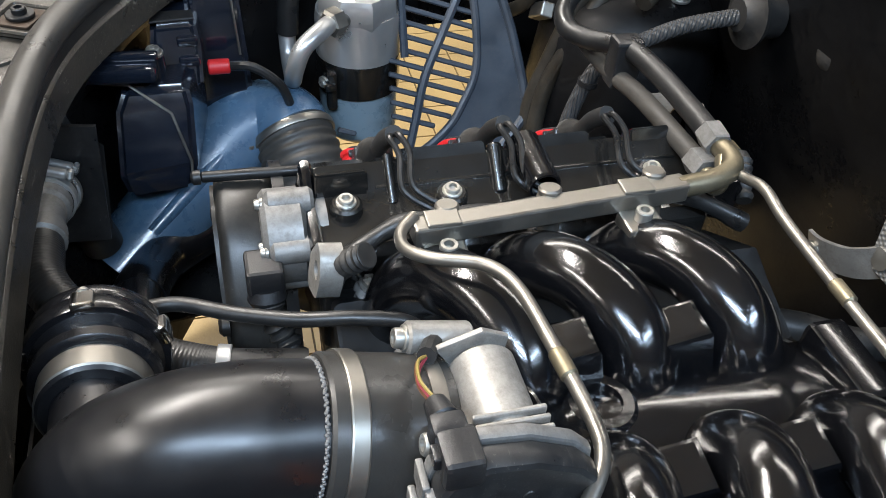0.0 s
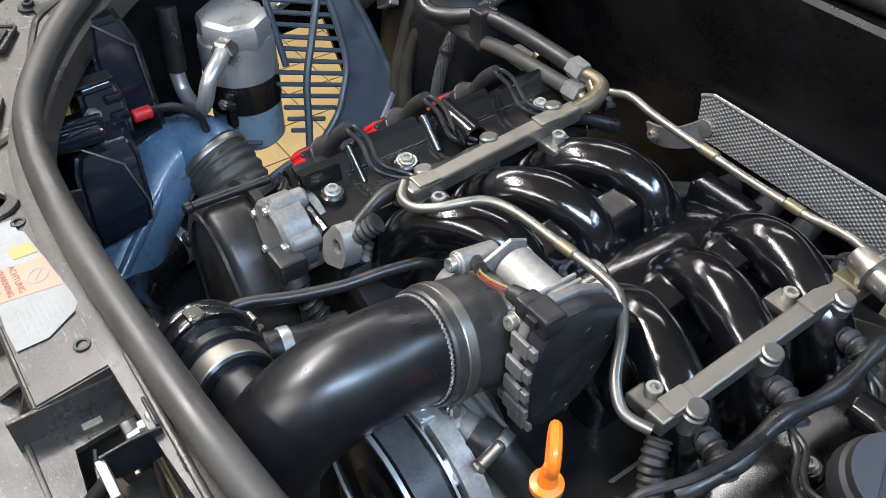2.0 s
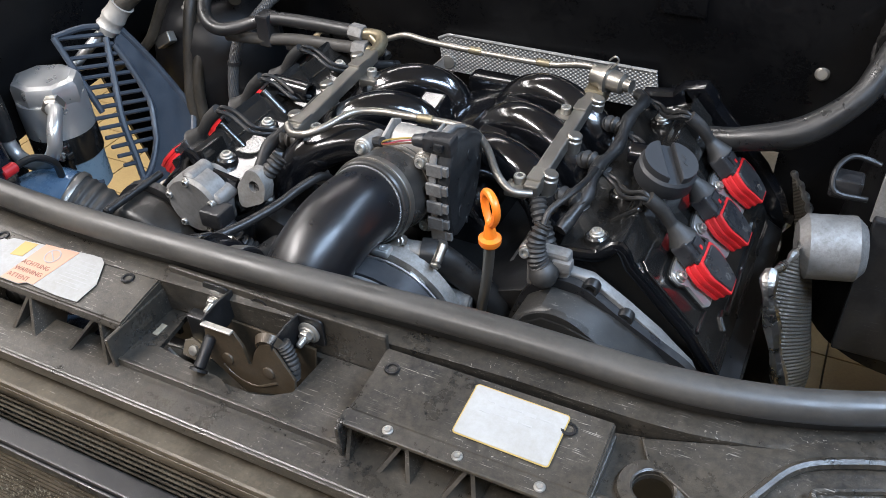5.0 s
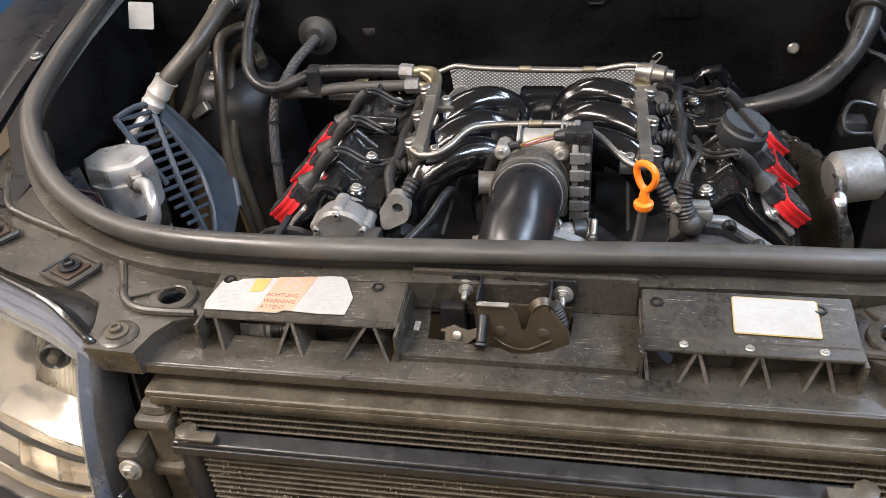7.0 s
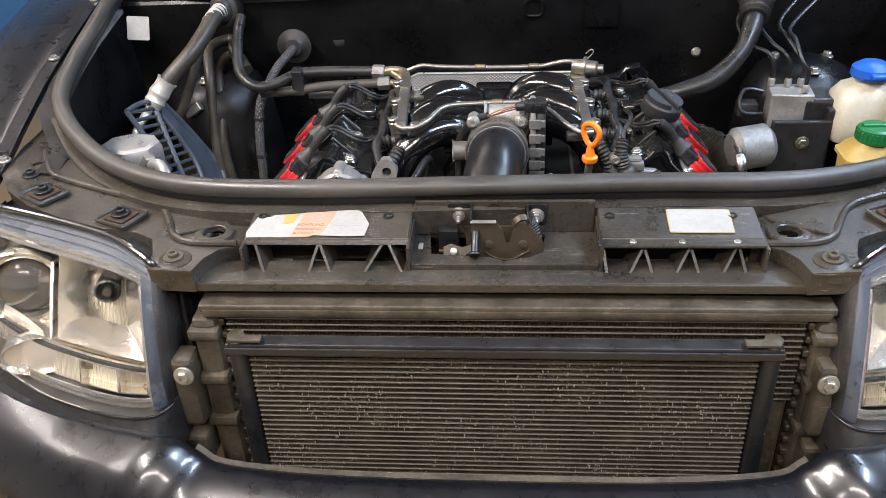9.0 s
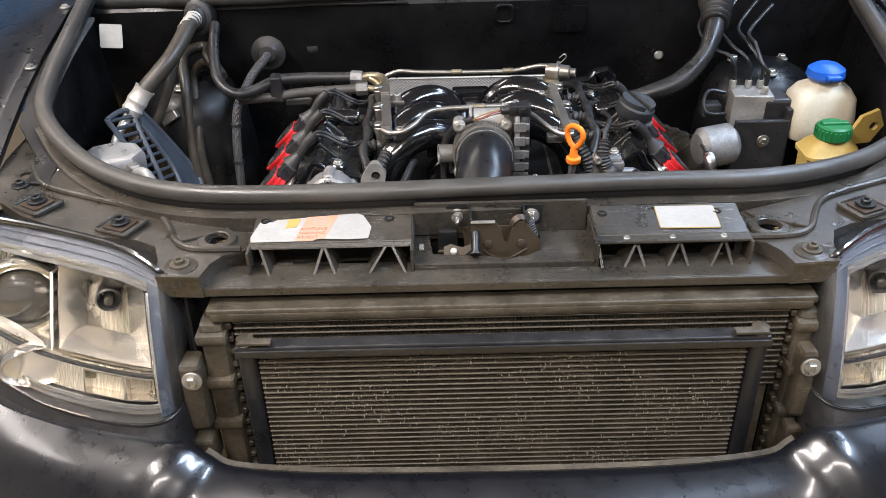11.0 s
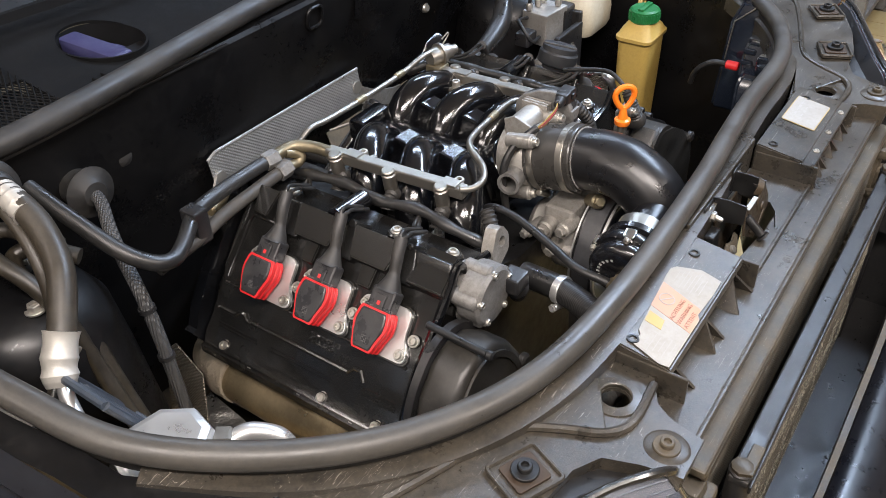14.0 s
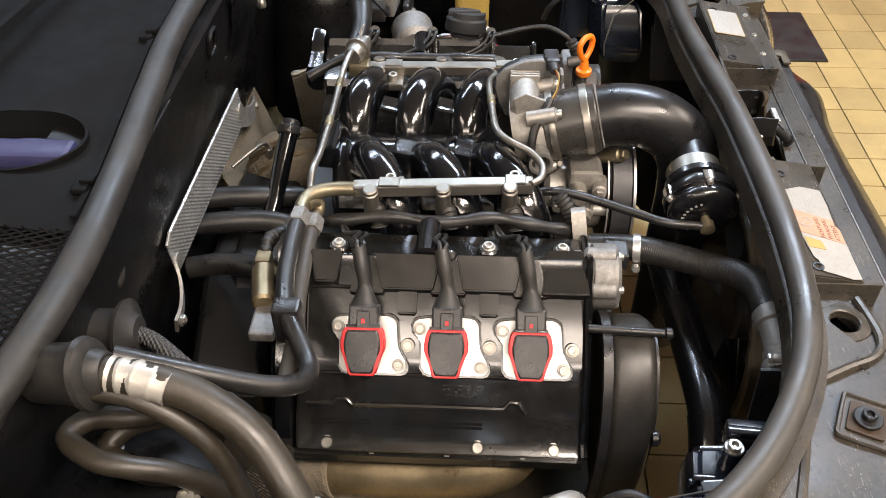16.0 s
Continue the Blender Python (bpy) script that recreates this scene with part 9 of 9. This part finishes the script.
loft(bm, [[(x, 1.0 + 0.02 - 0.06 * abs(x), 0.91), (x, 1.30, 1.08), (x, 1.60, 1.24)] for x in (-0.72, -0.4, 0, 0.4, 0.72)])
thicken(bm, 0.006)
solo("windscreen", bm, M["paint"], "dark reflecting windscreen behind the cowl", "windscreen")

for s in (-1, 1):
    w = thing("front_wing", "dark glossy painted front wing beside the engine bay", "car wing", (s * 0.85, 0.45, 0.4), group="front wings")
    bm = B()
    rows = []
    for y, xi, zi in ((0.062, 0.703, 0.797), (0.125, 0.712, 0.803), (0.22, 0.725, 0.825), (0.34, 0.742, 0.848), (0.48, 0.757, 0.872), (0.64, 0.772, 0.893), (0.80, 0.782, 0.906), (1.0, 0.79, 0.916), (1.3, 0.795, 0.93), (1.7, 0.795, 0.94)):
        zi -= 0.0 if s < 0 else 0.02
        k = 0.2 if y < 0.1 else min(1.9, 0.6 + (y - 0.1) * 2.2)
        rows.append([(s * (xi - 0.012), y, zi - 0.012), (s * xi, y, zi - 0.003), (s * (xi + 0.03), y, zi - 0.001), (s * (xi + 0.07 * k), y, zi - 0.012), (s * (xi + 0.11 * k), y, zi - 0.05), (s * (xi + 0.13 * k), y, zi - 0.11), (s * (xi + 0.14 * k), y, zi - 0.22)])
    loft(bm, rows)
    thicken(bm, 0.003)
    part("panel", bm, M["paint"], w)
    bm = B()
    tube(bm, [(s * (r[1][0] if s > 0 else -r[1][0]), r[1][1], r[1][2]) for r in rows], 1.0, sec=[(-0.01, -0.003), (0.012, -0.003), (0.012, 0.002), (-0.01, 0.002)], smooth=False)
    part("flange", bm, M["paint"], w)
    for y, xi, zi in ((0.145, 0.708, 0.805), (0.42, 0.748, 0.862), (0.66, 0.772, 0.895)):
        zi -= 0.0 if s < 0 else 0.02
        bm = B()
        bolt(bm, (s * xi, y, zi), (0, 0, 1), 0.006, 0.005, 1.6)
        part("bolt", bm, M["zinc"], w)
bm = B()
plate(bm, rrect(0.040, 0.044, 0.003), 0.001, frame_from((-0.682, 0.62, 0.850), (0.93, 0.3, -0.15), (0.1, 0.45, 0.88)), 0.0003)
solo("white_tag", bm, M["paper"], "plain white paper tag stuck on the inner wing", "sticker")
bm = B()
tube(bm, [(-0.700, 0.36, 0.835), (-0.714, 0.5, 0.856), (-0.728, 0.66, 0.872)], 1.0, sec=[(-0.006, -0.003), (0.006, -0.003), (0.006, 0.003), (-0.006, 0.003)], n=5)
solo("wing_rail", bm, M["alu_grey"], "narrow grey metal rail on the inner wing", "rail")

# ---- about the garage ----
tc_red = thing("tool_chest", "red steel tool chest standing on castors", "tool chest", (2.4, -0.75, 0))
bm = B()
box(bm, (2.45, -0.75, 0.50), (0.55, 1.1, 0.80), 0.012)
part("body", bm, M["cab_red"], tc_red)
for k in range(4):
    bm = B()
    box(bm, (2.168, -0.75, 0.20 + 0.19 * k), (0.016, 1.04, 0.17), 0.006)
    dr = part("drawer", bm, M["cab_red"], tc_red)
    bm = B()
    box(bm, (2.152, -0.75, 0.265 + 0.19 * k), (0.018, 0.98, 0.016), 0.004)
    part("handle", bm, M["steel"], dr)
for x, y in itertools.product((2.25, 2.65), (-1.2, -0.3)):
    bm = B()
    rod(bm, (x, y - 0.02, 0.045), (x, y + 0.02, 0.045), 0.045, seg=24)
    part("castor", bm, M["rubber"], tc_red)
bm = B()
box(bm, (1.72, -0.62, 0.004), (0.34, 0.28, 0.008), 0.003)
solo("floor_mat", bm, M["rubber"], "small black rubber mat on the tiled floor", "mat")
for s in (-1, 1):
    bc = thing("blue_cabinet", "blue painted steel workshop cabinet", "cabinet", (s * 2.0, 2.6, 0), group="blue cabinets")
    bm = B()
    box(bm, (s * 2.0, 2.6, 0.85), (1.1, 0.45, 1.7), 0.01)
    part("body", bm, M["room_blue"], bc)
    if s < 0:
        bm = B()
        plate(bm, arc(-1.72, 0.40, 0.08, 0, 350, 20), 0.003, frame_from((0, 2.372, 0), (1, 0, 0), (0, 0, 1)), 0)
        part("round_sign", bm, M["paper"], bc, "white round sign")
        bm = B()
        box(bm, (-1.66, 2.368, 0.33), (0.09, 0.003, 0.04), 0)
        part("sign_bar", bm, M["cab_red"], bc, "red sign bar")
sv = thing("shelf_rack", "grey steel shelf rack with boxes", "shelf rack", (2.6, 0.55, 0))
for x, y in itertools.product((2.3, 2.8), (0.25, 1.25)):
    bm = B()
    box(bm, (x, y, 0.8), (0.04, 0.04, 1.6), 0.004)
    part("post", bm, M["alu_grey"], sv)
for z in (0.12, 0.55, 1.0):
    bm = B()
    box(bm, (2.55, 0.75, z), (0.54, 1.04, 0.03), 0.004)
    part("shelf", bm, M["alu_grey"], sv)
for x, y, w, mat_, lb in ((2.5, 0.45, 0.26, "tile", "tan cardboard box on a shelf"), (2.5, 0.85, 0.3, "dark", "black plastic box on a shelf"), (2.5, 1.12, 0.2, "orange", "orange plastic box on a shelf")):
    bm = B()
    box(bm, (x, y, 0.135 + 0.1), (0.3, w, 0.2), 0.008)
    solo("storage_box", bm, M[mat_], lb, "box")

# ---- floor tiles ----
bm = B()
plate(bm, rrect(0.121, 0.121, 0.003, 2), 0.006, Matrix.Translation((0, 0, -0.006)), 0.001)
tile_me = finish(bm, M["tile"], "tile")
n = 0
rest = B()
for i in range(-24, 22):
    for j in range(-13, 12):
        x, y = 0.083 + 0.125 * i, -0.035 + 0.125 * j
        if 0.3 < x < 2.1 and -1.5 < y < 0.1 and n < 290:
            ob = new("tile", tile_me)
            ob.parent = floor
            ob.matrix_parent_inverse = Matrix.Translation(-ORG[floor])
            ob.location = (x, y, 0)
            n += 1
        else:
            v = [rest.verts.new((x + a * 0.0605, y + b * 0.0605, 0)) for a, b in ((-1, -1), (1, -1), (1, 1), (-1, 1))]
            w = [rest.verts.new((x + a * 0.0605, y + b * 0.0605, -0.006)) for a, b in ((-1, -1), (1, -1), (1, 1), (-1, 1))]
            rest.faces.new(v)
            for k in range(4):
                rest.faces.new((v[k], w[k], w[(k + 1) % 4], v[(k + 1) % 4]))
r = part("tile_field", rest, M["tile"], floor)
r["kind"] = "stuff"
